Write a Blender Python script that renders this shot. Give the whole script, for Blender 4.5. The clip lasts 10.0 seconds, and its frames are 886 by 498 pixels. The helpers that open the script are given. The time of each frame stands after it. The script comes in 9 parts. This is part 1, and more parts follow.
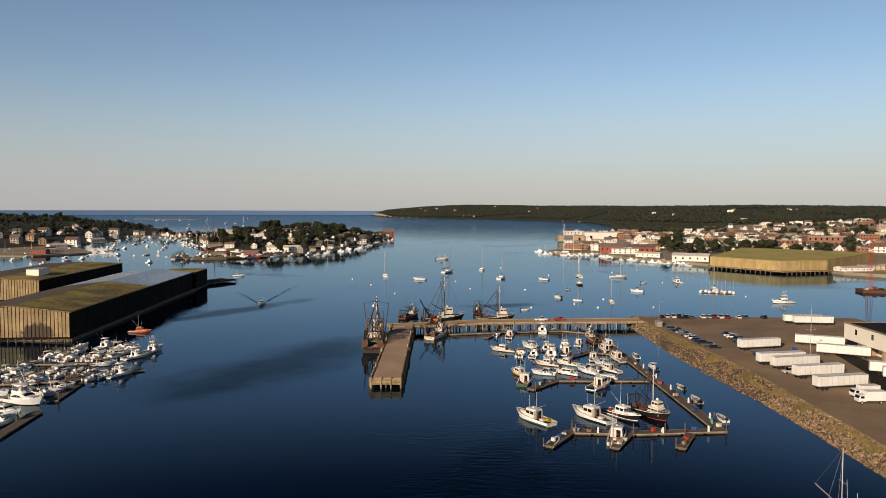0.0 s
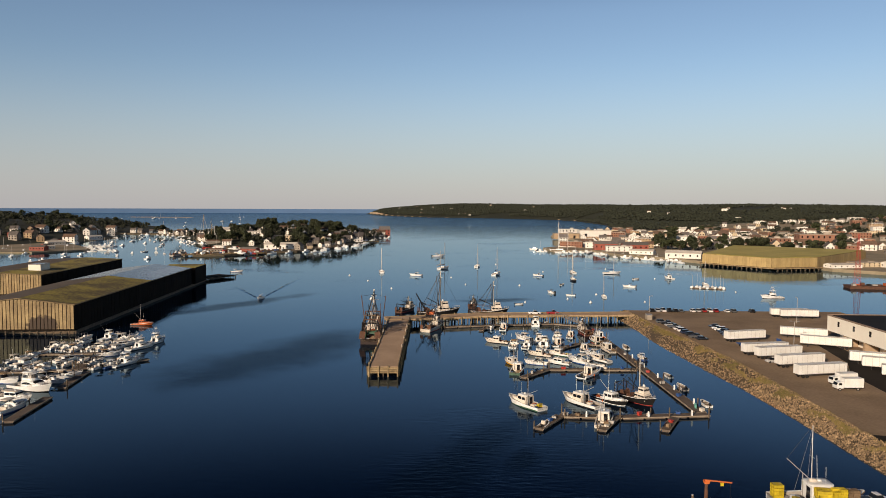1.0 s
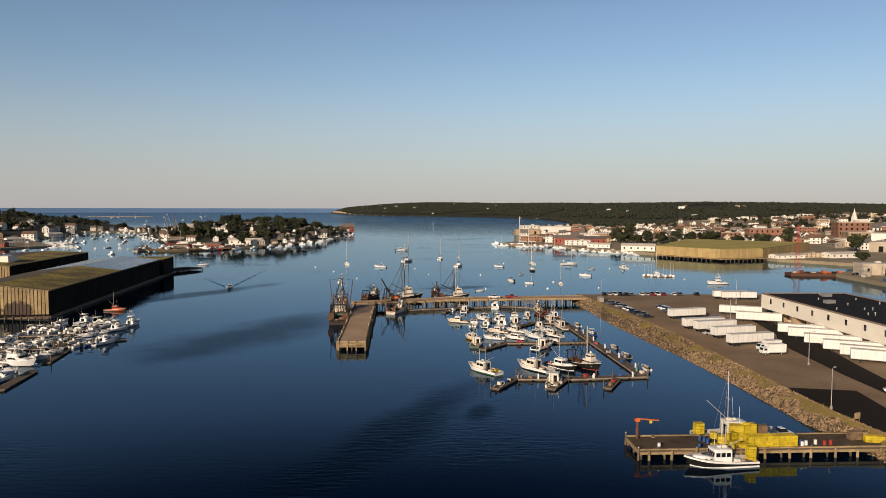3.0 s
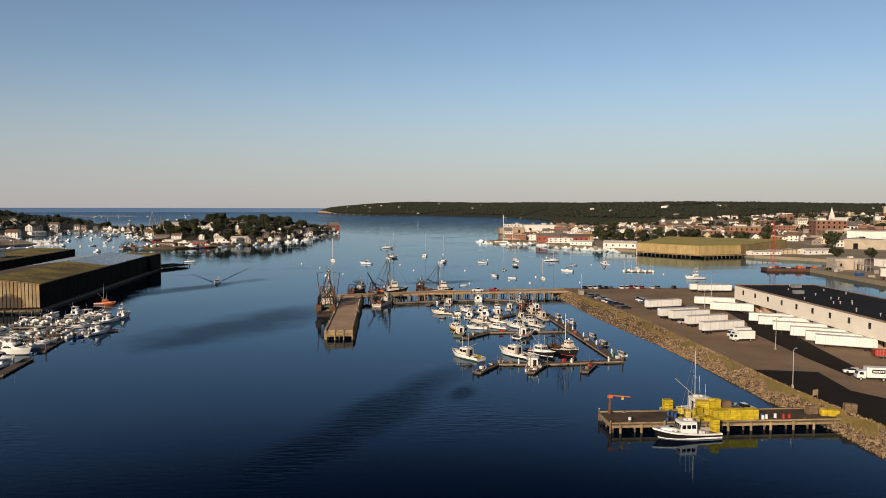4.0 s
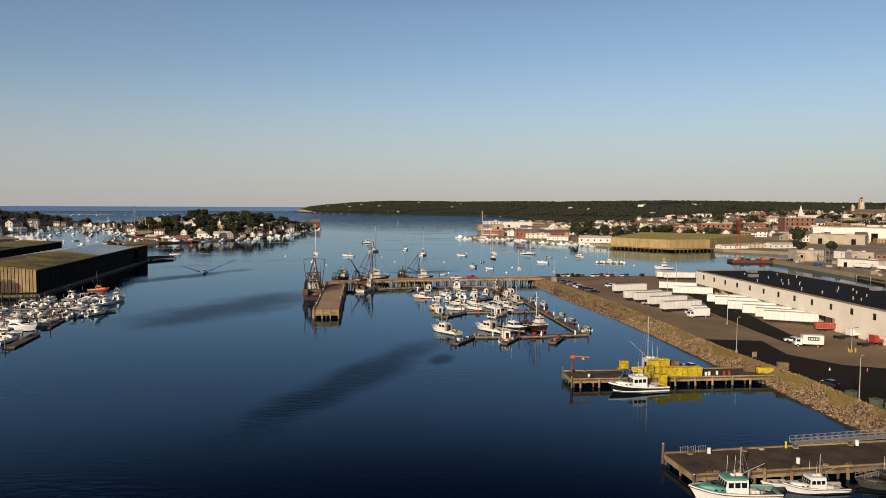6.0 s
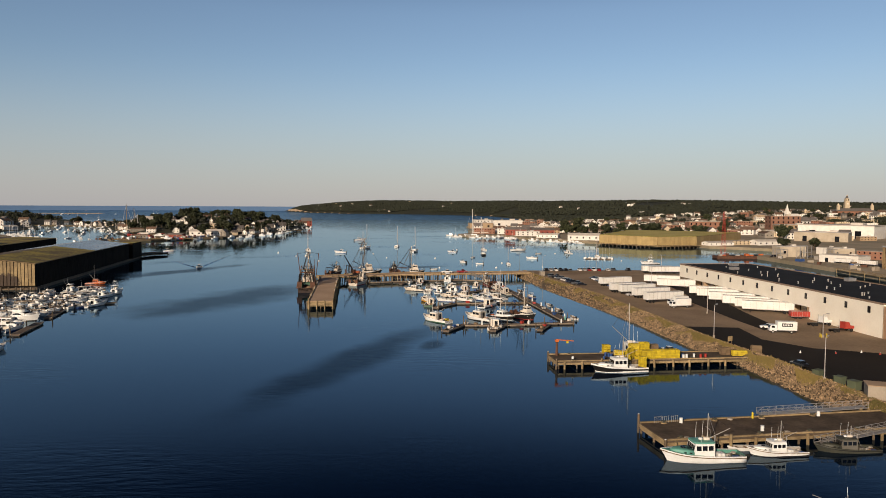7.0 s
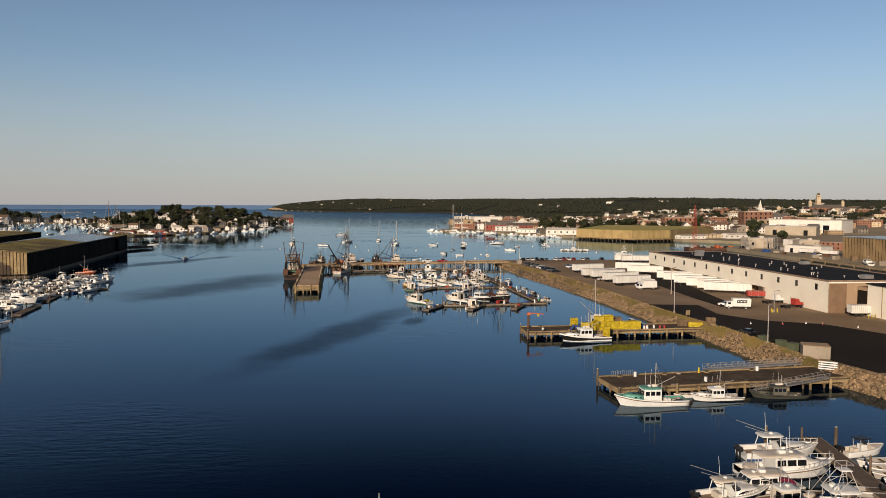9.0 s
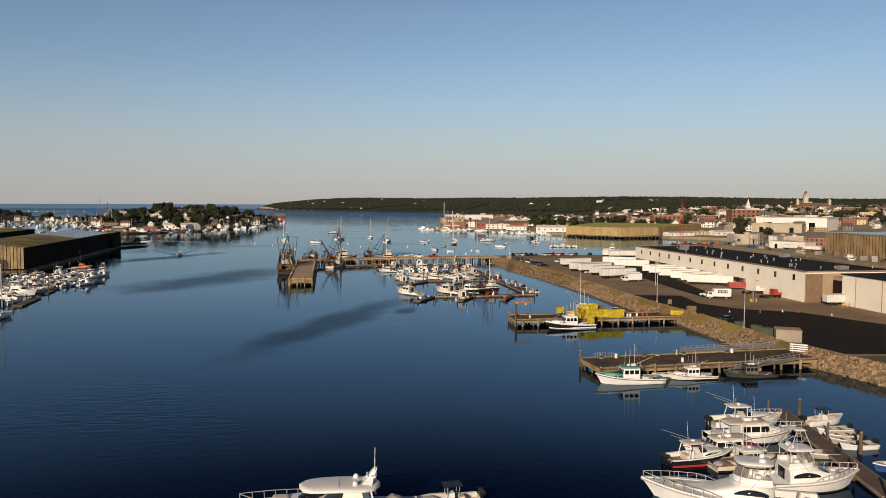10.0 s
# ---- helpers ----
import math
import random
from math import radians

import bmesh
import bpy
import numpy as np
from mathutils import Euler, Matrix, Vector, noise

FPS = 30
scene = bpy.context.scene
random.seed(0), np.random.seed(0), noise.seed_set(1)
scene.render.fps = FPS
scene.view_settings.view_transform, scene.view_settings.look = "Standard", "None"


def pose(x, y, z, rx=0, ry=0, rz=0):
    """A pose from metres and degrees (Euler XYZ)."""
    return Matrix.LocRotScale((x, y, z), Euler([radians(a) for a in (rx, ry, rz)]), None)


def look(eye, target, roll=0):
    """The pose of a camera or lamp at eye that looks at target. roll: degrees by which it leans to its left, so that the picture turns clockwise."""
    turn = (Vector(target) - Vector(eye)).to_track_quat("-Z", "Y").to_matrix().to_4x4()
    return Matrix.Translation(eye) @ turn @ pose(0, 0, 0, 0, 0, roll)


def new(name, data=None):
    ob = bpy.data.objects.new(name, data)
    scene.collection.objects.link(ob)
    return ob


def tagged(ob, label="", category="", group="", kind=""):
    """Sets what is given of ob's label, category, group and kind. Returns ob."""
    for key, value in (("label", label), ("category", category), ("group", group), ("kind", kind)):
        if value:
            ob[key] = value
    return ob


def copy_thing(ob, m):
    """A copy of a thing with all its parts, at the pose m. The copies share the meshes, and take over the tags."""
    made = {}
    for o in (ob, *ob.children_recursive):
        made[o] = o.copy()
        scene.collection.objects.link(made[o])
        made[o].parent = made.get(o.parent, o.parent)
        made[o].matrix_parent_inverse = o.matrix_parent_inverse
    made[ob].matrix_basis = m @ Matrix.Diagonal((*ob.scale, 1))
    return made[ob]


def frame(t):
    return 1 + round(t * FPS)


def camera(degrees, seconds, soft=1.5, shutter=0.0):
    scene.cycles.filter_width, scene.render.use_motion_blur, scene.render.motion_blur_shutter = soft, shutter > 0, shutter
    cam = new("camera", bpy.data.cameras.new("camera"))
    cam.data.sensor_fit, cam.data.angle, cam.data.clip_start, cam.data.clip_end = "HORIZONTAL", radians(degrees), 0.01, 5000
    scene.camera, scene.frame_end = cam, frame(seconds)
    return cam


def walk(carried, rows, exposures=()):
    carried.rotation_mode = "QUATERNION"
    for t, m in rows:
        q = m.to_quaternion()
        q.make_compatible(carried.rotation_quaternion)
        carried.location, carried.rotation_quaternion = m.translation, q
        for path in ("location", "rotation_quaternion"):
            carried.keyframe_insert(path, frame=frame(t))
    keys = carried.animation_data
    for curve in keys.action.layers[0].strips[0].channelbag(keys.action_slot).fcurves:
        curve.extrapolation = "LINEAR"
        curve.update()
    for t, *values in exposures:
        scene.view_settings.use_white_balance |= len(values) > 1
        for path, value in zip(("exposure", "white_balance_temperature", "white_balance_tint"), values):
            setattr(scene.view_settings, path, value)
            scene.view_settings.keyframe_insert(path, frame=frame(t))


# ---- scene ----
cam = camera(63.0, 10.0, soft=0.75)
PATH = [
    (0, (0.00, -0.00, 54.00), (-6.61, 199.55, 42.35), 0.19),
    (0.5, (0.23, -3.49, 53.72), (-6.37, 196.07, 42.30), 0.25),
    (1, (0.42, -7.71, 52.72), (-5.10, 191.85, 40.75), 0.28),
    (1.5, (0.56, -11.76, 51.40), (-2.39, 187.86, 39.43), 0.28),
    (2, (0.60, -16.12, 50.06), (0.32, 183.52, 38.13), 0.24),
    (2.5, (0.69, -20.59, 48.93), (2.90, 179.04, 36.93), 0.20),
    (4, (0.71, -33.51, 45.62), (9.40, 165.94, 33.67), 0.18),
    (4.5, (0.62, -38.07, 44.46), (11.05, 161.29, 32.47), 0.20),
    (5, (0.37, -42.54, 43.41), (12.27, 156.75, 31.50), 0.22),
    (5.5, (0.10, -47.18, 42.33), (13.16, 152.03, 30.37), 0.25),
    (7, (-0.86, -60.42, 39.07), (15.88, 138.51, 27.06), 0.30),
    (7.5, (-1.14, -64.19, 38.00), (16.92, 134.63, 25.93), 0.28),
    (8, (-1.32, -67.85, 37.02), (18.00, 130.85, 24.93), 0.26),
    (8.5, (-1.53, -71.57, 35.98), (19.08, 126.99, 23.89), 0.24),
    (9, (-1.82, -75.14, 34.95), (20.11, 123.28, 22.72), 0.21),
    (9.5, (-2.13, -78.59, 34.05), (21.02, 119.68, 21.65), 0.21),
    (10, (-2.44, -82.26, 33.09), (21.87, 115.87, 20.69), 0.20),
]
walk(cam, [(t, look(eye, target, roll)) for t, eye, target, roll in PATH], [(0, -0.02, 6400, 17), (10, -0.17, 6400, 17)])

# ---- light ----
SUN_AZ, SUN_EL = radians(211.0), radians(18.0)  # azimuth clockwise from +Y
world = bpy.data.worlds.new("sky")
scene.world = world
world.use_nodes = True
wn = world.node_tree.nodes
sky = wn.new("ShaderNodeTexSky")
sky.sky_type, sky.sun_disc = "NISHITA", False
sky.sun_elevation, sky.sun_rotation = SUN_EL, SUN_AZ
sky.air_density, sky.dust_density, sky.ozone_density, sky.altitude = 0.95, 0.3, 1.6, 0.0
# a thin pale haze lies all round the horizon
wl = world.node_tree.links
wco = wn.new("ShaderNodeTexCoord")
wxyz = wn.new("ShaderNodeSeparateXYZ")
wl.new(wco.outputs["Generated"], wxyz.inputs[0])
wup = wn.new("ShaderNodeMapRange")
wup.interpolation_type = "SMOOTHSTEP"
wup.inputs[1].default_value, wup.inputs[2].default_value, wup.inputs[3].default_value, wup.inputs[4].default_value = -0.02, 0.20, 0.80, 0.0
wl.new(wxyz.outputs["Z"], wup.inputs[0])
haze = wn.new("ShaderNodeMix")
haze.data_type = "RGBA"
haze.inputs["B"].default_value = (4.46, 4.40, 4.60, 1)
wl.new(wup.outputs[0], haze.inputs["Factor"])
wl.new(sky.outputs[0], haze.inputs["A"])
# mostly above the view, the sky is darkened blue to dim near water
wdeep = wn.new("ShaderNodeMapRange")
wdeep.interpolation_type = "SMOOTHSTEP"
wdeep.inputs[1].default_value, wdeep.inputs[2].default_value = 0.245, 0.40
wl.new(wxyz.outputs["Z"], wdeep.inputs[0])
tone = wn.new("ShaderNodeMix")
tone.data_type = "RGBA"
tone.inputs["A"].default_value, tone.inputs["B"].default_value = (0.97, 1.0, 0.985, 1), (0.024, 0.066, 0.158, 1)
wl.new(wdeep.outputs[0], tone.inputs["Factor"])
deeper = wn.new("ShaderNodeMix")
deeper.data_type, deeper.blend_type = "RGBA", "MULTIPLY"
deeper.inputs["Factor"].default_value = 1.0
wl.new(haze.outputs["Result"], deeper.inputs["A"])
wl.new(tone.outputs["Result"], deeper.inputs["B"])
wl.new(deeper.outputs["Result"], wn["Background"].inputs[0])
wn["Background"].inputs[1].default_value = 0.1
sun_data = bpy.data.lights.new("sun", "SUN")
sun_data.energy, sun_data.angle, sun_data.color = 5.0, radians(0.6), (1.0, 0.80, 0.56)
sun = new("sun", sun_data)
sd = Vector((math.sin(SUN_AZ) * math.cos(SUN_EL), math.cos(SUN_AZ) * math.cos(SUN_EL), math.sin(SUN_EL)))
sun.matrix_basis = look(sd * 100, (0, 0, 0))


# ---- materials ----
def mat(name, a, b=None, rough=0.7, metal=0.0, scale=0.5, fine=8.0, bump=0.15, depth=0.02, spread=0.0, coat=0.0, stretch=(1, 1, 1)):
    """Two-scale mottled surface between the colours a and b, in metres."""
    m = bpy.data.materials.new(name)
    m.use_nodes = True
    n, l = m.node_tree.nodes, m.node_tree.links
    p = n["Principled BSDF"]
    b = b or tuple(c * 0.78 for c in a)
    mp = n.new("ShaderNodeMapping")
    mp.inputs["Scale"].default_value = stretch
    # stretched grain follows its object, all else lies in true metres over the place
    l.new(n.new("ShaderNodeNewGeometry").outputs["Position"] if stretch == (1, 1, 1) else n.new("ShaderNodeTexCoord").outputs["Object"], mp.inputs[0])
    n1 = n.new("ShaderNodeTexNoise")
    n1.inputs["Scale"].default_value, n1.inputs["Detail"].default_value = scale, 6
    n2 = n.new("ShaderNodeTexNoise")
    n2.inputs["Scale"].default_value, n2.inputs["Detail"].default_value = fine, 4
    for x in (n1, n2):
        l.new(mp.outputs[0], x.inputs["Vector"])
    mx = n.new("ShaderNodeMath")
    mx.operation = "MULTIPLY_ADD"
    mx.inputs[1].default_value, mx.inputs[2].default_value = 0.5, 0.0
    ad = n.new("ShaderNodeMath")
    ad.operation = "ADD"
    l.new(n1.outputs["Fac"], ad.inputs[0])
    l.new(n2.outputs["Fac"], mx.inputs[0])
    l.new(mx.outputs[0], ad.inputs[1])
    rp = n.new("ShaderNodeValToRGB")
    rp.color_ramp.elements[0].position, rp.color_ramp.elements[1].position = 0.5, 1.0
    rp.color_ramp.elements[0].color, rp.color_ramp.elements[1].color = (*b, 1), (*a, 1)
    l.new(ad.outputs[0], rp.inputs[0])
    out = rp.outputs[0]
    if spread:
        oi = n.new("ShaderNodeObjectInfo")
        hs = n.new("ShaderNodeHueSaturation")
        mr = n.new("ShaderNodeMapRange")
        mr.inputs[3].default_value, mr.inputs[4].default_value = 1 - spread, 1 + spread
        l.new(oi.outputs["Random"], mr.inputs[0])
        l.new(mr.outputs[0], hs.inputs["Value"])
        l.new(out, hs.inputs["Color"])
        out = hs.outputs[0]
    l.new(out, p.inputs["Base Color"])
    p.inputs["Roughness"].default_value, p.inputs["Metallic"].default_value = rough, metal
    p.inputs["Coat Weight"].default_value = coat
    if bump:
        bp = n.new("ShaderNodeBump")
        bp.inputs["Strength"].default_value, bp.inputs["Distance"].default_value = bump, depth
        l.new(n2.outputs["Fac"], bp.inputs["Height"])
        l.new(bp.outputs[0], p.inputs["Normal"])
    return m


def water_mat():
    m = bpy.data.materials.new("harbour_water")
    m.use_nodes = True
    n, l = m.node_tree.nodes, m.node_tree.links
    n.remove(n["Principled BSDF"])
    co = n.new("ShaderNodeTexCoord")

    def nz(scale, detail, stretch, rot=0.0):
        mp = n.new("ShaderNodeMapping")
        mp.inputs["Scale"].default_value = stretch
        mp.inputs["Rotation"].default_value = (0, 0, rot)
        l.new(co.outputs["Object"], mp.inputs[0])
        x = n.new("ShaderNodeTexNoise")
        x.inputs["Scale"].default_value, x.inputs["Detail"].default_value = scale, detail
        l.new(mp.outputs[0], x.inputs["Vector"])
        return x.outputs["Fac"]

    def op(kind, a, b):
        x = n.new("ShaderNodeMath")
        x.operation = kind
        for k, v in enumerate((a, b)):
            if isinstance(v, (int, float)):
                x.inputs[k].default_value = v
            else:
                l.new(v, x.inputs[k])
        return x.outputs[0]

    def span(v, a, b, c, d):
        x = n.new("ShaderNodeMapRange")
        x.interpolation_type = "SMOOTHSTEP"
        for k, q in enumerate((a, b, c, d)):
            x.inputs[k + 1].default_value = q
        l.new(v, x.inputs[0])
        return x.outputs[0]

    # cat's paws: long soft patches that a light breeze has ruffled
    frayed = nz(0.045, 5, (1, 1, 1))
    paw = None
    for x, y, a, long, wide in ((-7, 124, 66, 64, 9), (13, 140, 75, 9, 4), (-62, 245, 62, 64, 22), (-118, 370, 60, 60, 10), (18, 395, 20, 26, 9)):
        mp = n.new("ShaderNodeMapping")
        mp.vector_type = "TEXTURE"
        mp.inputs["Location"].default_value = (x, y, 0)
        mp.inputs["Rotation"].default_value = (0, 0, radians(a))
        mp.inputs["Scale"].default_value = (long, wide, 1)
        l.new(co.outputs["Object"], mp.inputs[0])
        ln = n.new("ShaderNodeVectorMath")
        ln.operation = "LENGTH"
        l.new(mp.outputs[0], ln.inputs[0])
        d = span(op("ADD", ln.outputs["Value"], op("MULTIPLY", frayed, 1.3)), 0.95, 1.85, 1.0, 0.0)
        paw = d if paw is None else op("MAXIMUM", paw, d)
    patch = nz(0.012, 3, (1, 1.9, 1), 0.5)
    rough_water = op("MAXIMUM", op("MULTIPLY", paw, 0.7), span(patch, 0.52, 0.66, 0.05, 0.55))
    breeze = n.new("ShaderNodeMapping")
    breeze.vector_type = "TEXTURE"
    breeze.inputs["Location"].default_value, breeze.inputs["Rotation"].default_value, breeze.inputs["Scale"].default_value = (-62, 70, 0), (0, 0, radians(70)), (120, 52, 1)
    l.new(co.outputs["Object"], breeze.inputs[0])
    reach = n.new("ShaderNodeVectorMath")
    reach.operation = "LENGTH"
    l.new(breeze.outputs[0], reach.inputs[0])
    rough_water = op("MAXIMUM", rough_water, span(op("ADD", reach.outputs["Value"], op("MULTIPLY", frayed, 0.8)), 0.7, 1.5, 0.11, 0.0))
    ripple = nz(0.55, 3, (0.45, 1.5, 1), 0.15)
    fine = nz(2.6, 2, (0.6, 1.3, 1), -0.2)
    # the open water past the harbour mouth is ruffled more by the wind
    xyz = n.new("ShaderNodeSeparateXYZ")
    l.new(co.outputs["Object"], xyz.inputs[0])
    far = span(xyz.outputs["Y"], 900, 2200, 0.0, 2.6)
    # also grades in the far blue below and cuts the true reflection
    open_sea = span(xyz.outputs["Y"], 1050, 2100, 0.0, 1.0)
    b1 = n.new("ShaderNodeBump")
    l.new(op("MULTIPLY", op("ADD", rough_water, far), 0.09), b1.inputs["Distance"])
    l.new(ripple, b1.inputs["Height"])
    b2 = n.new("ShaderNodeBump")
    b2.inputs["Distance"].default_value, b2.inputs["Strength"].default_value = 0.010, 0.5
    l.new(fine, b2.inputs["Height"])
    l.new(b1.outputs[0], b2.inputs["Normal"])
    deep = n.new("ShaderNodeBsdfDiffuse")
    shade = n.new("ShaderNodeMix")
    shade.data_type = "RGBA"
    # B paints the far water's blue sky reflection as diffuse colour
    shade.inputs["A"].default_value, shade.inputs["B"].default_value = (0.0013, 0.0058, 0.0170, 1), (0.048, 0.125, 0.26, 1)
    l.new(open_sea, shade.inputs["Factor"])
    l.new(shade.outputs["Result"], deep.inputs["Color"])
    gloss = n.new("ShaderNodeBsdfGlossy")
    gloss.inputs["Color"].default_value = (0.64, 0.83, 1.0, 1)
    l.new(span(rough_water, 0.0, 1.0, 0.03, 0.15), gloss.inputs["Roughness"])
    fr = n.new("ShaderNodeFresnel")
    fr.inputs["IOR"].default_value = 1.255
    calm = op("SUBTRACT", 1.0, op("MAXIMUM", op("MULTIPLY", paw, 0.5), op("MULTIPLY", open_sea, 0.62)))
    mix = n.new("ShaderNodeMixShader")
    l.new(op("MULTIPLY", fr.outputs[0], calm), mix.inputs[0])
    for node in (gloss, fr):
        l.new(b2.outputs[0], node.inputs["Normal"])
    l.new(deep.outputs[0], mix.inputs[1])
    l.new(gloss.outputs[0], mix.inputs[2])
    l.new(mix.outputs[0], n["Material Output"].inputs[0])
    return m


WATER = water_mat()
ASPHALT = mat("worn_asphalt", (0.345, 0.258, 0.172), (0.20, 0.148, 0.098), 0.9, scale=0.06, fine=1.2, bump=0.2)
NEARBLACK = mat("fresh_asphalt", (0.026, 0.021, 0.017), (0.014, 0.012, 0.010), 0.95, scale=0.05, fine=1.5)
ROCK = mat("riprap_granite", (0.40, 0.285, 0.165), (0.11, 0.078, 0.046), 0.9, scale=0.8, fine=5, bump=0.5, depth=0.08, spread=0.5)
BANK = mat("bank_earth", (0.12, 0.088, 0.052), (0.055, 0.042, 0.027), 0.95, scale=0.4, fine=4, bump=0.4, depth=0.1)
GRASS = mat("dry_grass", (0.25, 0.185, 0.06), (0.11, 0.10, 0.032), 0.95, scale=0.06, fine=1.5, bump=0.3, depth=0.1)
MOSS = mat("mossy_roof", (0.33, 0.275, 0.05), (0.105, 0.08, 0.03), 0.95, scale=0.05, fine=0.7, bump=0.3, depth=0.05)
MOSS.node_tree.nodes["Color Ramp"].color_ramp.elements[0].position = 0.66
MOSS.node_tree.nodes["Color Ramp"].color_ramp.elements[1].position = 0.88
TIMBER = mat("weathered_timber", (0.235, 0.165, 0.095), (0.12, 0.082, 0.05), 0.85, scale=0.5, fine=6, spread=0.2)
PALE_TIMBER = mat("sunbleached_timber", (0.37, 0.28, 0.15), (0.16, 0.115, 0.06), 0.85, scale=0.5, fine=4, spread=0.25)
PILE = mat("wet_pile", (0.16, 0.115, 0.07), (0.06, 0.045, 0.03), 0.8, scale=0.6, fine=5, spread=0.25)
DECKTOP = mat("pier_deck", (0.50, 0.36, 0.24), (0.37, 0.26, 0.17), 0.9, scale=0.12, fine=2.0)
DARKDECK = mat("tarred_pier_deck", (0.14, 0.108, 0.078), (0.055, 0.045, 0.036), 0.95, scale=0.3, fine=1.6)
FLOAT = mat("float_planks", (0.15, 0.115, 0.085), (0.09, 0.07, 0.055), 0.85, scale=0.5, fine=5)
FLOATEDGE = mat("float_whaler", (0.36, 0.30, 0.22), (0.20, 0.16, 0.12), 0.8, scale=0.5, fine=5)
SIDING = mat("corrugated_tan_siding", (0.36, 0.255, 0.13), (0.19, 0.13, 0.065), 0.7, scale=0.15, fine=2.0, spread=0.12)
# near black: the shade of the sheds' sunless sides is put into this colour
SIDING_DARK = mat("shade_darkened_siding", (0.020, 0.015, 0.010), (0.009, 0.007, 0.006), 0.95, scale=0.1, fine=1.5, spread=0.2)
CREAM = mat("cream_wall_paint", (0.90, 0.87, 0.76), (0.81, 0.77, 0.66), 0.75, scale=0.15, fine=2.0)
BEIGE = mat("beige_block_wall", (0.42, 0.31, 0.20), (0.33, 0.24, 0.155), 0.85, scale=0.2, fine=2.5)
ROOFBLUE = mat("dark_membrane_roof", (0.022, 0.023, 0.027), (0.010, 0.011, 0.013), 0.9, scale=0.06, fine=1.0)
ROOFGREY = mat("grey_metal_roof", (0.34, 0.33, 0.32), (0.07, 0.067, 0.063), 0.22, metal=0.0, scale=0.06, fine=0.8, stretch=(0.25, 1, 1))
GLASSDARK = mat("dark_window", (0.012, 0.014, 0.018), (0.006, 0.007, 0.009), 0.12, scale=2, fine=10, bump=0)
WHITE = mat("white_gelcoat", (0.82, 0.85, 0.85), (0.68, 0.70, 0.68), 0.35, scale=0.6, fine=5, bump=0.03, coat=0.2)
OFFWHITE = mat("cream_gelcoat", (0.72, 0.67, 0.58), (0.58, 0.53, 0.45), 0.45, scale=0.6, fine=5, bump=0.03)
TRAILERW = mat("white_trailer_panel", (0.80, 0.82, 0.80), (0.68, 0.68, 0.64), 0.5, scale=0.4, fine=3, bump=0.03, spread=0.06)
BLACK = mat("black_paint", (0.016, 0.015, 0.015), (0.010, 0.010, 0.010), 0.4, scale=1, fine=8, bump=0.03)
RUBBER = mat("tyre_rubber", (0.02, 0.019, 0.018), (0.012, 0.012, 0.012), 0.9, scale=3, fine=20)
STEEL = mat("galvanised_steel", (0.48, 0.47, 0.45), (0.34, 0.33, 0.32), 0.45, metal=0.6, scale=1.5, fine=10, bump=0.03)
ALU = mat("silver_spar", (0.62, 0.60, 0.56), (0.5, 0.48, 0.45), 0.4, metal=0.4, scale=1.5, fine=10, bump=0)
RUST = mat("rusty_steel", (0.14, 0.06, 0.032), (0.05, 0.027, 0.018), 0.8, scale=0.7, fine=5, bump=0.3)
RED = mat("red_paint", (0.42, 0.045, 0.03), (0.30, 0.03, 0.02), 0.5, scale=0.7, fine=6)
ORANGE = mat("orange_paint", (0.62, 0.15, 0.03), (0.42, 0.09, 0.02), 0.55, scale=0.7, fine=6)
YELLOW = mat("yellow_coated_wire", (0.63, 0.49, 0.018), (0.38, 0.29, 0.012), 0.6, scale=1.2, fine=9, spread=0.15)
GREEN = mat("green_paint", (0.05, 0.12, 0.075), (0.035, 0.085, 0.05), 0.5, scale=0.7, fine=6)
TEAL = mat("teal_deck_paint", (0.12, 0.36, 0.30), (0.085, 0.27, 0.225), 0.55, scale=0.7, fine=6)
BLUE = mat("blue_paint", (0.03, 0.09, 0.28), (0.02, 0.06, 0.19), 0.45, scale=0.7, fine=6)
GREYDECK = mat("grey_deck_paint", (0.42, 0.40, 0.37), (0.30, 0.285, 0.26), 0.7, scale=0.7, fine=6)
TEAK = mat("tan_canvas", (0.40, 0.28, 0.16), (0.30, 0.20, 0.11), 0.8, scale=1, fine=8)
OLIVE = mat("dark_olive_paint", (0.06, 0.062, 0.045), (0.035, 0.038, 0.03), 0.6, scale=0.7, fine=6)
BRICK = mat("old_red_brick", (0.30, 0.155, 0.10), (0.21, 0.105, 0.07), 0.9, scale=0.2, fine=3.0, spread=0.2)
CONCRETE = mat("stained_concrete", (0.40, 0.35, 0.28), (0.27, 0.235, 0.185), 0.9, scale=0.2, fine=2.5, spread=0.1)
SHINGLE = mat("grey_shingle_roof", (0.16, 0.145, 0.135), (0.10, 0.09, 0.085), 0.9, scale=0.5, fine=4, spread=0.3)
BARK = mat("bark", (0.11, 0.08, 0.055), (0.06, 0.045, 0.03), 0.95, scale=1, fine=8)
LEAF = mat("broad_leaves", (0.036, 0.045, 0.013), (0.012, 0.018, 0.006), 0.75, scale=0.3, fine=3, bump=0, spread=0.3)
WOOD_FAR = mat("wooded_hillside", (0.028, 0.034, 0.018), (0.014, 0.019, 0.010), 0.9, scale=0.01, fine=0.12, bump=0)
SAND = mat("sandy_shore", (0.46, 0.35, 0.22), (0.30, 0.22, 0.14), 0.9, scale=0.03, fine=0.5)
EARTH = mat("town_ground", (0.36, 0.30, 0.21), (0.19, 0.165, 0.105), 0.95, scale=0.02, fine=0.3)
GREENGRASS = mat("green_lawn", (0.50, 0.41, 0.11), (0.32, 0.29, 0.07), 0.95, scale=0.05, fine=1.0)

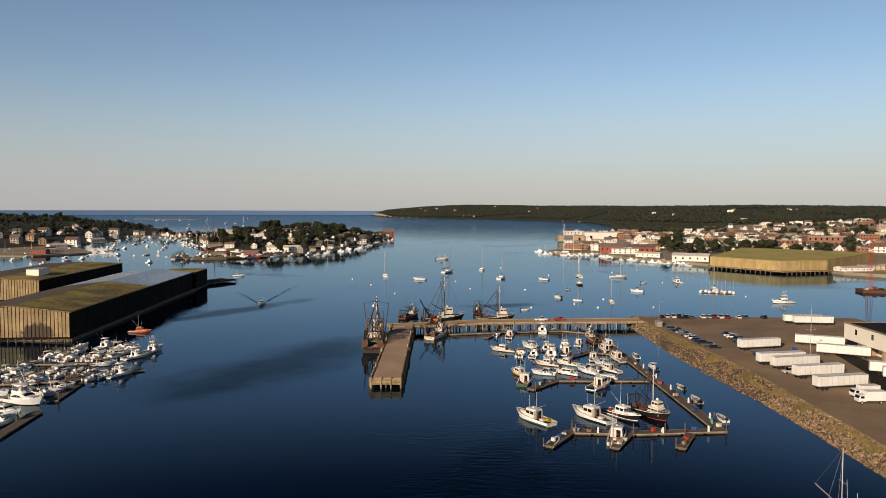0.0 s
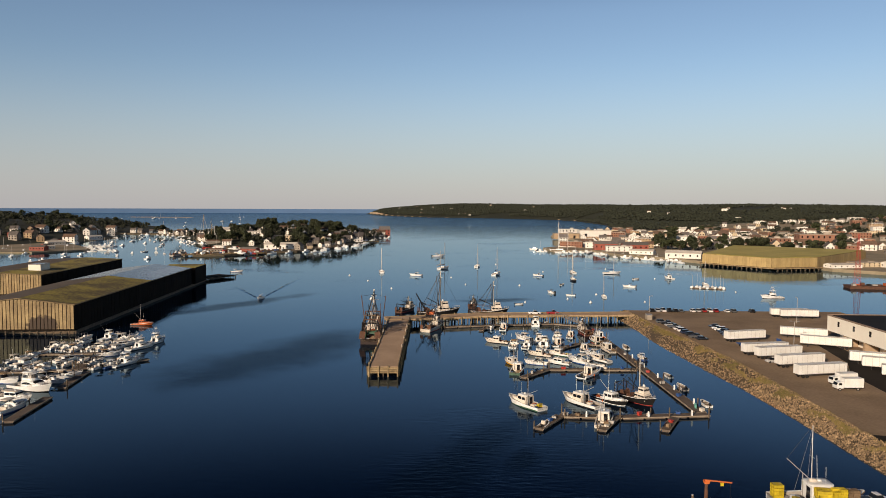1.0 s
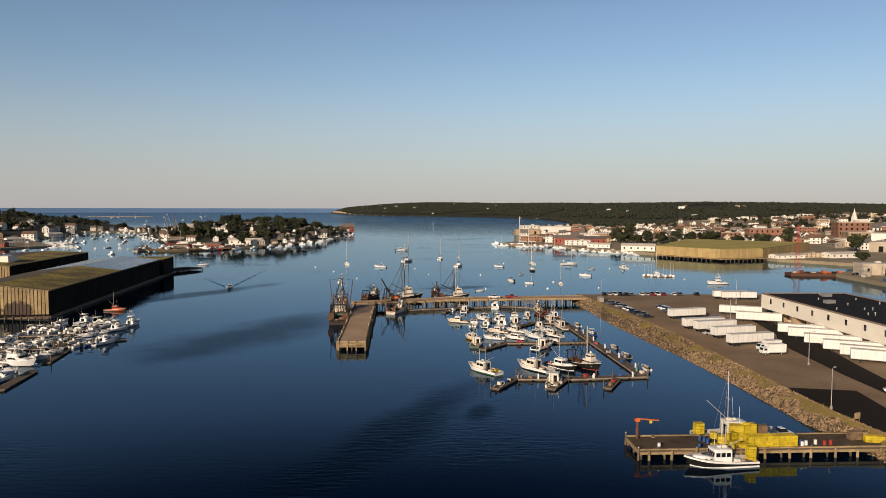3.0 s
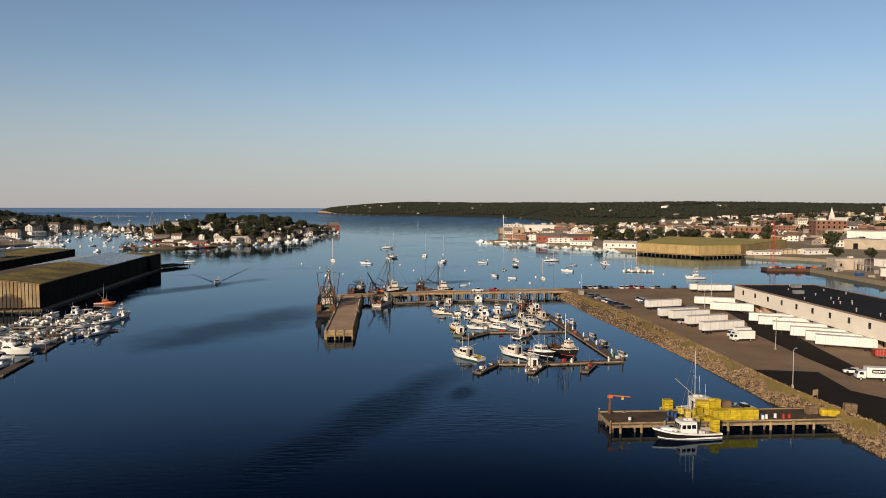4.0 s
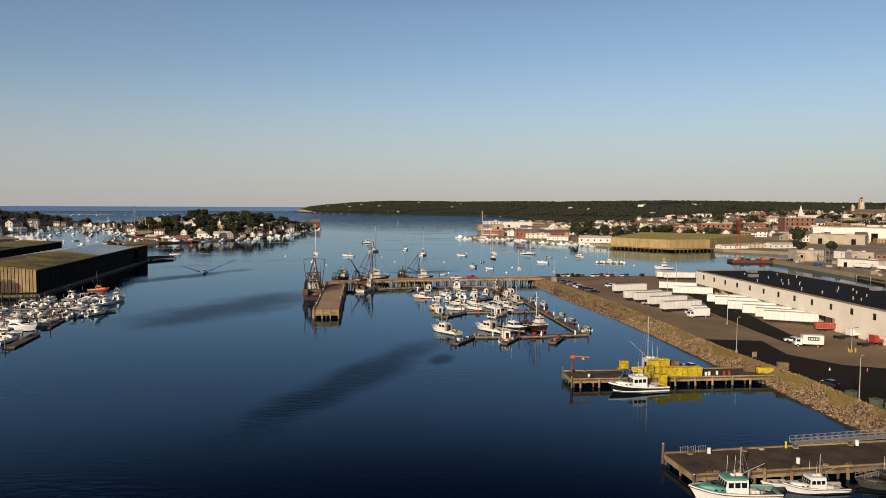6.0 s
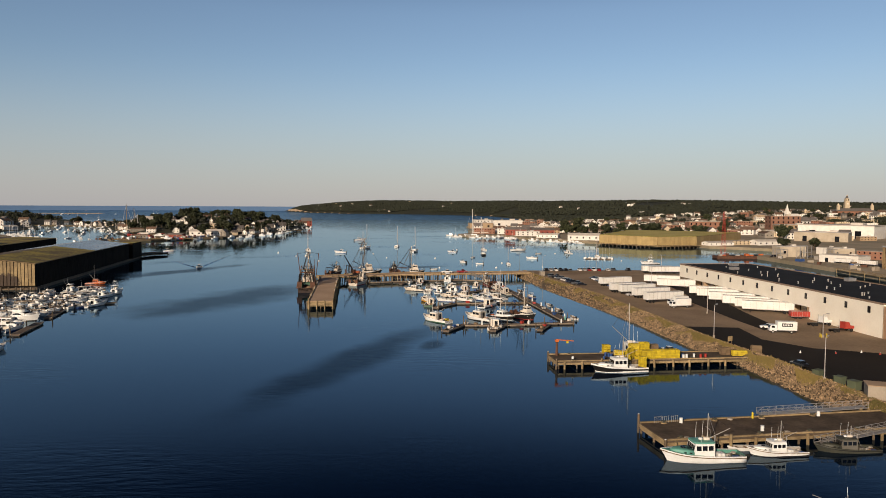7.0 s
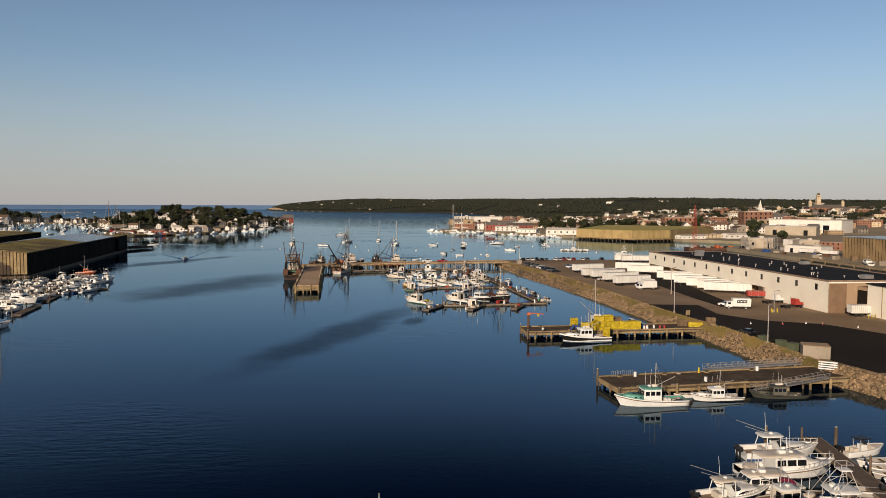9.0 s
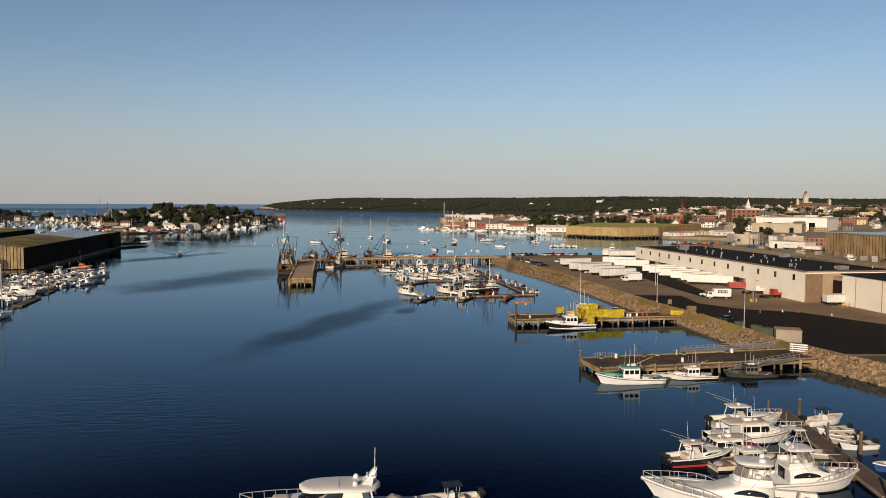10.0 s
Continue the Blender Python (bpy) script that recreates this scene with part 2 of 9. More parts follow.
for m in (NEARBLACK, ASPHALT, ROOFBLUE, DARKDECK, SIDING_DARK):
    m.node_tree.nodes["Principled BSDF"].inputs["Specular IOR Level"].default_value = 0.15


# ---- building helpers ----
def part(name, bm, material, parent, label=""):
    me = bpy.data.meshes.new(name)
    bm.normal_update()
    bm.to_mesh(me)
    bm.free()
    me.materials.append(material)
    ob = new(name, me)
    ob.parent = parent
    if label:
        ob["label"] = label
    return ob


def piece(name, mesh, m, parent):
    ob = new(name, mesh)
    ob.parent = parent
    ob.matrix_basis = m
    return ob


def mesh_of(name, bm, material):
    me = bpy.data.meshes.new(name)
    bm.normal_update()
    bm.to_mesh(me)
    bm.free()
    me.materials.append(material)
    return me


def thing(name, label, category, m=None, group="", kind=""):
    ob = tagged(new(name), label, category, group, kind)
    if m is not None:
        ob.matrix_basis = m
    return ob


def box(bm, c, s, rz=0.0, ry=0.0, rx=0.0, taper=1.0):
    """A box round c with the sizes s; taper: the top's size against the base's."""
    r = Euler((radians(rx), radians(ry), radians(rz))).to_matrix()
    v = []
    for z in (-0.5, 0.5):
        k = taper if z > 0 else 1.0
        for x, y in ((-0.5, -0.5), (0.5, -0.5), (0.5, 0.5), (-0.5, 0.5)):
            v.append(bm.verts.new(Vector(c) + r @ Vector((x * s[0] * k, y * s[1] * k, z * s[2]))))
    for f in ((3, 2, 1, 0), (4, 5, 6, 7), (0, 1, 5, 4), (1, 2, 6, 5), (2, 3, 7, 6), (3, 0, 4, 7)):
        bm.faces.new([v[i] for i in f])
    return v


def rod(bm, a, b, r0, r1=None, n=6):
    """A tapered round bar from a to b."""
    a, b = Vector(a), Vector(b)
    r1 = r0 if r1 is None else r1
    q = (b - a).to_track_quat("Z", "Y")
    lo, hi = [], []
    for i in range(n):
        d = q @ Vector((math.cos(i * math.tau / n), math.sin(i * math.tau / n), 0))
        lo.append(bm.verts.new(a + d * r0))
        hi.append(bm.verts.new(b + d * r1))
    for i in range(n):
        bm.faces.new((lo[i], lo[(i + 1) % n], hi[(i + 1) % n], hi[i]))
    bm.faces.new(lo[::-1])
    bm.faces.new(hi)


def prism(bm, pts, z0, z1):
    lo = [bm.verts.new((x, y, z0)) for x, y in pts]
    hi = [bm.verts.new((x, y, z1)) for x, y in pts]
    n = len(pts)
    for i in range(n):
        bm.faces.new((lo[i], lo[(i + 1) % n], hi[(i + 1) % n], hi[i]))
    bm.faces.new(hi)
    bm.faces.new(lo[::-1])


def loft(bm, rings, close_ends=True):
    """Skins open-topped or closed rings of equal length into one shell."""
    vs = [[bm.verts.new(p) for p in ring] for ring in rings]
    k = len(vs[0])
    for a, b in zip(vs, vs[1:]):
        for i in range(k):
            j = (i + 1) % k
            f = [a[i], a[j], b[j], b[i]]
            if len({tuple(round(c, 5) for c in v.co) for v in f}) == 4:
                bm.faces.new(f)
    if close_ends:
        bm.faces.new(vs[0][::-1])
        bm.faces.new(vs[-1])
    return vs


def along(a, b):
    """The pose at a whose x axis points to b, and the distance."""
    a, b = Vector((*a, 0)), Vector((*b, 0))
    d = b - a
    return pose(a.x, a.y, 0, 0, 0, math.degrees(math.atan2(d.y, d.x))), d.length


rnd = random.Random(7)


# ---- water and distance ----
bm = bmesh.new()
RINGS = (0, 60, 140, 300, 600, 1200, 2400, 4700)
vs = []
for r in RINGS:
    vs.append([bm.verts.new((r * math.cos(i * math.tau / 64), r * math.sin(i * math.tau / 64), 0)) for i in range(64 if r else 1)])
for a, b in zip(vs, vs[1:]):
    for i in range(64):
        j = (i + 1) % 64
        bm.faces.new((a[0], b[i], b[j]) if len(a) == 1 else (a[i], b[i], b[j], a[j]))
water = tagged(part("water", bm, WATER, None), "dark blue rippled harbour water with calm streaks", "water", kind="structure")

# the open sea past the harbour mouth, a plain far strip up to the horizon
bm = bmesh.new()
lo, hi = [], []
for i in range(49):
    a = radians(-75 + 150 * i / 48)
    lo.append(bm.verts.new((4690 * math.sin(a), 4690 * math.cos(a), -1)))
    hi.append(bm.verts.new((4700 * math.sin(a), 4700 * math.cos(a), 27)))
for i in range(48):
    bm.faces.new((lo[i], lo[i + 1], hi[i + 1], hi[i]))
# the tone the sea takes from sky and distance is put into this blue
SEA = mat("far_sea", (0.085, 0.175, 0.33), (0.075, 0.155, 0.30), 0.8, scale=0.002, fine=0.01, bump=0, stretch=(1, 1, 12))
tagged(part("backdrop", bm, SEA, None), "plain blue strip of open sea, its hazy tone put into the colour", "sea", kind="structure")


# the wake of the small boat in the channel
for end in ((-146, 452), (-117, 505)):
    bm = bmesh.new()
    m, length = along((-113, 391), end)
    prev = None
    for i in range(25):
        x = length * i / 24
        w, h = 0.5 + 1.5 * i / 24, 0.5 * (1 - i / 28) * (0.8 + 0.4 * math.sin(i * 1.7))
        cur = [bm.verts.new(m @ Vector((x, y, z))) for y, z in ((-w, -0.02), (-w * 0.2, h), (w, -0.02))]
        if prev:
            for k in range(2):
                bm.faces.new((prev[k], cur[k], cur[k + 1], prev[k + 1]))
        prev = cur
    tagged(part("wake", bm, WATER, None), "low rippling wake trailing behind a small boat", "wake", kind="structure")

# ---- fish pier: ground, bank and paving ----
LOT = 2.5
# the bank: y, its waterline and the edge of the yard above it
BANK_LINE = [(343, 73.6, 78.5), (327, 73.9, 78.6), (299, 75.1, 80.5), (264, 76.0, 84.2), (230, 79.0, 87.4), (200, 82.3, 88.4), (172, 83.8, 88.7), (150, 84.3, 89.0), (130, 84.7, 89.3), (118, 86.2, 90.6), (107, 87.2, 91.6), (94, 86.8, 91.9), (80, 86.7, 91.6), (70, 87.4, 91.2), (60, 88.8, 92.2), (50, 91.4, 94.8), (40, 94.0, 97.5), (20, 96.5, 100.0), (-70, 98.0, 102.0)]
TOP = [(x, y) for y, w, x in BANK_LINE]
bm = bmesh.new()
prism(bm, TOP[::-1] + [(182, 343), (182, 230), (205, 200), (205, -70)], -2, LOT)
lot = tagged(part("ground", bm, ASPHALT, None), "worn brown-grey asphalt truck yard on a fish pier", "yard", kind="structure")
# two thin near-black sheets over the yard, one along the trailer row
bm = bmesh.new()
prism(bm, [(90.2, 152.5), (92.6, 115), (94.5, 75), (98, 54), (108, 53), (134, 86), (124, 110), (111, 117), (104, 130), (107, 149)][::-1], LOT - 0.05, LOT + 0.006)
prism(bm, [(112.5, 144), (120, 151), (125, 180), (135, 228), (136, 262), (131, 262), (125, 227), (117.7, 211), (113.5, 166)], LOT - 0.05, LOT + 0.006)
tagged(part("fresh_asphalt", bm, NEARBLACK, None), "near-black flat patches over the yard", "paving", kind="structure")
bm = bmesh.new()
prism(bm, [(98.6, 51.5), (99.5, 30), (101.5, 5), (150, 5), (150, 48), (112, 51.5)], LOT - 0.05, LOT + 0.012)
tagged(part("lawn", bm, mat("mown_lawn", (0.115, 0.125, 0.035), (0.06, 0.07, 0.022), 0.95, scale=0.1, fine=1.5, bump=0.3, depth=0.05), None), "dark green mown lawn beside the bank", "lawn", kind="structure")
bm = bmesh.new()
n = len(TOP)
ins = [bm.verts.new((x + 1.4, y, LOT + 0.05)) for x, y in TOP]
top = [bm.verts.new((x + 0.2, y, LOT + 0.2)) for x, y in TOP]
toe = [bm.verts.new((w - (x - w) * 0.37, y, -1.0)) for y, w, x in BANK_LINE]
for i in range(n - 1):
    bm.faces.new((ins[i], top[i], top[i + 1], ins[i + 1]))
    bm.faces.new((top[i], toe[i], toe[i + 1], top[i + 1]))
bank = tagged(part("embankment", bm, BANK, None), "sloping stone riprap bank along the pier", "embankment", kind="structure")


def bank_x(y, shore=False):
    """The x of the yard's edge at y, or of the waterline below it."""
    for (y0, w0, x0), (y1, w1, x1) in zip(BANK_LINE, BANK_LINE[1:]):
        if y1 <= y <= y0:
            t = (y0 - y) / (y0 - y1)
            return w0 + (w1 - w0) * t if shore else x0 + (x1 - x0) * t
    return BANK_LINE[-1][1 if shore else 2]


# ---- long fish plant ----
bm = bmesh.new()
box(bm, (0, 0, 0), (1, 1, 1))
PANE_ME = mesh_of("pane", bm, GLASSDARK)
BX0, BX1, BY0, BY1, BH = 138.6, 173.0, 129.0, 268.0, 12.0
plant = thing("fish_plant", "long cream flat-roofed fish plant with loading docks", "building")
bm = bmesh.new()
# upper wall overhangs the dock bays in the north half
box(bm, ((BX0 + BX1) / 2, (BY0 + BY1) / 2, (6.4 + BH) / 2), (BX1 - BX0, BY1 - BY0, BH - 6.4))
box(bm, ((BX0 + 5 + BX1) / 2, (BY0 + BY1) / 2, (LOT + 6.4) / 2), (BX1 - BX0 - 5, BY1 - BY0 - 0.02, 6.4 - LOT))
box(bm, (BX0 + 2.5, (BY0 + 164) / 2, (LOT + 6.4) / 2), (5, 164 - BY0, 6.4 - LOT))
part("wall", bm, CREAM, plant)
y = 164.3
while y < BY1:
    bm = bmesh.new()
    box(bm, (BX0 + 2.55, y + 0.6, (LOT + 6.4) / 2), (4.9, 1.2, 6.4 - LOT))
    part("dock_buttress", bm, BEIGE, plant)
    y += 13
y = 172.0
while y < BY1 - 6:
    piece("dock_door", PANE_ME, pose(BX0 + 4.95, y, LOT + 2.3) @ Matrix.Diagonal((0.12, 3.0, 3.2, 1)), plant)
    y += 6.5
bm = bmesh.new()
box(bm, ((BX0 + BX1) / 2, (BY0 + BY1) / 2, BH + 0.06), (BX1 - BX0 - 0.8, BY1 - BY0 - 0.8, 0.2))
roof = part("roof", bm, ROOFBLUE, plant, "dark blue-black membrane roof")
bm = bmesh.new()
for s in ((BX0 + 0.15, (BY0 + BY1) / 2, 0.5, BY1 - BY0), (BX1 - 0.15, (BY0 + BY1) / 2, 0.5, BY1 - BY0), ((BX0 + BX1) / 2, BY0 + 0.15, BX1 - BX0 - 1.2, 0.5), ((BX0 + BX1) / 2, BY1 - 0.15, BX1 - BX0 - 1.2, 0.5)):
    box(bm, (s[0], s[1], BH + 0.2), (s[2], s[3], 0.5))
part("parapet", bm, mat("rusty_coping", (0.30, 0.22, 0.16), (0.2, 0.14, 0.1), 0.7), plant)
bm = bmesh.new()
box(bm, (BX0 + 7, BY0 - 0.06, (LOT + 11.6) / 2), (14, 0.3, 11.6 - LOT))
part("end_wall", bm, BEIGE, plant, "beige block end wall")
bm = bmesh.new()
box(bm, (BX0 + 2.9, BY0 - 0.23, (LOT + 11.4) / 2), (5.6, 0.08, 11.4 - LOT))
part("end_cladding", bm, mat("brown_block", (0.24, 0.155, 0.095), (0.17, 0.11, 0.07), 0.85), plant, "brown block cladding")
y = BY0 + 6
while y < BY1 - 3:
    w = piece("window", PANE_ME, pose(BX0 - 0.03, y, 9.9) @ Matrix.Diagonal((0.1, 1.25, 1.9, 1)), plant)
    y += 10.4
VENT_BM = bmesh.new()
rod(VENT_BM, (0, 0, 0), (0, 0, 1.0), 0.16, 0.16, 7)
rod(VENT_BM, (0, 0, 1.0), (0, 0, 1.25), 0.34, 0.2, 7)
VENT_ME = mesh_of("roof_vent", VENT_BM, ALU)
for i in range(34):
    piece("roof_vent", VENT_ME, pose(rnd.uniform(BX0 + 3, BX1 - 3), rnd.uniform(BY0 + 4, BY1 - 4), BH + 0.15, 0, 0, rnd.uniform(0, 90)) @ Matrix.Diagonal((1, 1, rnd.uniform(0.5, 0.9), 1)), roof)
for x, y in ((150, 238), (156, 136), (170, 190), (160, 258)):
    bm = bmesh.new()
    box(bm, (0, 0, 0.7), (3.6, 2.2, 1.2))
    for k in range(5):
        box(bm, (-1.5 + k * 0.75, -1.13, 0.7), (0.3, 0.06, 0.9))
    u = part("roof_unit", bm, STEEL, roof)
    u.matrix_basis = pose(x, y, BH + 0.1, 0, 0, 12)

# ---- south cold store ----
plant2 = thing("cold_store", "cream metal-clad cold store with a dark roof", "building")
bm = bmesh.new()
box(bm, (177, 90.2, 7.2), (60, 66, 9.4))
part("wall", bm, CREAM, plant2)
for y in (60, 71.5, 83, 94.5, 106, 117):
    bm = bmesh.new()
    box(bm, (146.95, y, 7.2), (0.14, 0.22, 9.3))
    part("wall_seam", bm, BEIGE, plant2)
bm = bmesh.new()
box(bm, (177, 90.2, 12.0), (60.8, 66.8, 0.35))
part("roof", bm, ROOFBLUE, plant2)
bm = bmesh.new()
box(bm, (150.5, 126.1, 6.6), (5.6, 5.6, 8.2))
part("link_bay", bm, BEIGE, plant2, "tan link bay with a dark doorway")
# a flat near-black panel paints the darkness inside the doorway
bm = bmesh.new()
box(bm, (147.66, 126.0, 6.1), (0.14, 4.7, 7.1))
part("roller_door", bm, NEARBLACK, plant2, "tall near-black panel standing for the dark doorway")


# ---- timber piers ----
PILE_BM = bmesh.new()
rod(PILE_BM, (0, 0, -1.5), (0, 0, 1), 0.19, 0.17, 7)
PILE_ME = mesh_of("pile", PILE_BM, PILE)
bm = bmesh.new()
box(bm, (0, 0, 0), (1, 1, 1))
BEAM_ME = mesh_of("beam", bm, PALE_TIMBER)
FENDER_ME = PILE_ME.copy()
FENDER_ME.materials.clear()
FENDER_ME.materials.append(PALE_TIMBER)
PILE_BEAM_ME = BEAM_ME.copy()
PILE_BEAM_ME.materials.clear()
PILE_BEAM_ME.materials.append(PILE)


def timber_pier(a, b, width, z, name, label, deck_mat, step=4.5, beam=None):
    """A pile-borne pier from a to b: deck, kerb, beams and piles."""
    m, length = along(a, b)
    beam = beam or BEAM_ME
    p = thing(name, label, "pier", m)
    bm = bmesh.new()
    box(bm, (length / 2, 0, z - 0.15), (length, width, 0.3))
    part("deck", bm, deck_mat, p)
    for s in (-1, 1):
        q = max(1, int(length / 7.5))
        for i in range(q):
            x, d = length * (i + 0.5) / q, length / q - 0.06
            piece("kerb", beam, pose(x, s * (width / 2 - 0.15) + rnd.uniform(-0.05, 0.05), z + 0.12 + rnd.uniform(-0.03, 0.03), rnd.uniform(-2, 2), 0, 0) @ Matrix.Diagonal((d, 0.3, 0.26, 1)), p)
            piece("stringer", beam, pose(x, s * (width / 2 + 0.02) + rnd.uniform(-0.04, 0.04), z - 0.55 + rnd.uniform(-0.05, 0.05), 0, rnd.uniform(-0.3, 0.3), 0) @ Matrix.Diagonal((d, 0.3, 0.5, 1)), p)
    for x in (0.1, length - 0.1):
        piece("end_beam", beam, pose(x, 0, z - 0.55) @ Matrix.Diagonal((0.34, width - 0.4, 0.75, 1)), p)
    k = max(2, int(length / step))
    for i in range(k + 1):
        x = 0.3 + (length - 0.6) * i / k
        piece("cross_beam", beam, pose(x, 0, z - 1.05) @ Matrix.Diagonal((0.3, width - 0.2, 0.3, 1)), p)
        for s in (-1, 0, 1) if step < 8 else (-1, 1):
            piece("pier_post", PILE_ME, pose(x + rnd.uniform(-0.1, 0.1), s * (width / 2 - 0.25), 0) @ Matrix.Diagonal((1.2, 1.2, z - 0.9, 1)), p)
        for s in (-1, 1):
            top = z + rnd.choice((-0.3, -0.1, 0.0, 0.05, 0.7) if beam is BEAM_ME else (-0.3, 0.0, 0.6))
            piece("fender_post", FENDER_ME if beam is BEAM_ME else PILE_ME, pose(x + rnd.uniform(0.9, 1.4), s * (width / 2 + 0.36), 0, rnd.uniform(-3, 3), rnd.uniform(-3, 3), 0) @ Matrix.Diagonal((1.5, 1.5, top, 1)), p)
    return p


main_pier = timber_pier((-23.9, 212.0), (-27.5, 310), 9.2, 3.12, "pier", "long timber pier with a brown paved deck", DECKTOP, 5.0)
cross_pier = timber_pier((-33, 306.5), (6, 319.8), 9.4, 3.08, "pier", "timber cross pier with a brown paved deck", DECKTOP)
cross_pier_b = timber_pier((5.4, 320.3), (79, 328.4), 9.4, 3.1, "pier", "timber cross pier leading to the yard", DECKTOP)
pier2 = timber_pier((40.9, 112.4), (91.5, 114.0), 8.4, 1.8, "pier", "short timber pier stacked with yellow traps", DARKDECK)
pier3 = timber_pier((43.9, 54.2), (95.5, 58.9), 9.9, 1.8, "pier", "timber pier with a dark tarred deck", DARKDECK)

# planked fender face of the long pier's end
for i in range(3):
    for k in range(3):
        piece("end_planking", BEAM_ME, pose(-0.22, -2.95 + i * 2.95, 1.35 + k * 0.62) @ Matrix.Diagonal((0.2, 2.6, 0.54, 1)), main_pier)
for i in range(4):
    piece("end_post", BEAM_ME, pose(-0.42, -4.42 + i * 2.95, 1.55) @ Matrix.Diagonal((0.42, 0.42, 3.9, 1)), main_pier)
# pale bollards along the edges of the long pier
bm = bmesh.new()
rod(bm, (0, 0, 0), (0, 0, 0.95), 0.24, 0.2, 8)
rod(bm, (0, 0, 0.95), (0, 0, 1.15), 0.3, 0.22, 8)
BOLLARD_ME = mesh_of("bollard", bm, CONCRETE)
for x, y in ((14, 4.3), (30, -4.3), (38, 4.3), (47, -4.3), (60, 4.3), (62, -4.3), (74, -4.3), (82, 4.3)):
    b = tagged(new("bollard", BOLLARD_ME), "pale concrete bollard on the timber pier edge", "bollard", "pier bollards")
    b.matrix_basis = main_pier.matrix_basis @ pose(x, y, 3.12)

# ---- old sheds on the west wharf ----
OLDROOF = mat("bare_roofing_felt", (0.12, 0.09, 0.062), (0.06, 0.048, 0.036), 0.85, scale=0.08, fine=0.8, stretch=(0.4, 1, 1))
def long_shed(name, label, m, w, length, eave, ridge, split, roof_a, roof_b):
    """A long gabled shed with ribbed cladding; its front corner at the pose, running along +x, width along +y."""
    s = thing(name, label, "warehouse", m)
    bm = bmesh.new()
    prof = [(0, 1.28), (w, 1.28), (w, eave), (w / 2, ridge), (0, eave)]
    loft(bm, [[(0, y, z) for y, z in prof], [(length, y, z) for y, z in prof]])
    part("wall", bm, SIDING_DARK, s, "old corrugated walls, near black with shade put into the colour")
    cuts = [(0, split, roof_a, "mossy brown-green roof"), (split, length, roof_b, "pale metal roof")]
    for x0, x1, side, mt, lab in [(a, b, s, t, c) for a, b, t, c in cuts for s in (0, 1)]:
        if side and mt is MOSS:
            mt, lab = OLDROOF, "bare brown roofing felt"
        bm = bmesh.new()
        for y0, z0, y1, z1 in ((-0.4, eave - 0.05, w / 2, ridge + 0.1), (w / 2, ridge + 0.1, w + 0.4, eave - 0.05))[side:side + 1]:
            v = [bm.verts.new(c) for c in ((x0 - 0.4, y0, z0 + 0.12), (x1, y0, z0 + 0.12), (x1, y1, z1 + 0.12), (x0 - 0.4, y1, z1 + 0.12), (x0 - 0.4, y0, z0 - 0.1), (x1, y0, z0 - 0.1), (x1, y1, z1 - 0.1), (x0 - 0.4, y1, z1 - 0.1))]
            for f in ((0, 1, 2, 3), (7, 6, 5, 4), (0, 4, 5, 1), (3, 2, 6, 7), (0, 3, 7, 4), (1, 5, 6, 2)):
                bm.faces.new([v[i] for i in f])
        part("roof", bm, mt, s, lab)
    # pale trim boards along the eaves and the front verge
    for pts in (((-0.5, -0.5, eave), (length, -0.5, eave)), ((-0.5, -0.4, eave), (-0.5, w / 2, ridge + 0.15)), ((-0.5, w / 2, ridge + 0.15), (-0.5, w + 0.4, eave))):
        bm = bmesh.new()
        rod(bm, pts[0], pts[1], 0.2, 0.2, 4)
        part("trim_board", bm, PALE_TIMBER, s)
    return s


m1, _ = along((-157, 279), (-176.6, 477))
shed_a = long_shed("waterfront_shed", "long gabled shed with tan ribbed front and mossy roof", m1, 44, 172, 11.9, 14.4, 95, MOSS, ROOFGREY)
m2, _ = along((-236, 390), (-248, 510))
shed_b = long_shed("waterfront_shed", "second long shed with a mossy tan roof", m2, 50, 122, 12.8, 13.8, 120, MOSS, MOSS)
bm = bmesh.new()
prism(bm, [(-156.6, 279.5), (-177.0, 486), (-300, 500), (-300, 279), (-201, 279)][::-1], -2, 1.3)
west_wharf = tagged(part("ground", bm, PILE, None), "old dark timber wharf under the waterfront sheds", "wharf", kind="structure")


# ---- far land ----
def land(name, label, outline, z, material):
    bm = bmesh.new()
    prism(bm, outline, -3, z)
    return tagged(part(name, bm, material, None), label, "land", kind="structure")


def hill(name, label, x0, x1, y0, y1, fn, material, step):
    nx, ny = int((x1 - x0) / step) + 1, int((y1 - y0) / step) + 1
    v = [(x0 + i * step, y0 + j * step, fn(x0 + i * step, y0 + j * step)) for j in range(ny) for i in range(nx)]
    f = [(j * nx + i, j * nx + i + 1, (j + 1) * nx + i + 1, (j + 1) * nx + i) for j in range(ny - 1) for i in range(nx - 1)]
    me = bpy.data.meshes.new(name)
    me.from_pydata(v, [], f)
    me.materials.append(material)
    for p in me.polygons:
        p.use_smooth = True
    return tagged(new(name, me), label, "land", kind="structure")


def bell(x, y, cx, cy, rx, ry, h):
    d = ((x - cx) / rx) ** 2 + ((y - cy) / ry) ** 2
    return h * max(0.0, 1 - d) ** 1.3 if d < 1 else 0.0


def island_z(x, y):
    h = bell(x, y, -252, 1010, 112, 190, 17) + bell(x, y, -345, 1130, 110, 90, 7) + bell(x, y, -180, 1130, 60, 120, 6)
    return -1.5 + 2.6 * min(1, h / 1.5) + h + 0.6 * noise.noise((x * 0.02, y * 0.02, 0)) if h > 0 else -1.5


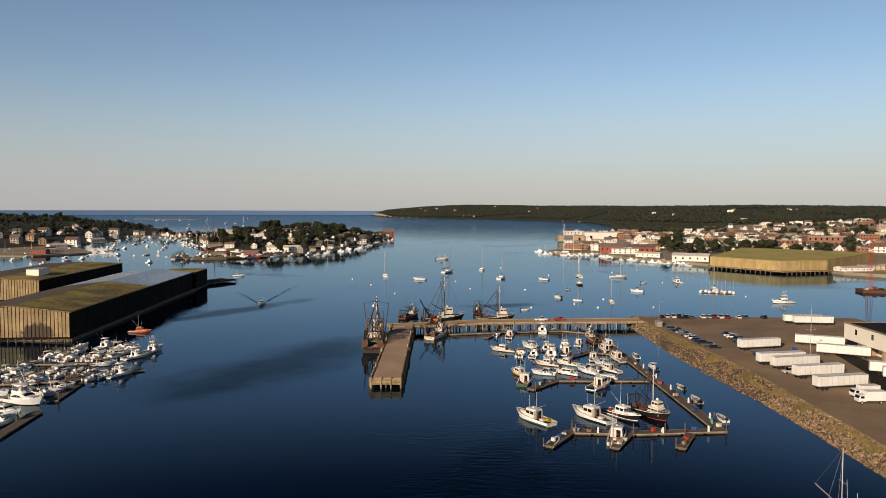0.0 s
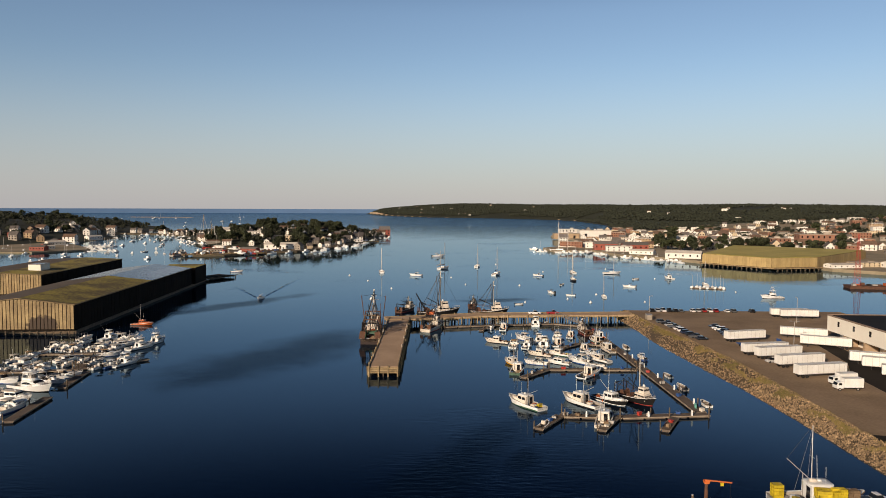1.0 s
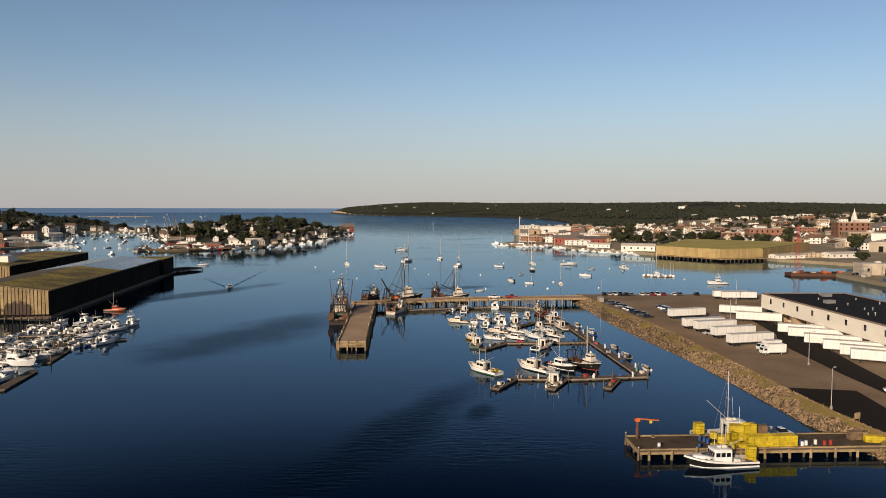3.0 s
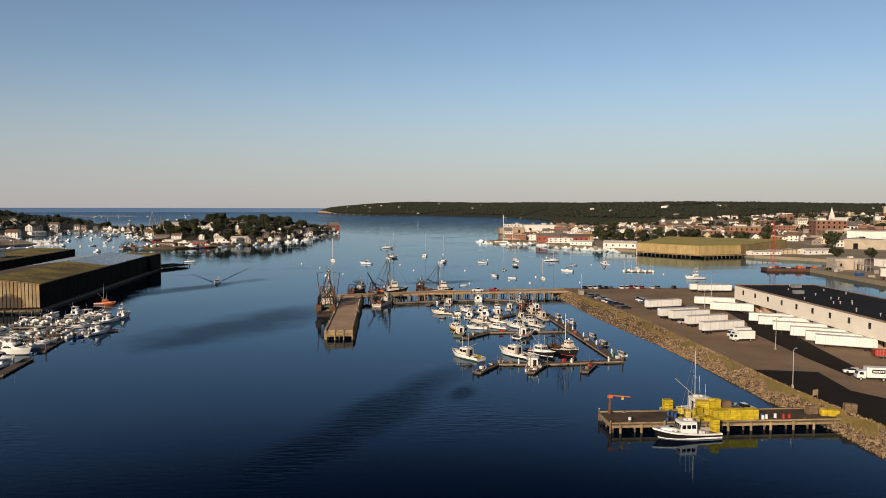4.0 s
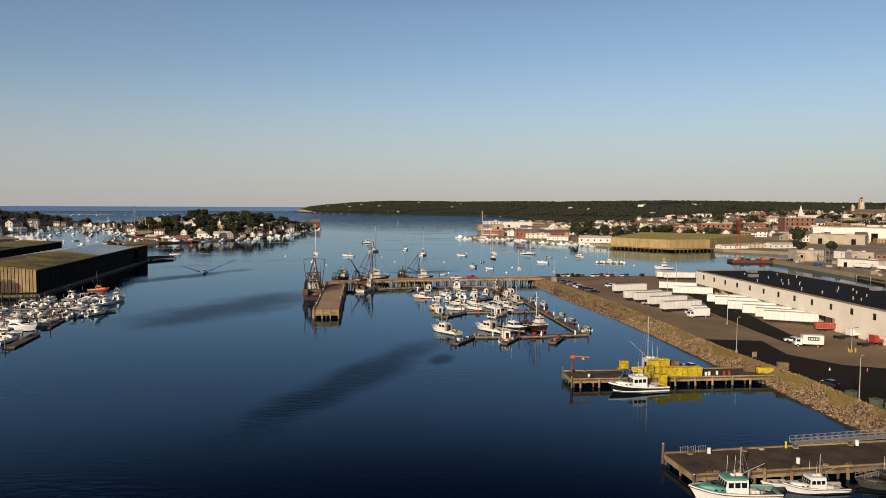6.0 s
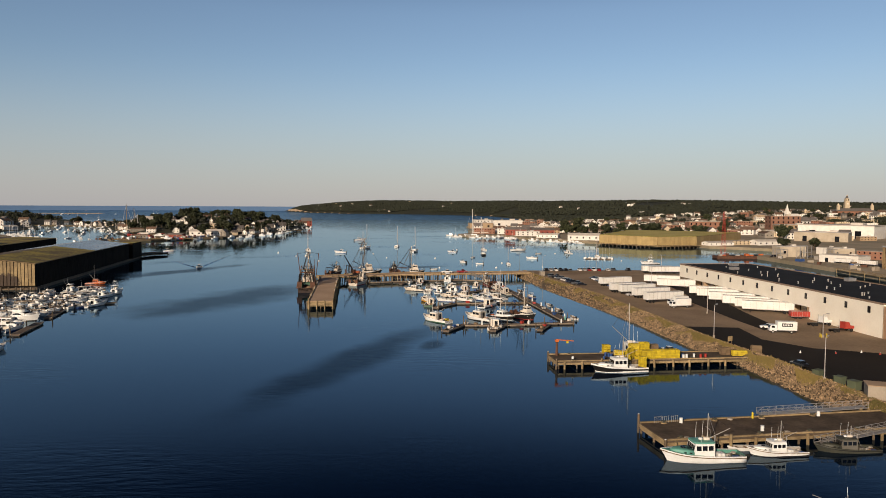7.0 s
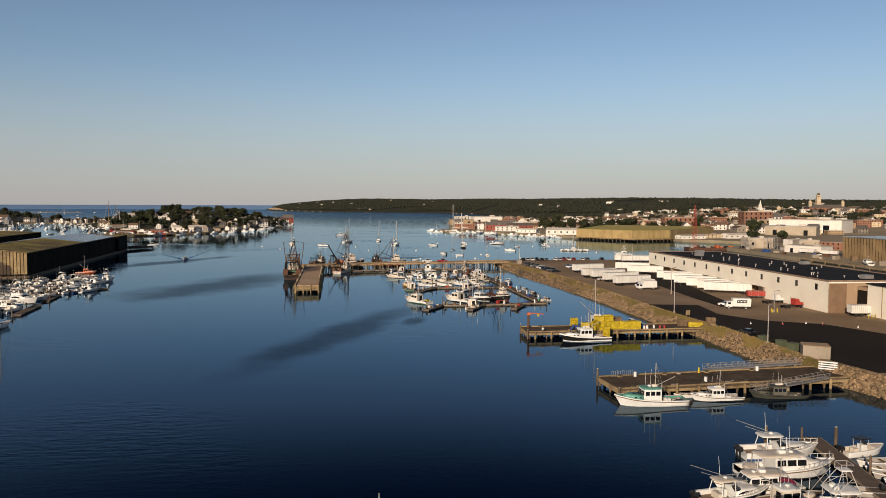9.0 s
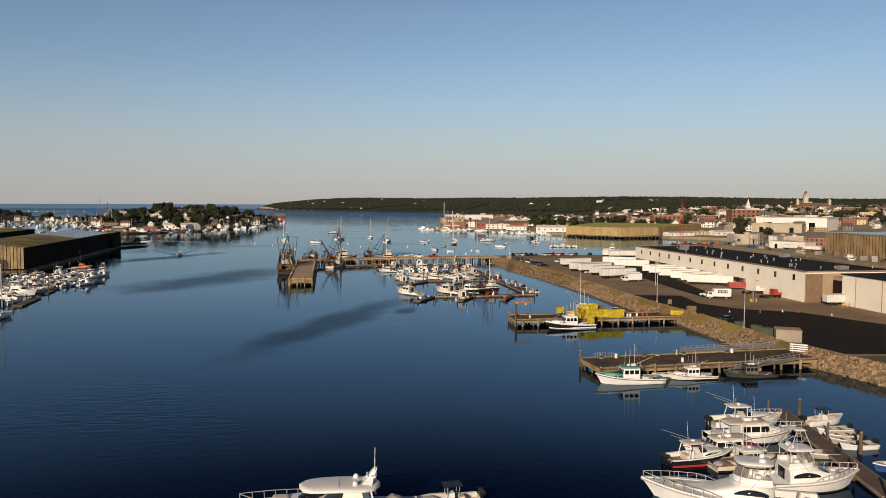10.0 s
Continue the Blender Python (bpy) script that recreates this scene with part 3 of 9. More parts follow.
SHORE_EARTH = mat("trodden_shore_earth", (0.16, 0.125, 0.08), (0.07, 0.06, 0.035), 0.95, scale=0.05, fine=0.6)
ISLE = [(-272, 712), (-243, 722), (-215, 765), (-183, 786), (-159, 858), (-137, 985), (-150, 1060), (-128, 1190), (-133, 1262), (-175, 1270), (-230, 1220), (-330, 1230), (-420, 1260), (-545, 1290), (-660, 1275), (-668, 1240), (-540, 1235), (-420, 1140), (-395, 1050), (-330, 900), (-290, 800)]
land("ground", "low built-up neck of land across the harbour", ISLE, 1.6, SHORE_EARTH)
hill("hill", "wooded rise on the neck", -560, -100, 780, 1280, island_z, WOOD_FAR, 12)


def west_z(x, y):
    h = bell(x, y, -1000, 1300, 420, 520, 34) + bell(x, y, -740, 1010, 220, 260, 18)
    return -1.5 + 2.6 * min(1, h / 1.5) + h if h > 0 else -1.5


hill("hill", "wooded west shore hill", -1420, -400, 480, 1820, west_z, WOOD_FAR, 20)

CITY = [(97, 868), (104, 818), (150, 820), (166, 752), (200, 710), (229, 653), (262, 607), (300, 621), (304, 593), (326, 571), (345, 545), (330, 485), (289, 470), (280, 460), (272, 350), (267, 294), (265, 252), (262, 120), (500, 60), (1400, 500), (2300, 1400), (1500, 2100), (900, 1980), (620, 1700), (320, 1500), (180, 1330), (150, 1230), (170, 1105), (160, 960)]
land("ground", "flat town waterfront", CITY[::-1], 2.6, EARTH)


def city_z(x, y):
    u = max(0.0, min(1.0, ((x - 500) * 0.95 + (y - 1100) * 0.1) / 560))
    return -2 + 6.5 * min(1, u * 6) + 21 * u * u * (3 - 2 * u) + 4 * noise.noise((x * 0.004, y * 0.004, 3))


hill("hill", "rising town hill with lawns and streets", 400, 1700, 320, 1800, city_z, EARTH, 25)

SHORE = [(-560, 4320), (-400, 3700), (-166, 3230), (80, 3110), (300, 2900), (410, 2600), (500, 2370), (780, 2040), (1200, 1900), (1900, 1750), (2900, 1500)]


def shore_y(x):
    for (xa, ya), (xb, yb) in zip(SHORE, SHORE[1:]):
        if xa <= x <= xb:
            return ya + (yb - ya) * (x - xa) / (xb - xa)
    return SHORE[-1][1]


def head_z(x, y):
    if x < -560:
        return -2
    d = y - shore_y(x)
    edge = min(1, max(0, (x + 560) / 500))
    top = (18 + 36 * edge ** 0.8) * (0.92 + 0.16 * noise.noise((x * 0.0016, 1.7, 0.3)) + 0.05 * noise.noise((x * 0.008, 4.7, 0.3)))
    return -2 + 7 * min(1, max(0, d / 25)) + top * (min(1, max(0, d) / 520) ** 0.75)


hill("hill", "long wooded headland on the horizon", -600, 2880, 1500, 4400, head_z, WOOD_FAR, 40)


# ---- finger floats ----
bm = bmesh.new()
box(bm, (0, 0, 0), (1, 1, 1))
WHALER_ME = mesh_of("whaler", bm, FLOATEDGE)
DOCK_PILE_BM = bmesh.new()
rod(DOCK_PILE_BM, (0, 0, -1), (0, 0, 3.0), 0.17, 0.16, 8)
rod(DOCK_PILE_BM, (0, 0, 3.0), (0, 0, 3.3), 0.17, 0.03, 8)
DOCK_PILE_ME = mesh_of("pile", DOCK_PILE_BM, PILE)


def dock(pts, width, label="floating timber dock with pale whalers", piles=True, z=0.62):
    """A chain of floats through the points."""
    d = thing("floating_dock", label, "dock")
    for k, (a, b) in enumerate(zip(pts, pts[1:])):
        m, length = along(a, b)
        zz = z + 0.005 * k
        nseg = max(1, round(length / 6))
        for i in range(nseg):
            bm = bmesh.new()
            box(bm, (0, 0, zz - 0.1), (length / nseg - 0.05, width - 0.3, 0.2))
            box(bm, (0, 0, zz - 0.5), (length / nseg - 0.6, width - 0.5, 0.6))
            o = part("float", bm, FLOAT, d)
            o.matrix_basis = m @ pose((i + 0.5) * length / nseg, 0, 0)
        for s in (-1, 1):
            piece("whaler", WHALER_ME, m @ pose(length / 2, s * (width / 2 - 0.08), zz - 0.14) @ Matrix.Diagonal((length, 0.16, 0.3, 1)), d)
        if piles:
            for i in range(max(1, int(length / 14)) + 1):
                piece("dock_post", DOCK_PILE_ME, m @ pose(min(length - 0.5, 0.5 + i * 14), rnd.choice((-1, 1)) * (width / 2 + 0.12), 0) @ Matrix.Diagonal((1, 1, rnd.uniform(0.6, 1.0), 1)), d)
    return d


dock([(54, 306), (57.5, 252), (61.2, 175)], 3.0, "long floating dock walkway with timber piles")
dock([(56.5, 223.5), (28, 222.5), (19, 211)], 2.4)
dock([(57, 262), (45, 267), (36.5, 257)], 2.4)
dock([(62.5, 173.6), (40, 170.4), (25, 171), (18.5, 160)], 2.6)
dock([(53.3, 170.5), (48, 160)], 2.2)
dock([(38.4, 169.6), (33.2, 159.5)], 2.2)
dock([(54, 306.5), (41, 313), (4, 305), (-8, 301.5)], 2.4)
dock([(14, 306), (8, 294)], 2.0)
dock([(-108.5, 160), (-111.5, 182)], 2.6)
dock([(-113.5, 192), (-117, 212)], 2.6)
dock([(-122, 215), (-105.5, 231)], 2.2)
dock([(-150, 208), (-122, 214), (-128, 262)], 2.4)
dock([(-150, 236), (-125.5, 240)], 2.2)
dock([(64.4, 24), (57.5, -10)], 2.8, "long floating dock walkway with timber piles")
dock([(57, -11.5), (38, -14)], 2.2)


def gangway(a, b, z0, z1, w=1.6):
    """A trussed aluminium gangway between two heights."""
    m, length = along(a, b)
    g = thing("gangway", "grey aluminium trussed gangway ramp", "gangway", m)
    zz = lambda x: z0 + (z1 - z0) * x / length
    bm = bmesh.new()
    v = [bm.verts.new((x, y, zz(x) + dz)) for dz in (0, 0.1) for x, y in ((0, -w / 2), (length, -w / 2), (length, w / 2), (0, w / 2))]
    for f in ((3, 2, 1, 0), (4, 5, 6, 7), (0, 1, 5, 4), (1, 2, 6, 5), (2, 3, 7, 6), (3, 0, 4, 7)):
        bm.faces.new([v[i] for i in f])
    part("tread", bm, STEEL, g)
    n = max(4, int(length / 1.3))
    for s in (-1, 1):
        bm = bmesh.new()
        y = s * w / 2
        for h in (0.1, 0.6, 1.1):
            rod(bm, (0, y, zz(0) + h), (length, y, zz(length) + h), 0.05, n=5)
        for i in range(n + 1):
            x = length * i / n
            rod(bm, (x, y, zz(x)), (x, y, zz(x) + 1.1), 0.04, n=5)
            if i < n:
                rod(bm, (x, y, zz(x) + 0.05), (x + length / n, y, zz(x + length / n) + 1.1), 0.03, n=4)
        part("truss", bm, STEEL, g)
    return g


gangway((43, 325), (53.5, 309), 3.1, 0.75)
gangway((86.5, 53.0), (69.4, 49.0), 2.0, 0.8)
gangway((66.5, 62.1), (88, 64.1), 1.9, 2.3)


# ---- lamps ----
def lamp_post(x, y, z, h, heads=2, rz=0):
    p = thing("street_lamp", "tall grey steel yard lamp post", "street lamp", pose(x, y, z, 0, 0, rz), "yard lamps")
    bm = bmesh.new()
    rod(bm, (0, 0, 0), (0, 0, 0.7), 0.32, 0.3, 10)
    part("base", bm, CONCRETE, p)
    bm = bmesh.new()
    rod(bm, (0, 0, 0.7), (0, 0, h), 0.13, 0.08, 8)
    part("pole", bm, STEEL, p)
    for k in range(heads):
        s = -1 if k else 1
        bm = bmesh.new()
        rod(bm, (0, 0, h - 0.05), (s * 1.0, 0, h + 0.2), 0.05, 0.04, 6)
        part("arm", bm, STEEL, p)
        bm = bmesh.new()
        box(bm, (s * 1.3, 0, h + 0.2), (0.85, 0.4, 0.18), taper=0.8)
        part("lamp_head", bm, STEEL, p)


for x, y, h, k, rz in ((84.4, 318, 10, 1, 0), (145.5, 308, 11, 1, 90), (118.6, 251, 9.6, 2, 0), (110.5, 178, 9.6, 1, 0), (91.6, 133, 9.2, 1, 40), (92.4, 83.4, 9.2, 1, 40), (98.5, 40, 10, 1, 40), (123, 132, 6.5, 1, 0)):
    lamp_post(x, y, LOT, h, k, rz)


# ---- vehicles ----
WHEEL_BM = bmesh.new()
rod(WHEEL_BM, (0, -0.11, 0), (0, 0.11, 0), 0.34, 0.34, 12)
rod(WHEEL_BM, (0, -0.12, 0), (0, 0.12, 0), 0.2, 0.2, 8)
WHEEL_ME = mesh_of("wheel", WHEEL_BM, RUBBER)
HUB_BM = bmesh.new()
rod(HUB_BM, (0, -0.125, 0), (0, 0.125, 0), 0.19, 0.19, 8)
HUB_ME = mesh_of("rim", HUB_BM, ALU)


def wheel(parent, x, y, r):
    w = piece("wheel", WHEEL_ME, pose(x, y, r) @ Matrix.Diagonal((r / 0.34, 1.3, r / 0.34, 1)), parent)
    if r < 0.48 and r > 0.4:
        piece("rim", HUB_ME, Matrix.Identity(4), w)


CAR_PAINT = {c: mat(c + "_car_paint", v, tuple(q * 0.9 for q in v), 0.28, scale=0.5, fine=4, bump=0, coat=0.6) for c, v in {"black": (0.012, 0.012, 0.014), "white": (0.75, 0.74, 0.72), "silver": (0.42, 0.42, 0.42), "grey": (0.10, 0.105, 0.11), "red": (0.30, 0.02, 0.02), "navy": (0.015, 0.025, 0.06)}.items()}
CAR_GLASS = mat("car_glass", (0.010, 0.012, 0.015), (0.008, 0.009, 0.011), 0.1, scale=1, fine=6, bump=0)
CAR_GLASS.node_tree.nodes["Principled BSDF"].inputs["Specular IOR Level"].default_value = 0.2


def car(colour, kind):
    p = thing("car" if kind != "pickup" else "pickup_truck", f"parked {colour} {'pickup truck' if kind == 'pickup' else kind} on the asphalt yard", "car")
    L, W = {"sedan": (4.7, 1.82), "suv": (4.7, 1.92), "pickup": (5.7, 2.0)}[kind]
    h, zt = {"sedan": (0.92, 1.45), "suv": (1.05, 1.78), "pickup": (1.12, 1.88)}[kind]
    bm = bmesh.new()
    secs = [(-L / 2, 0.82, 0.45, h * 0.88), (-L / 2 + 0.2, 0.97, 0.26, h), (-L * 0.1, 1, 0.24, h), (L * 0.18, 1, 0.24, h), (L / 2 - 0.25, 0.95, 0.26, h * 0.84), (L / 2, 0.8, 0.42, h * 0.7)]
    loft(bm, [[(x, -w * W / 2, z0), (x, -w * W / 2, (z0 + z1) / 2), (x, -w * W / 2 * 0.93, z1), (x, w * W / 2 * 0.93, z1), (x, w * W / 2, (z0 + z1) / 2), (x, w * W / 2, z0)] for x, w, z0, z1 in secs])
    part("body", bm, CAR_PAINT[colour], p)
    xr, xf = {"sedan": (-1.55, 1.15), "suv": (-2.15, 1.2), "pickup": (-0.55, 1.45)}[kind]
    bm = bmesh.new()
    ring = lambda x, w, z: [(x, -w, z), (x, w, z)]
    lo = ring(xr, W * 0.45, h) + ring(xf, W * 0.45, h)[::-1]
    hi = ring(xr + 0.35, W * 0.37, zt - 0.06) + ring(xf - 0.75, W * 0.37, zt - 0.06)[::-1]
    loft(bm, [lo, hi])
    part("glass", bm, CAR_GLASS, p)
    bm = bmesh.new()
    box(bm, ((xr + xf) / 2 - 0.2, 0, zt - 0.03), (xf - xr - 1.0, W * 0.75, 0.07), taper=0.92)
    part("roof", bm, CAR_PAINT[colour], p)
    if kind == "pickup":
        bm = bmesh.new()
        box(bm, (-1.75, 0, h + 0.012), (2.0, 1.6, 0.02))
        part("bed_liner", bm, BLACK, p)
    for s in (-1, 1):
        for x in (-L * 0.3, L * 0.31):
            wheel(p, x, s * (W / 2 - 0.1), 0.34)
    return p


CARS = {}


def park(colour, kind, x, y, rz, z=LOT):
    m = pose(x, y, z, 0, 0, rz)
    if (colour, kind) in CARS:
        return copy_thing(CARS[colour, kind], m)
    c = CARS[colour, kind] = car(colour, kind)
    c["group"] = "cars parked in the yard"
    c.matrix_basis = m
    return c


COLS = ["black", "grey", "white", "black", "navy", "silver", "black", "red", "black", "white", "grey", "navy"]
KINDS = ["suv", "sedan", "pickup", "suv", "sedan", "suv", "pickup"]
for i in range(15):
    if i not in (6, 12):
        park(COLS[(i * 5) % 12] if i not in (2, 7, 8, 9, 13) else ("white", "white", "silver", "red", "white")[(2, 7, 8, 9, 13).index(i)], KINDS[(i * 3) % 7], 91 + i * 2.75, 339 + rnd.uniform(-0.4, 0.4), 90 + rnd.uniform(-3, 3))
park("black", "suv", 138.5, 339.5, 88)
park("navy", "suv", 149.5, 339.8, 92)
for i, (x, y) in enumerate(((85.6, 305), (87.2, 301.5), (87.2, 297), (87.6, 292.5), (88.2, 288), (88.4, 283.5), (88.4, 279), (88.8, 274.5), (89.4, 270), (90.2, 266))):
    park(("grey", "black", "silver", "grey", "white", "white", "navy", "black", "grey", "black")[i], KINDS[(i * 2) % 7], x + 0.8, y, 4 + rnd.uniform(-3, 3))
for i, (x, y) in enumerate(((105.6, 295), (105.4, 291), (105.2, 287), (105.0, 282.5), (104.8, 278), (104.2, 273.5))):
    park(("black", "white", "white", "black", "black", "navy")[i], KINDS[(i * 3 + 1) % 7], x, y, 176 + rnd.uniform(-4, 4))
park("silver", "suv", 101.0, 226.8, -172)
park("white", "pickup", 133.5, 263.2, 174)
park("black", "sedan", 94.9, 97, 100)
park("white", "pickup", 33.5, 323.5, 6, 3.1)
park("red", "pickup", 42.0, 324.8, 6, 3.1)
park("white", "pickup", 71.6, 116.0, 6, 1.8)
park("white", "sedan", 115.4, 147.4, 160)


def truck_trailer(paint, label, L=16.4, legs=True):
    p = thing("semi_trailer", label, "trailer")
    bm = bmesh.new()
    box(bm, (0, 0, 2.62), (L, 2.55, 2.8))
    part("box_body", bm, paint, p)
    bm = bmesh.new()
    for s in (-1, 1):
        box(bm, (0, s * 1.26, 1.2), (L + 0.04, 0.1, 0.16))
        box(bm, (0, s * 1.26, 4.0), (L + 0.04, 0.1, 0.1))
        for k in range(9):
            box(bm, (-L / 2 + (k + 0.5) * L / 9, s * 1.283, 2.6), (0.05, 0.03, 2.7))
    part("rail", bm, STEEL, p)
    for s in (-1, 1):
        bm = bmesh.new()
        box(bm, (-L / 2 - 0.03, s * 0.62, 2.6), (0.08, 1.2, 2.6))
        part("rear_door", bm, paint, p)
    bm = bmesh.new()
    box(bm, (-L / 2 + 2.2, 0, 0.95), (4.0, 1.1, 0.35))
    box(bm, (0, 0, 1.12), (L - 0.5, 0.9, 0.12))
    part("chassis", bm, BLACK, p)
    for x in (-L / 2 + 1.5, -L / 2 + 2.9):
        for s in (-1, 1):
            wheel(p, x, s * 1.0, 0.5)
    if legs:
        for s in (-1, 1):
            bm = bmesh.new()
            box(bm, (L / 2 - 2.6, s * 0.8, 0.6), (0.16, 0.16, 1.2))
            box(bm, (L / 2 - 2.6, s * 0.8, 0.05), (0.4, 0.4, 0.1))
            part("landing_leg", bm, BLACK, p)
    return p


tr = truck_trailer(TRAILERW, "long white box semi-trailer parked in the yard")
tr["group"] = "white semi-trailers"
tr.matrix_basis = pose(105.9, 234.2, LOT, 0, 0, 14)
for x, y, a in ((107.2, 221.6, 14), (106.9, 207.8, 14), (106.6, 264.8, 16), (103.9, 240.2, 12), (152.6, 321.6, -4), (150.0, 325.4, -4), (131.6, 271.8, 156), (130.8, 253.2, 154), (133.4, 224.6, 158), (133.0, 216.4, 157), (132.2, 204.2, 155), (132.6, 193.6, 155), (133.0, 185.0, 153), (132.4, 178.4, 152)):
    copy_thing(tr, pose(x, y, LOT, 0, 0, a))


def flatbed(x, y, rz):
    p = thing("flatbed_trailer", "empty blue flatbed trailer", "trailer", pose(x, y, LOT, 0, 0, rz))
    bm = bmesh.new()
    box(bm, (0, 0, 1.35), (15.5, 2.5, 0.35))
    part("bed", bm, BLUE, p)
    bm = bmesh.new()
    box(bm, (7.7, 0, 2.1), (0.2, 2.5, 1.3))
    part("headboard", bm, BLUE, p)
    for i in (-6.4, -5.1, 4.9, 6.2):
        for s in (-1, 1):
            wheel(p, i, s * 1.0, 0.5)


flatbed(107.2, 253.6, 8)
flatbed(106.8, 249.2, 9)


def box_truck(label, sign=False):
    p = thing("box_truck", label, "truck")
    bm = bmesh.new()
    box(bm, (-1.2, 0, 2.2), (5.4, 2.4, 2.5))
    body = part("cargo_box", bm, TRAILERW, p)
    bm = bmesh.new()
    loft(bm, [[(1.6, y, 0.7), (3.6, y, 0.7), (3.6, y, 1.5), (3.2, y, 2.4), (1.6, y, 2.5)] for y in (-1.05, 1.05)])
    part("cab", bm, WHITE, p)
    bm = bmesh.new()
    box(bm, (3.44, 0, 1.95), (0.06, 1.8, 0.75), ry=-24)
    part("windscreen", bm, CAR_GLASS, p)
    for s in (-1, 1):
        bm = bmesh.new()
        box(bm, (2.6, s * 1.06, 1.9), (0.9, 0.04, 0.6))
        part("side_window", bm, CAR_GLASS, p)
        for x in (2.7, -2.4):
            wheel(p, x, s * 0.95, 0.45)
        if sign:
            bm = bmesh.new()
            box(bm, (-1.2, s * 1.22, 2.5), (3.0, 0.03, 0.95))
            sg = part("sign_panel", bm, BLACK, p, "dark sign panel with pale lettering bars")
            bm = bmesh.new()
            for k in range(6):
                box(bm, (-2.3 + k * 0.44, s * 1.24, 2.5), (0.26, 0.02, 0.42))
            part("lettering_bar", bm, WHITE, sg)
    bm = bmesh.new()
    box(bm, (-0.3, 0, 0.72), (7.2, 1.0, 0.35))
    part("chassis", bm, BLACK, p)
    return p


bt = box_truck("white box truck parked beside the trailers")
bt["group"] = "box trucks"
bt.matrix_basis = pose(108.4, 198.2, LOT, 0, 0, 188)
copy_thing(bt, pose(106.6, 192.0, LOT, 0, 0, 184))
bx = box_truck("white box truck with a dark sign panel", True)
bx["group"] = "box trucks"
bx.matrix_basis = pose(115.2, 139.6, LOT, 0, 0, 166)
rc = truck_trailer(RED, "short red container trailer by the loading dock", 7.0, False)
rc.matrix_basis = pose(136.6, 165.2, LOT, 0, 0, -14) @ Matrix.Diagonal((1, 1, 0.62, 1))
wc = truck_trailer(TRAILERW, "short white container standing by the cold store", 5.6, True)
wc.matrix_basis = pose(143.8, 122.4, LOT, 0, 0, -4) @ Matrix.Diagonal((1, 1, 0.85, 1))


def tractor(paint, label, x, y, rz):
    p = thing("truck_tractor", label, "truck", pose(x, y, LOT, 0, 0, rz))
    bm = bmesh.new()
    loft(bm, [[(0.4, y, 1.0), (3.6, y, 1.0), (3.5, y, 1.75), (2.1, y, 1.95), (1.8, y, 2.9), (0.4, y, 2.95)] for y in (-1.05, 1.05)])
    part("cab", bm, paint, p)
    bm = bmesh.new()
    box(bm, (2.0, 0, 2.4), (0.06, 1.8, 0.75), ry=-17)
    part("windscreen", bm, CAR_GLASS, p)
    bm = bmesh.new()
    box(bm, (-0.4, 0, 0.85), (7.4, 0.9, 0.35))
    part("frame", bm, BLACK, p)
    bm = bmesh.new()
    rod(bm, (0.2, 0.9, 1.0), (0.2, 0.9, 3.5), 0.09)
    part("exhaust_pipe", bm, ALU, p)
    for xx in (2.7, -1.9, -3.1):
        for s in (-1, 1):
            wheel(p, xx, s * 0.95, 0.5)


tractor(RED, "red truck tractor without a trailer", 134.2, 140.6, 10)
tractor(WHITE, "white truck tractor by the loading dock", 134.4, 151.6, 8)


# ---- yard clutter ----
def plain_box(name, label, cat, x, y, z, s, material, rz=0, lid=None):
    bm = bmesh.new()
    box(bm, (0, 0, s[2] / 2), s)
    bmesh.ops.bevel(bm, geom=bm.edges[:], offset=0.04, segments=1, affect="EDGES")
    if not lid:
        p = tagged(part(name, bm, material, None), label, cat)
        p.matrix_basis = pose(x, y, z, 0, 0, rz)
        return p
    p = thing(name, label, cat, pose(x, y, z, 0, 0, rz))
    part("body", bm, material, p)
    if lid:
        bm = bmesh.new()
        box(bm, (0, 0, s[2] + 0.06), (s[0] + 0.25, s[1] + 0.25, 0.14), taper=0.94)
        part("lid", bm, lid, p)
    return p


DUMPSTER = mat("olive_green_steel", (0.10, 0.125, 0.075), (0.07, 0.085, 0.05), 0.7)
plain_box("storage_shed", "cream flat-roofed storage shed by the bank", "shed", 95.0, 69.4, LOT, (5.3, 4.4, 2.6), CONCRETE, -26, BEIGE)
plain_box("dumpster", "olive green steel dumpster box beside the bank", "dumpster", 94.0, 76.0, LOT, (1.7, 2.0, 1.7), DUMPSTER, 18, DUMPSTER)
plain_box("dumpster", "olive green steel dumpster box beside the bank", "dumpster", 94.0, 80.6, LOT, (1.6, 1.8, 1.5), DUMPSTER, 18, DUMPSTER)
plain_box("dumpster", "olive green steel dumpster box beside the bank", "dumpster", 93.6, 87.4, LOT, (1.9, 1.6, 1.3), DUMPSTER, 18, DUMPSTER)
plain_box("utility_box", "grey weathered utility box near the pier head", "utility box", 83.5, 315, LOT, (2.2, 4.0, 2.2), CONCRETE, 0, STEEL)
for i, (x, y) in enumerate(((104.0, 111.5), (112.4, 110.0), (119.6, 110.6), (123.0, 108.4), (129.5, 103.0))):
    p = thing("barrier_buoy", "small white and red barrier float on a rope", "barrier", pose(x, y, LOT + 0.006))
    bm = bmesh.new()
    rod(bm, (0, 0, 0), (0, 0, 0.4), 0.24, 0.15, 8)
    part("base", bm, WHITE if i % 2 == 0 else RED, p)
    bm = bmesh.new()
    rod(bm, (0, 0, 0.4), (0, 0, 0.7), 0.05, 0.04, 6)
    part("stem", bm, WHITE, p)
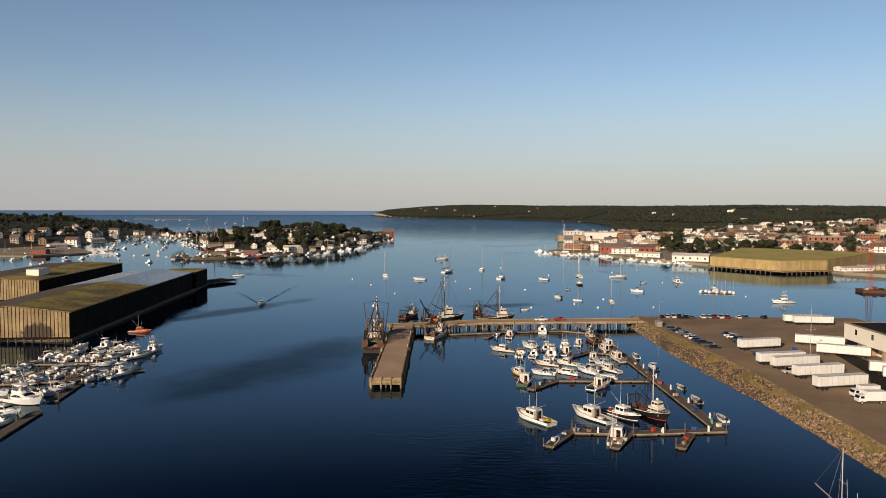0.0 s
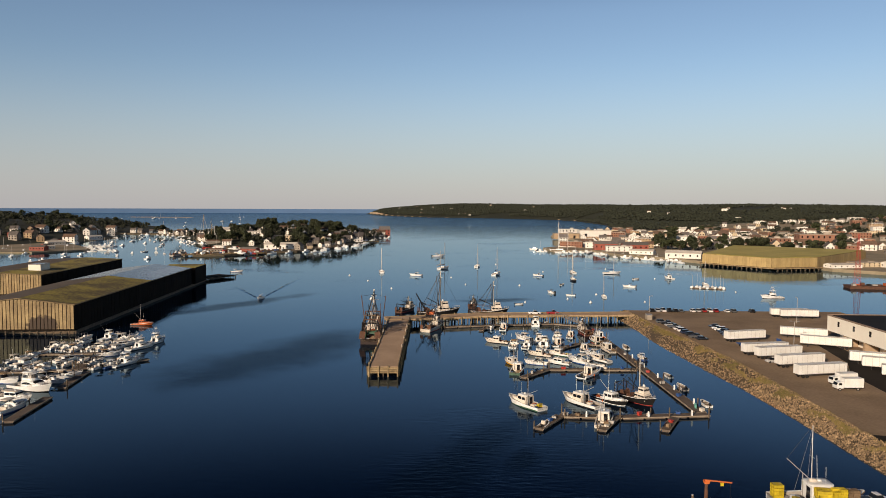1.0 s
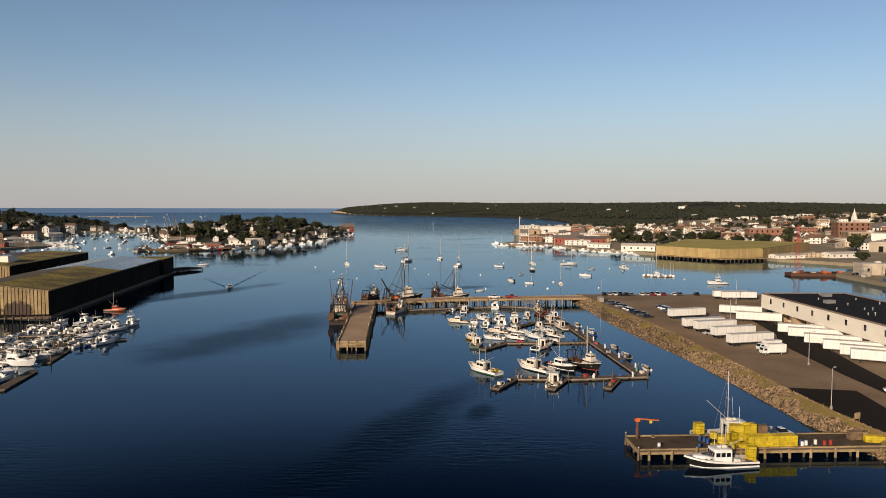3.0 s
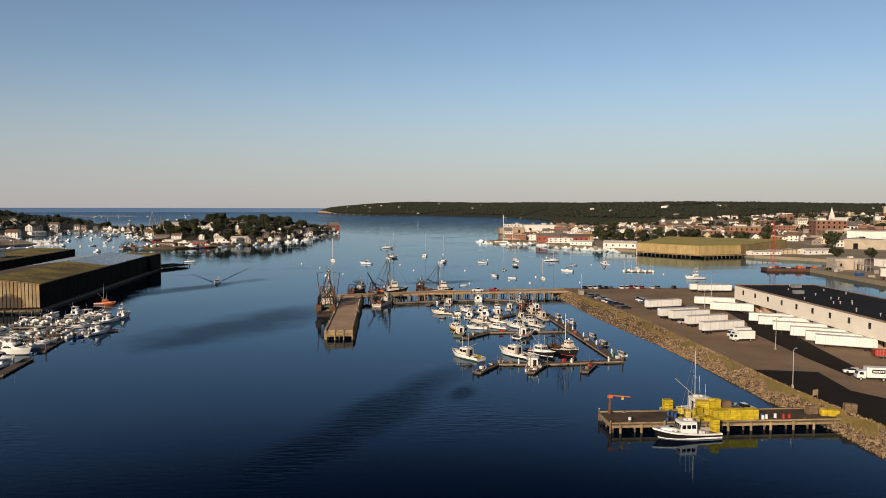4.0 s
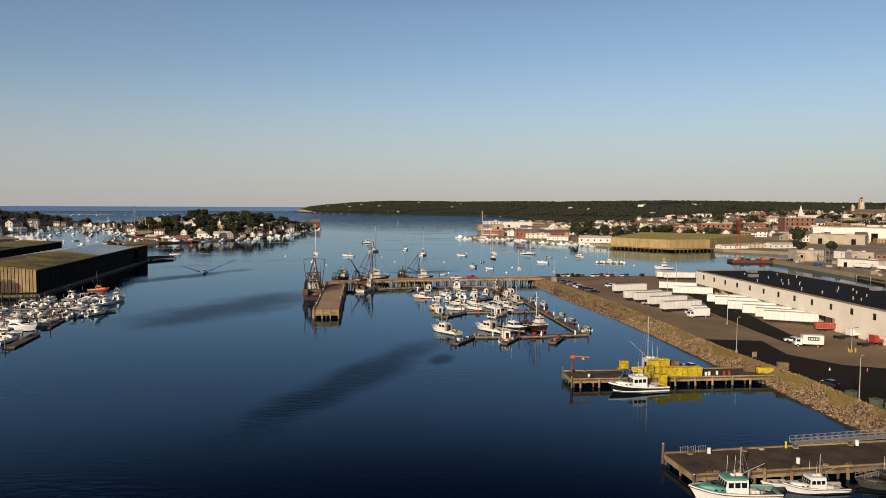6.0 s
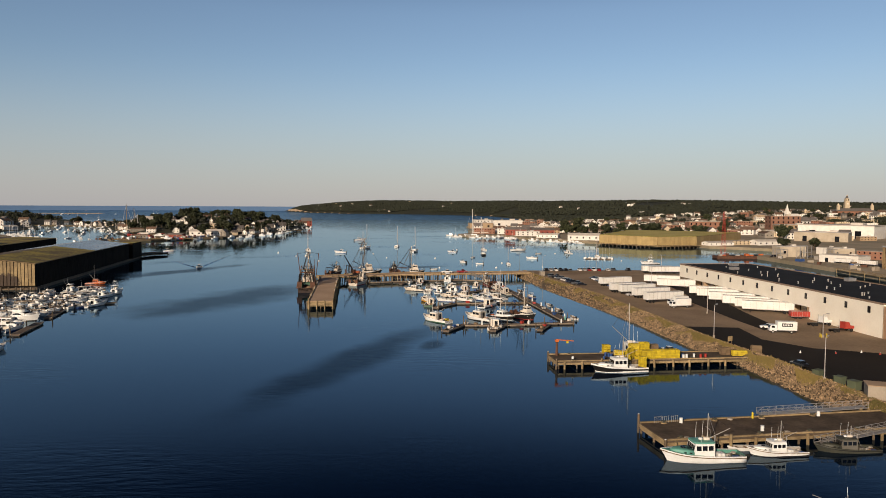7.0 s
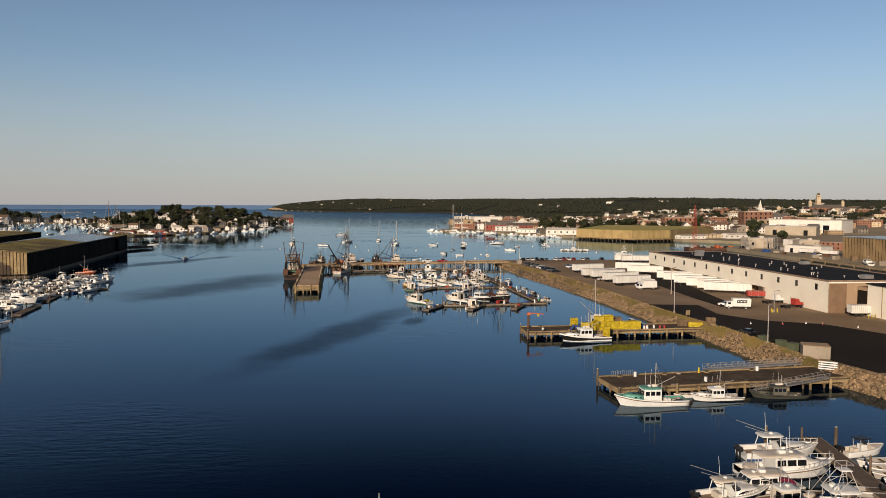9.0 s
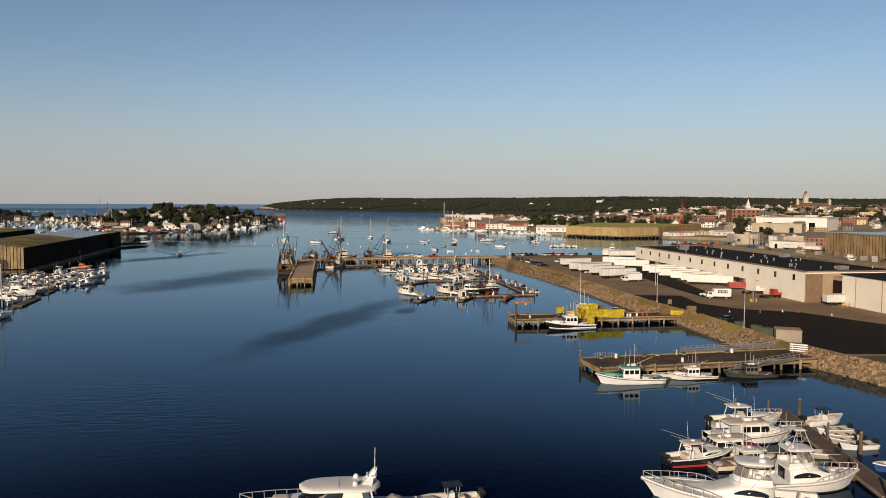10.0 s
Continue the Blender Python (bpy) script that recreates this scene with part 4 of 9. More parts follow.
for i, (x, y) in enumerate(((123.8, 131.4), (124.4, 132.6), (122.4, 132.4), (121.9, 131.0), (146.0, 118.2), (144.9, 118.2), (143.8, 118.2))):
    p = thing("bollard", "yellow steel guard bollard", "bollard", pose(x, y, LOT), "yellow bollards")
    bm = bmesh.new()
    rod(bm, (0, 0, 0), (0, 0, 1.1), 0.13, 0.13, 8)
    part("post", bm, YELLOW, p)
sb = thing("notice_board", "weathered notice board on two posts by the pier", "sign", pose(90.6, 121.5, LOT, 0, 0, 20))
bm = bmesh.new()
box(bm, (0, 0, 1.9), (1.5, 0.1, 1.3))
part("board", bm, PALE_TIMBER, sb)
for s in (-1, 1):
    bm = bmesh.new()
    box(bm, (s * 0.65, 0.09, 1.25), (0.12, 0.12, 2.5))
    part("post", bm, TIMBER, sb)
wb = thing("barricade", "white timber barricade at the pier gate", "barricade", pose(91.0, 59.2, 1.8, 0, 0, -35))
for k in range(4):
    bm = bmesh.new()
    box(bm, (0, 0, 0.45 + k * 0.45), (3.4, 0.08, 0.26))
    part("board", bm, WHITE, wb)
for s in (-1, 1):
    bm = bmesh.new()
    box(bm, (s * 1.2, 0.09, 0.98), (0.12, 0.1, 1.96))
    part("post", bm, WHITE, wb)


# ---- traps and gear on the short pier ----
TRAP = {}


def trap_mesh(material):
    """The shared mesh of one wire trap."""
    if material not in TRAP:
        bm = bmesh.new()
        sx, sy, sz = 1.2, 0.6, 0.42
        box(bm, (0, 0, sz / 2), (sx - 0.08, sy - 0.08, sz - 0.06))
        for yy in (-sy / 2 + 0.02, sy / 2 - 0.02):
            for zz in (0.03, sz - 0.03):
                box(bm, (0, yy, zz), (sx - 0.02, 0.04, 0.05))
        for xx in (-sx / 2 + 0.03, 0, sx / 2 - 0.03):
            for yy in (-sy / 2 + 0.02, sy / 2 - 0.02):
                box(bm, (xx, yy, sz / 2), (0.05, 0.04, sz - 0.02))
        TRAP[material] = mesh_of("trap", bm, material)


def trap_stack(nx, ny, nz, x, y, z, rz=0, material=YELLOW, label="stack of yellow wire lobster traps on the pier"):
    p = thing("trap_stack", label, "lobster traps", pose(x, y, z, 0, 0, rz))
    trap_mesh(material)
    for i in range(nx):
        for j in range(ny):
            for k in range(nz - (1 if rnd.random() < 0.06 else 0)):
                piece("trap", TRAP[material], pose((i - nx / 2 + 0.5) * 1.22 + rnd.uniform(-0.04, 0.04), (j - ny / 2 + 0.5) * 0.64, k * 0.43, 0, 0, rnd.uniform(-2, 2)), p)
    return p


trap_stack(8, 3, 5, 67.2, 110.7, 1.8, 2)
for nx, ny, nz, x, y, rz in ((2, 2, 8, 64.4, 113.9, 6), (2, 3, 7, 62.0, 114.4, -8), (2, 2, 5, 60.0, 112.2, 28), (2, 2, 3, 59.6, 109.7, 40), (1, 3, 4, 57.9, 111.6, -20), (2, 2, 2, 61.6, 109.6, 12), (1, 2, 3, 57.8, 115.2, 70), (1, 2, 2, 55.9, 109.6, 35)):
    trap_stack(nx, ny, nz, x, y, 1.8, rz)
trap_stack(2, 2, 6, 67.4, 115.6, 1.8, 4, TIMBER, "stack of faded brown wire traps on the pier")
trap_stack(2, 2, 4, 85.6, 114.2, 1.8, 8, TIMBER, "stack of old brown wire traps on the pier")
trap_stack(3, 2, 3, 88.6, 112.6, 1.8, -10)
trap_stack(2, 2, 4, 93.0, 112.6, LOT + 0.1, -12, TIMBER, "stack of old brown wire traps on the pier")
BARREL_BM = bmesh.new()
rod(BARREL_BM, (0, 0, 0), (0, 0, 0.9), 0.29, 0.29, 12)
for zz in (0.03, 0.3, 0.6, 0.87):
    rod(BARREL_BM, (0, 0, zz - 0.025), (0, 0, zz + 0.025), 0.31, 0.31, 12)
BAR = {m: mesh_of("barrel", BARREL_BM.copy(), m) for m in (BLUE, WHITE, RED, TEAL)}
for mt, nm, spots in ((BLUE, "blue", ((54.6, 113.9), (55.2, 113.2), (55.8, 112.6), (55.4, 111.9), (52.8, 109.4), (73.4, 111.4), (74.2, 115.4))), (WHITE, "white", ((45.2, 109.8), (73.2, 110.4), (74.2, 110.9), (76.3, 111.4), (50.6, 58.6), (62.4, 53.4), (77.0, 61.0))), (RED, "red", ((79.2, 111.2), (77.8, 110.9))), (TEAL, "teal", ((61.0, 178.6), (61.4, 180.2)))):
    for x, y in spots:
        b = tagged(new("barrel", BAR[mt]), f"{nm} plastic bait barrel standing on the pier" if mt is not TEAL else "teal plastic tub on the floating dock", "barrel", "bait barrels")
        b.matrix_basis = pose(x, y, 1.8 if mt is not TEAL else 0.64, 0, 0, 0)
cr = thing("pier_crane", "orange jib hoist on a steel post", "crane", pose(42.6, 115.4, 1.8))
bm = bmesh.new()
rod(bm, (0, 0, 0), (0, 0, 3.9), 0.34, 0.26, 10)
part("post", bm, RUST, cr)
bm = bmesh.new()
box(bm, (0, 0, 3.7), (0.9, 0.9, 0.5))
box(bm, (2.0, -0.2, 3.85), (4.6, 0.2, 0.22), ry=5)
part("jib", bm, ORANGE, cr)
bm = bmesh.new()
box(bm, (2.6, -0.2, 3.35), (0.5, 0.4, 0.5))
part("hoist", bm, YELLOW, cr)
bm = bmesh.new()
rod(bm, (4.0, -0.3, 3.7), (4.0, -0.3, 0.4), 0.025, n=4)
part("cable", bm, BLACK, cr)
# hoists and boards on the longer pier
for x, y in ((46.5, 58.7), (47.9, 58.8), (49.6, 59.0)):
    rk = thing("gear_rack", "grey tubular gear rack on the pier edge", "rack", pose(x, y, 1.8, 0, 0, 10))
    bm = bmesh.new()
    for k in range(4):
        rod(bm, (k * 0.4 - 0.6, 0, 0), (k * 0.4 - 0.4, 0.3, 1.1), 0.035, n=5)
    rod(bm, (-0.7, 0.25, 0.9), (0.9, 0.3, 1.1), 0.035, n=5)
    part("frame", bm, STEEL, rk)
ch = thing("hydrant_post", "yellow post standing on the pier edge", "post", pose(64.4, 60.4, 1.8))
bm = bmesh.new()
rod(bm, (0, 0, 0), (0, 0, 0.9), 0.2, 0.16, 8)
rod(bm, (0, 0, 0.9), (0, 0, 1.15), 0.24, 0.05, 8)
part("post", bm, YELLOW, ch)
for x, y in ((55.0, 50.9), (48.0, 50.2), (66.0, 52.0), (60.0, 59.9), (81.0, 53.4)):
    cl = thing("rubber_ring", "pale rubber-capped mooring block", "mooring block", pose(x, y, 1.8))
    bm = bmesh.new()
    rod(bm, (0, 0, 0), (0, 0, 0.3), 0.5, 0.42, 10)
    part("block", bm, CONCRETE, cl)


# ---- totes, boxes and posts on the floats ----
SPOTS = ((60.3, 190), (59.6, 205), (58.9, 219), (58.4, 233), (57.6, 246), (61.4, 176.4), (55.0, 173.0), (47.0, 171.4), (44.4, 171.6), (29.0, 171.0), (26.4, 170.6), (23.4, 167.6), (22.0, 165.6), (20.4, 163.0), (50.6, 165.5), (49.2, 162.4), (36.0, 164.6), (34.4, 161.6), (52.0, 223.4), (46.0, 223.3), (33.0, 222.8), (25.4, 219.2), (22.6, 215.4), (50.6, 264.6), (40.4, 261.6), (55.4, 283), (55.0, 296), (30.0, 310.6), (18.0, 308.2))
for i, (x, y) in enumerate(SPOTS):
    mt, nm = ((BLUE, "blue"), (OFFWHITE, "white"), (RED, "red"), (TIMBER, "wooden"), (GREYDECK, "grey"), (OFFWHITE, "white"))[i % 6]
    plain_box("dock_box", f"{nm} gear box standing on the floating dock", "dock box", x + rnd.uniform(-0.5, 0.5), y + rnd.uniform(-0.5, 0.5), 0.625, (rnd.uniform(0.8, 1.5), rnd.uniform(0.6, 0.9), rnd.uniform(0.5, 0.9)), mt, rnd.uniform(0, 180), None if i % 2 else mt)
for i, (x, y) in enumerate(((61.0, 183), (60.0, 197.5), (59.2, 212), (58.6, 226), (58.0, 240), (45.8, 170.2), (57.0, 171.9), (30.4, 169.8))):
    pw = thing("power_pedestal", "white power pedestal on the floating dock", "pedestal", pose(x + 0.9, y, 0.625), "dock pedestals")
    bm = bmesh.new()
    box(bm, (0, 0, 0.6), (0.42, 0.42, 1.2), taper=0.85)
    part("post", bm, WHITE, pw)
    bm = bmesh.new()
    rod(bm, (0, 0, 1.2), (0, 0, 1.45), 0.26, 0.1, 8)
    part("cap", bm, WHITE, pw)


# ---- boats ----
TEAKDECK = mat("worn_cockpit_sole", (0.30, 0.22, 0.15), (0.17, 0.125, 0.085), 0.8, scale=0.8, fine=6)
DECKGREY = mat("scuffed_working_sole", (0.20, 0.175, 0.15), (0.075, 0.06, 0.05), 0.85, scale=0.7, fine=5)
CLEARVINYL = mat("clear_vinyl_enclosure", (0.26, 0.24, 0.21), (0.12, 0.11, 0.10), 0.15, scale=0.8, fine=3, bump=0.05, depth=0.02)
NETBROWN = mat("brown_trawl_net", (0.22, 0.145, 0.085), (0.09, 0.06, 0.04), 0.95, scale=1.0, fine=6, bump=0.5, depth=0.1)
MAROON = mat("maroon_canvas", (0.36, 0.03, 0.09), (0.24, 0.02, 0.06), 0.8, scale=1.2, fine=7)


def open_loft(bm, rings, smooth=False):
    vs = [[bm.verts.new(p) for p in r] for r in rings]
    for a, b in zip(vs, vs[1:]):
        for i in range(len(a) - 1):
            bm.faces.new((a[i], a[i + 1], b[i + 1], b[i])).smooth = smooth
    return vs


def hull_stations(L, B, fs, fb, full, stern):
    """Rows of x, half width, sheer height and share of the length, from the stern to the bow."""
    st = []
    for k in range(15):
        s = k / 14
        if s < full:
            w = B / 2 * (stern + (1 - stern) * math.sin(math.pi / 2 * s / full))
        else:
            q = (s - full) / (1 - full)
            w = B / 2 * max(0.02, (1 - q ** 2.2))
        st.append((-L / 2 + L * s, w, fs + (fb - fs) * s ** 2.2, s))
    return st


def hull_parts(p, L, B, fs, fb, hull, deck, stripe=None, full=0.62, well=0.55, stern=0.86, house_from=0.1, rub=None, sole=None):
    """Hull, deck, stripe and rub rail: L long, B wide, fs and fb the freeboard at stern and bow, bow at +x."""
    st = hull_stations(L, B, fs, fb, full, stern)
    flare = lambda s: 0.97 - 0.42 * max(0, (s - 0.42) / 0.58)
    back = lambda s: -0.085 * L * max(0, (s - 0.72) / 0.28) ** 1.6
    bm = bmesh.new()
    rings = []
    for x, w, z, s in st:
        fl, xo = flare(s), back(s)
        mid = w * (fl + 0.36 * (1 - fl))
        rings.append([(x, w, z), (x + xo * 0.3, w * (fl + 0.68 * (1 - fl)), z * 0.72), (x + xo * 0.65, mid, z * 0.4), (x + xo, w * fl, 0.06), (x + xo * 1.1, w * 0.55, -0.4), (x + xo * 1.1, 0, -0.6), (x + xo * 1.1, -w * 0.55, -0.4), (x + xo, -w * fl, 0.06), (x + xo * 0.65, -mid, z * 0.4), (x + xo * 0.3, -w * (fl + 0.68 * (1 - fl)), z * 0.72), (x, -w, z)])
    vs = open_loft(bm, rings, True)
    bm.faces.new(vs[0][::-1])
    part("hull", bm, hull, p)
    bm = bmesh.new()
    rings, low = [], []
    for x, w, z, s in st:
        cut = s < house_from + 0.36
        i = min(0.16 + 0.012 * L, w * 0.5)
        d, crown = (well, 0.0) if cut else (0.03, 0.05 * w)
        rings.append([(x, w + 0.03, z - 0.1), (x, w + 0.03, z + 0.05), (x, w - 0.06, z + 0.06), (x, w - i, z + 0.02), (x, w - i, z - d), (x, 0, z - d + crown), (x, -w + i, z - d), (x, -w + i, z + 0.02), (x, -w + 0.06, z + 0.06), (x, -w - 0.03, z + 0.05), (x, -w - 0.03, z - 0.1)])
        if cut:
            low.append([(x, w - i - 0.02, z - d + 0.012), (x, -w + i + 0.02, z - d + 0.012)])
    vs = open_loft(bm, rings)
    bm.faces.new(vs[0])
    bm.faces.ensure_lookup_table()
    for i, f in enumerate(bm.faces[:-1]):
        f.material_index = int(i % 10 in (0, 1, 2, 7, 8, 9))
    part("deck", bm, deck, p).data.materials.append(hull if hull in (WHITE, OFFWHITE, OLIVE) else WHITE)
    if sole and len(low) > 1:
        bm = bmesh.new()
        open_loft(bm, low[::-1])
        part("cockpit_sole", bm, sole, p)
    if stripe:
        bm = bmesh.new()
        rings = []
        for x, w, z, s in st:
            fl, xo = flare(s) + 0.005, back(s)
            rings.append([(x + xo * 0.9 + 0.01, w * fl + 0.02, 0.3), (x + xo + 0.01, w * fl + 0.025, 0.02)])
        a = open_loft(bm, rings)
        b = open_loft(bm, [[(x, -y, z) for x, y, z in r] for r in rings])
        bm.faces.new((a[0][0], a[0][1], b[0][1], b[0][0]))
        part("boot_stripe", bm, stripe, p)
    if rub:
        bm = bmesh.new()
        pts = [Vector((x, w + 0.04, z - 0.16)) for x, w, z, s in st]
        pts += [Vector((q.x, -q.y, q.z)) for q in pts[::-1]]
        sweep(bm, pts, 0.055)
        part("rub_rail", bm, rub, p)


def sweep(bm, pts, r, feet=None):
    """A square tube along the points, in one piece; feet: the point on the deck below each point that has a stanchion."""
    up = Vector((0, 0, r))
    prev = None
    for k, q in enumerate(pts):
        d = (pts[min(k + 1, len(pts) - 1)] - pts[max(k - 1, 0)])
        d = d.normalized() if d.length > 1e-6 else Vector((1, 0, 0))
        side = d.cross(Vector((0, 0, 1)))
        side = (side.normalized() if side.length > 1e-6 else Vector((0, 1, 0))) * r
        foot = feet[k] if feet else None
        for off in ((-r, r) if foot is not None else (0.0,)):
            c = q + d * off
            ring = [bm.verts.new(c + side - up), bm.verts.new(c + side + up), bm.verts.new(c - side + up), bm.verts.new(c - side - up)]
            if prev:
                for i in range(4):
                    if foot is not None and off > 0 and i == 3:
                        continue
                    bm.faces.new((prev[i], prev[(i + 1) % 4], ring[(i + 1) % 4], ring[i]))
            if foot is not None and off > 0:
                hub = (prev[3], prev[0], ring[0], ring[3])
                low = [bm.verts.new(v.co + foot - q) for v in hub]
                for i in range(4):
                    bm.faces.new((hub[i], hub[(i + 1) % 4], low[(i + 1) % 4], low[i]))
            prev = ring


def rail(p, L, B, fs, fb, x0, h=0.7, material=None, full=0.6, stern=0.9, r=0.028):
    """A bow rail in one bent tube with its stanchions."""
    pts, feet = [], []
    n = 9
    half = lambda s: B / 2 * max(0.03, 1 - max(0, (s - full) / (1 - full)) ** 2.2) * (stern + (1 - stern) * min(1, s / full))
    ss = [x0 + (0.985 - x0) * k / (n - 1) for k in range(n)]
    for sd in (1, -1):
        for s in (ss if sd > 0 else ss[::-1]):
            z = fs + (fb - fs) * s ** 2.2
            a = Vector((-L / 2 + L * s, sd * max(half(s) - 0.1, 0.06), z))
            rise = h * min(1.0, 0.35 + (s - x0) / 0.12)
            pts.append(a + Vector((0.05, 0, rise)))
            feet.append(a)
    bm = bmesh.new()
    sweep(bm, pts, r, feet)
    return part("bow_rail", bm, material or ALU, p)


def house_block(p, name, x0, x1, w, z0, z1, material, rake=0.4, back=0.0, taper=0.9, roof=None, panes=(3, 2), paneh=0.5, front=None, at=0.66):
    """A wheelhouse with raked front, roof and dark panes; front: the height of the front panes along their slope."""
    bm = bmesh.new()
    loft(bm, [[(x0, -w / 2, z0), (x1, -w / 2, z0), (x1, w / 2, z0), (x0, w / 2, z0)], [(x0 + back, -w / 2 * taper, z1), (x1 - rake, -w / 2 * taper, z1), (x1 - rake, w / 2 * taper, z1), (x0 + back, w / 2 * taper, z1)]])
    h = part(name, bm, material, p)
    if roof:
        slab(p, "roof", x0 + back - 0.25, x1 - rake + 0.3, w * taper + 0.3, z1 - 0.02, 0.16, roof)
    zc, f = z0 + (z1 - z0) * at, at
    xf, wf = x1 - rake * f, w / 2 * (1 - (1 - taper) * f)
    a = math.degrees(math.atan2(rake, z1 - z0))
    nf, ns = panes
    for i in range(nf):
        y = (i - nf / 2 + 0.5) * (wf * 2 - 0.16) / nf
        piece("window", PANE_ME, pose(xf + 0.01, y, zc, 0, -a, 0) @ Matrix.Diagonal((0.06, (wf * 2 - 0.16) / nf - 0.14, front or paneh, 1)), h)
    t = math.degrees(math.atan2(w / 2 * (1 - taper), z1 - z0))
    run = x1 - rake * f - x0 - back - 0.3
    for s in (-1, 1):
        for i in range(ns):
            piece("window", PANE_ME, pose(x0 + back + 0.15 + (i + 0.5) * run / ns, s * (wf + 0.01), zc, s * t, 0, 0) @ Matrix.Diagonal((run / ns - 0.2, 0.06, paneh, 1)), h)
    return h


def slab(p, name, x0, x1, w, z, th, material, nose=0.0, crown=0.06, label=""):
    """A rounded, slightly crowned top; nose: how much narrower it is at the front."""
    out = []
    for i in range(20):
        a = math.tau * i / 20
        cx, cy = math.cos(a), math.sin(a)
        e = 0.42
        u, v = math.copysign(abs(cx) ** e, cx), math.copysign(abs(cy) ** e, cy)
        out.append(((x0 + x1) / 2 + u * (x1 - x0) / 2, v * w / 2 * (1 - nose * (u + 1) / 2)))
    xm = (x0 + x1) / 2
    ring = lambda k, h: [(xm + (x - xm) * k, y * k, h) for x, y in out]
    bm = bmesh.new()
    loft(bm, [ring(0.96, z), ring(1.0, z + th * 0.4), ring(0.97, z + th), ring(0.6, z + th + crown)])
    for f in bm.faces:
        f.smooth = len(f.verts) == 4 and abs(f.calc_center_median().z - z) > th * 0.7
    return part(name, bm, material, p, label)


def arch(x, w, z0, z1, top=0.62):
    """A rounded cabin section at x."""
    h = z1 - z0
    half = [(1.0, 0.0), (0.985, 0.55), (0.93, 0.82), (0.80, 0.96), (top * 0.8, 1.0)]
    return [(x, -w * a, z0 + h * b) for a, b in half] + [(x, 0, z1 + 0.03 * w)] + [(x, w * a, z0 + h * b) for a, b in half[::-1]]


def cabin(p, name, secs, material):
    """A moulded cabin through rows of x, half width, foot and top, closed at both ends."""
    bm = bmesh.new()
    vs = open_loft(bm, [arch(*s) for s in secs], True)
    bm.faces.new(vs[0][::-1])
    bm.faces.new(vs[-1])
    return part(name, bm, material, p)


def side_glass(p, secs, lo, hi, x0, x1, name="side_window"):
    """A long dark pane on each flank of a cabin, pointed at its ends, between the shares lo and hi of its height."""
    def at(x):
        for a, b in zip(secs, secs[1:]):
            if min(a[0], b[0]) <= x <= max(a[0], b[0]):
                t = (x - a[0]) / (b[0] - a[0])
                return [q + (r - q) * t for q, r in zip(a, b)]
        return secs[-1]
    for s in (-1, 1):
        rings = []
        for k in range(9):
            u = k / 8
            x = x0 + (x1 - x0) * u
            _, w, z0, z1 = at(x)
            bow = math.sin(math.pi * min(1, max(0.03, u * 0.9 + 0.06))) ** 0.5
            hh = lo + (hi - lo) * bow
            wide = lambda q: w * (1.0 - 0.015 * q / 0.55 if q < 0.55 else 0.985 - 0.055 * (q - 0.55) / 0.27) + 0.03
            rings.append([(x, s * wide(lo), z0 + (z1 - z0) * lo), (x, s * wide(hh), z0 + (z1 - z0) * hh)][::s])
        bm = bmesh.new()
        open_loft(bm, rings)
        part(name, bm, GLASSDARK, p)


def tube(p, name, pts, r, material, n=5):
    bm = bmesh.new()
    for a, b in zip(pts, pts[1:]):
        rod(bm, a, b, r, n=n)
    return part(name, bm, material, p)


def dome(p, name, x, y, z, r, material, h=0.75):
    """A radome or a rounded cover."""
    bm = bmesh.new()
    prof = [(0.8, 0.0), (1.0, 0.25), (1.0, 0.5), (0.85, 0.8), (0.45, 1.0)]
    loft(bm, [[(x + r * k * math.cos(i * math.tau / 10), y + r * k * math.sin(i * math.tau / 10), z + 2 * r * h * q) for i in range(10)] for k, q in prof])
    for f in bm.faces:
        f.smooth = len(f.verts) == 4
    return part(name, bm, material, p)


def cover(p, name, x, y, z, s, material, seed=0):
    """A rumpled canvas cover or heap of gear of the sizes s."""
    bm = bmesh.new()
    bmesh.ops.create_icosphere(bm, subdivisions=2, radius=0.5)
    for v in bm.verts:
        c = Vector((v.co.x * s[0], v.co.y * s[1], max(-0.12, v.co.z) * s[2]))
        v.co = c * (1 + 0.28 * noise.noise(v.co * 4.0 + Vector((seed, x, y)))) + Vector((x, y, z + 0.1 * s[2]))
    return part(name, bm, material, p)


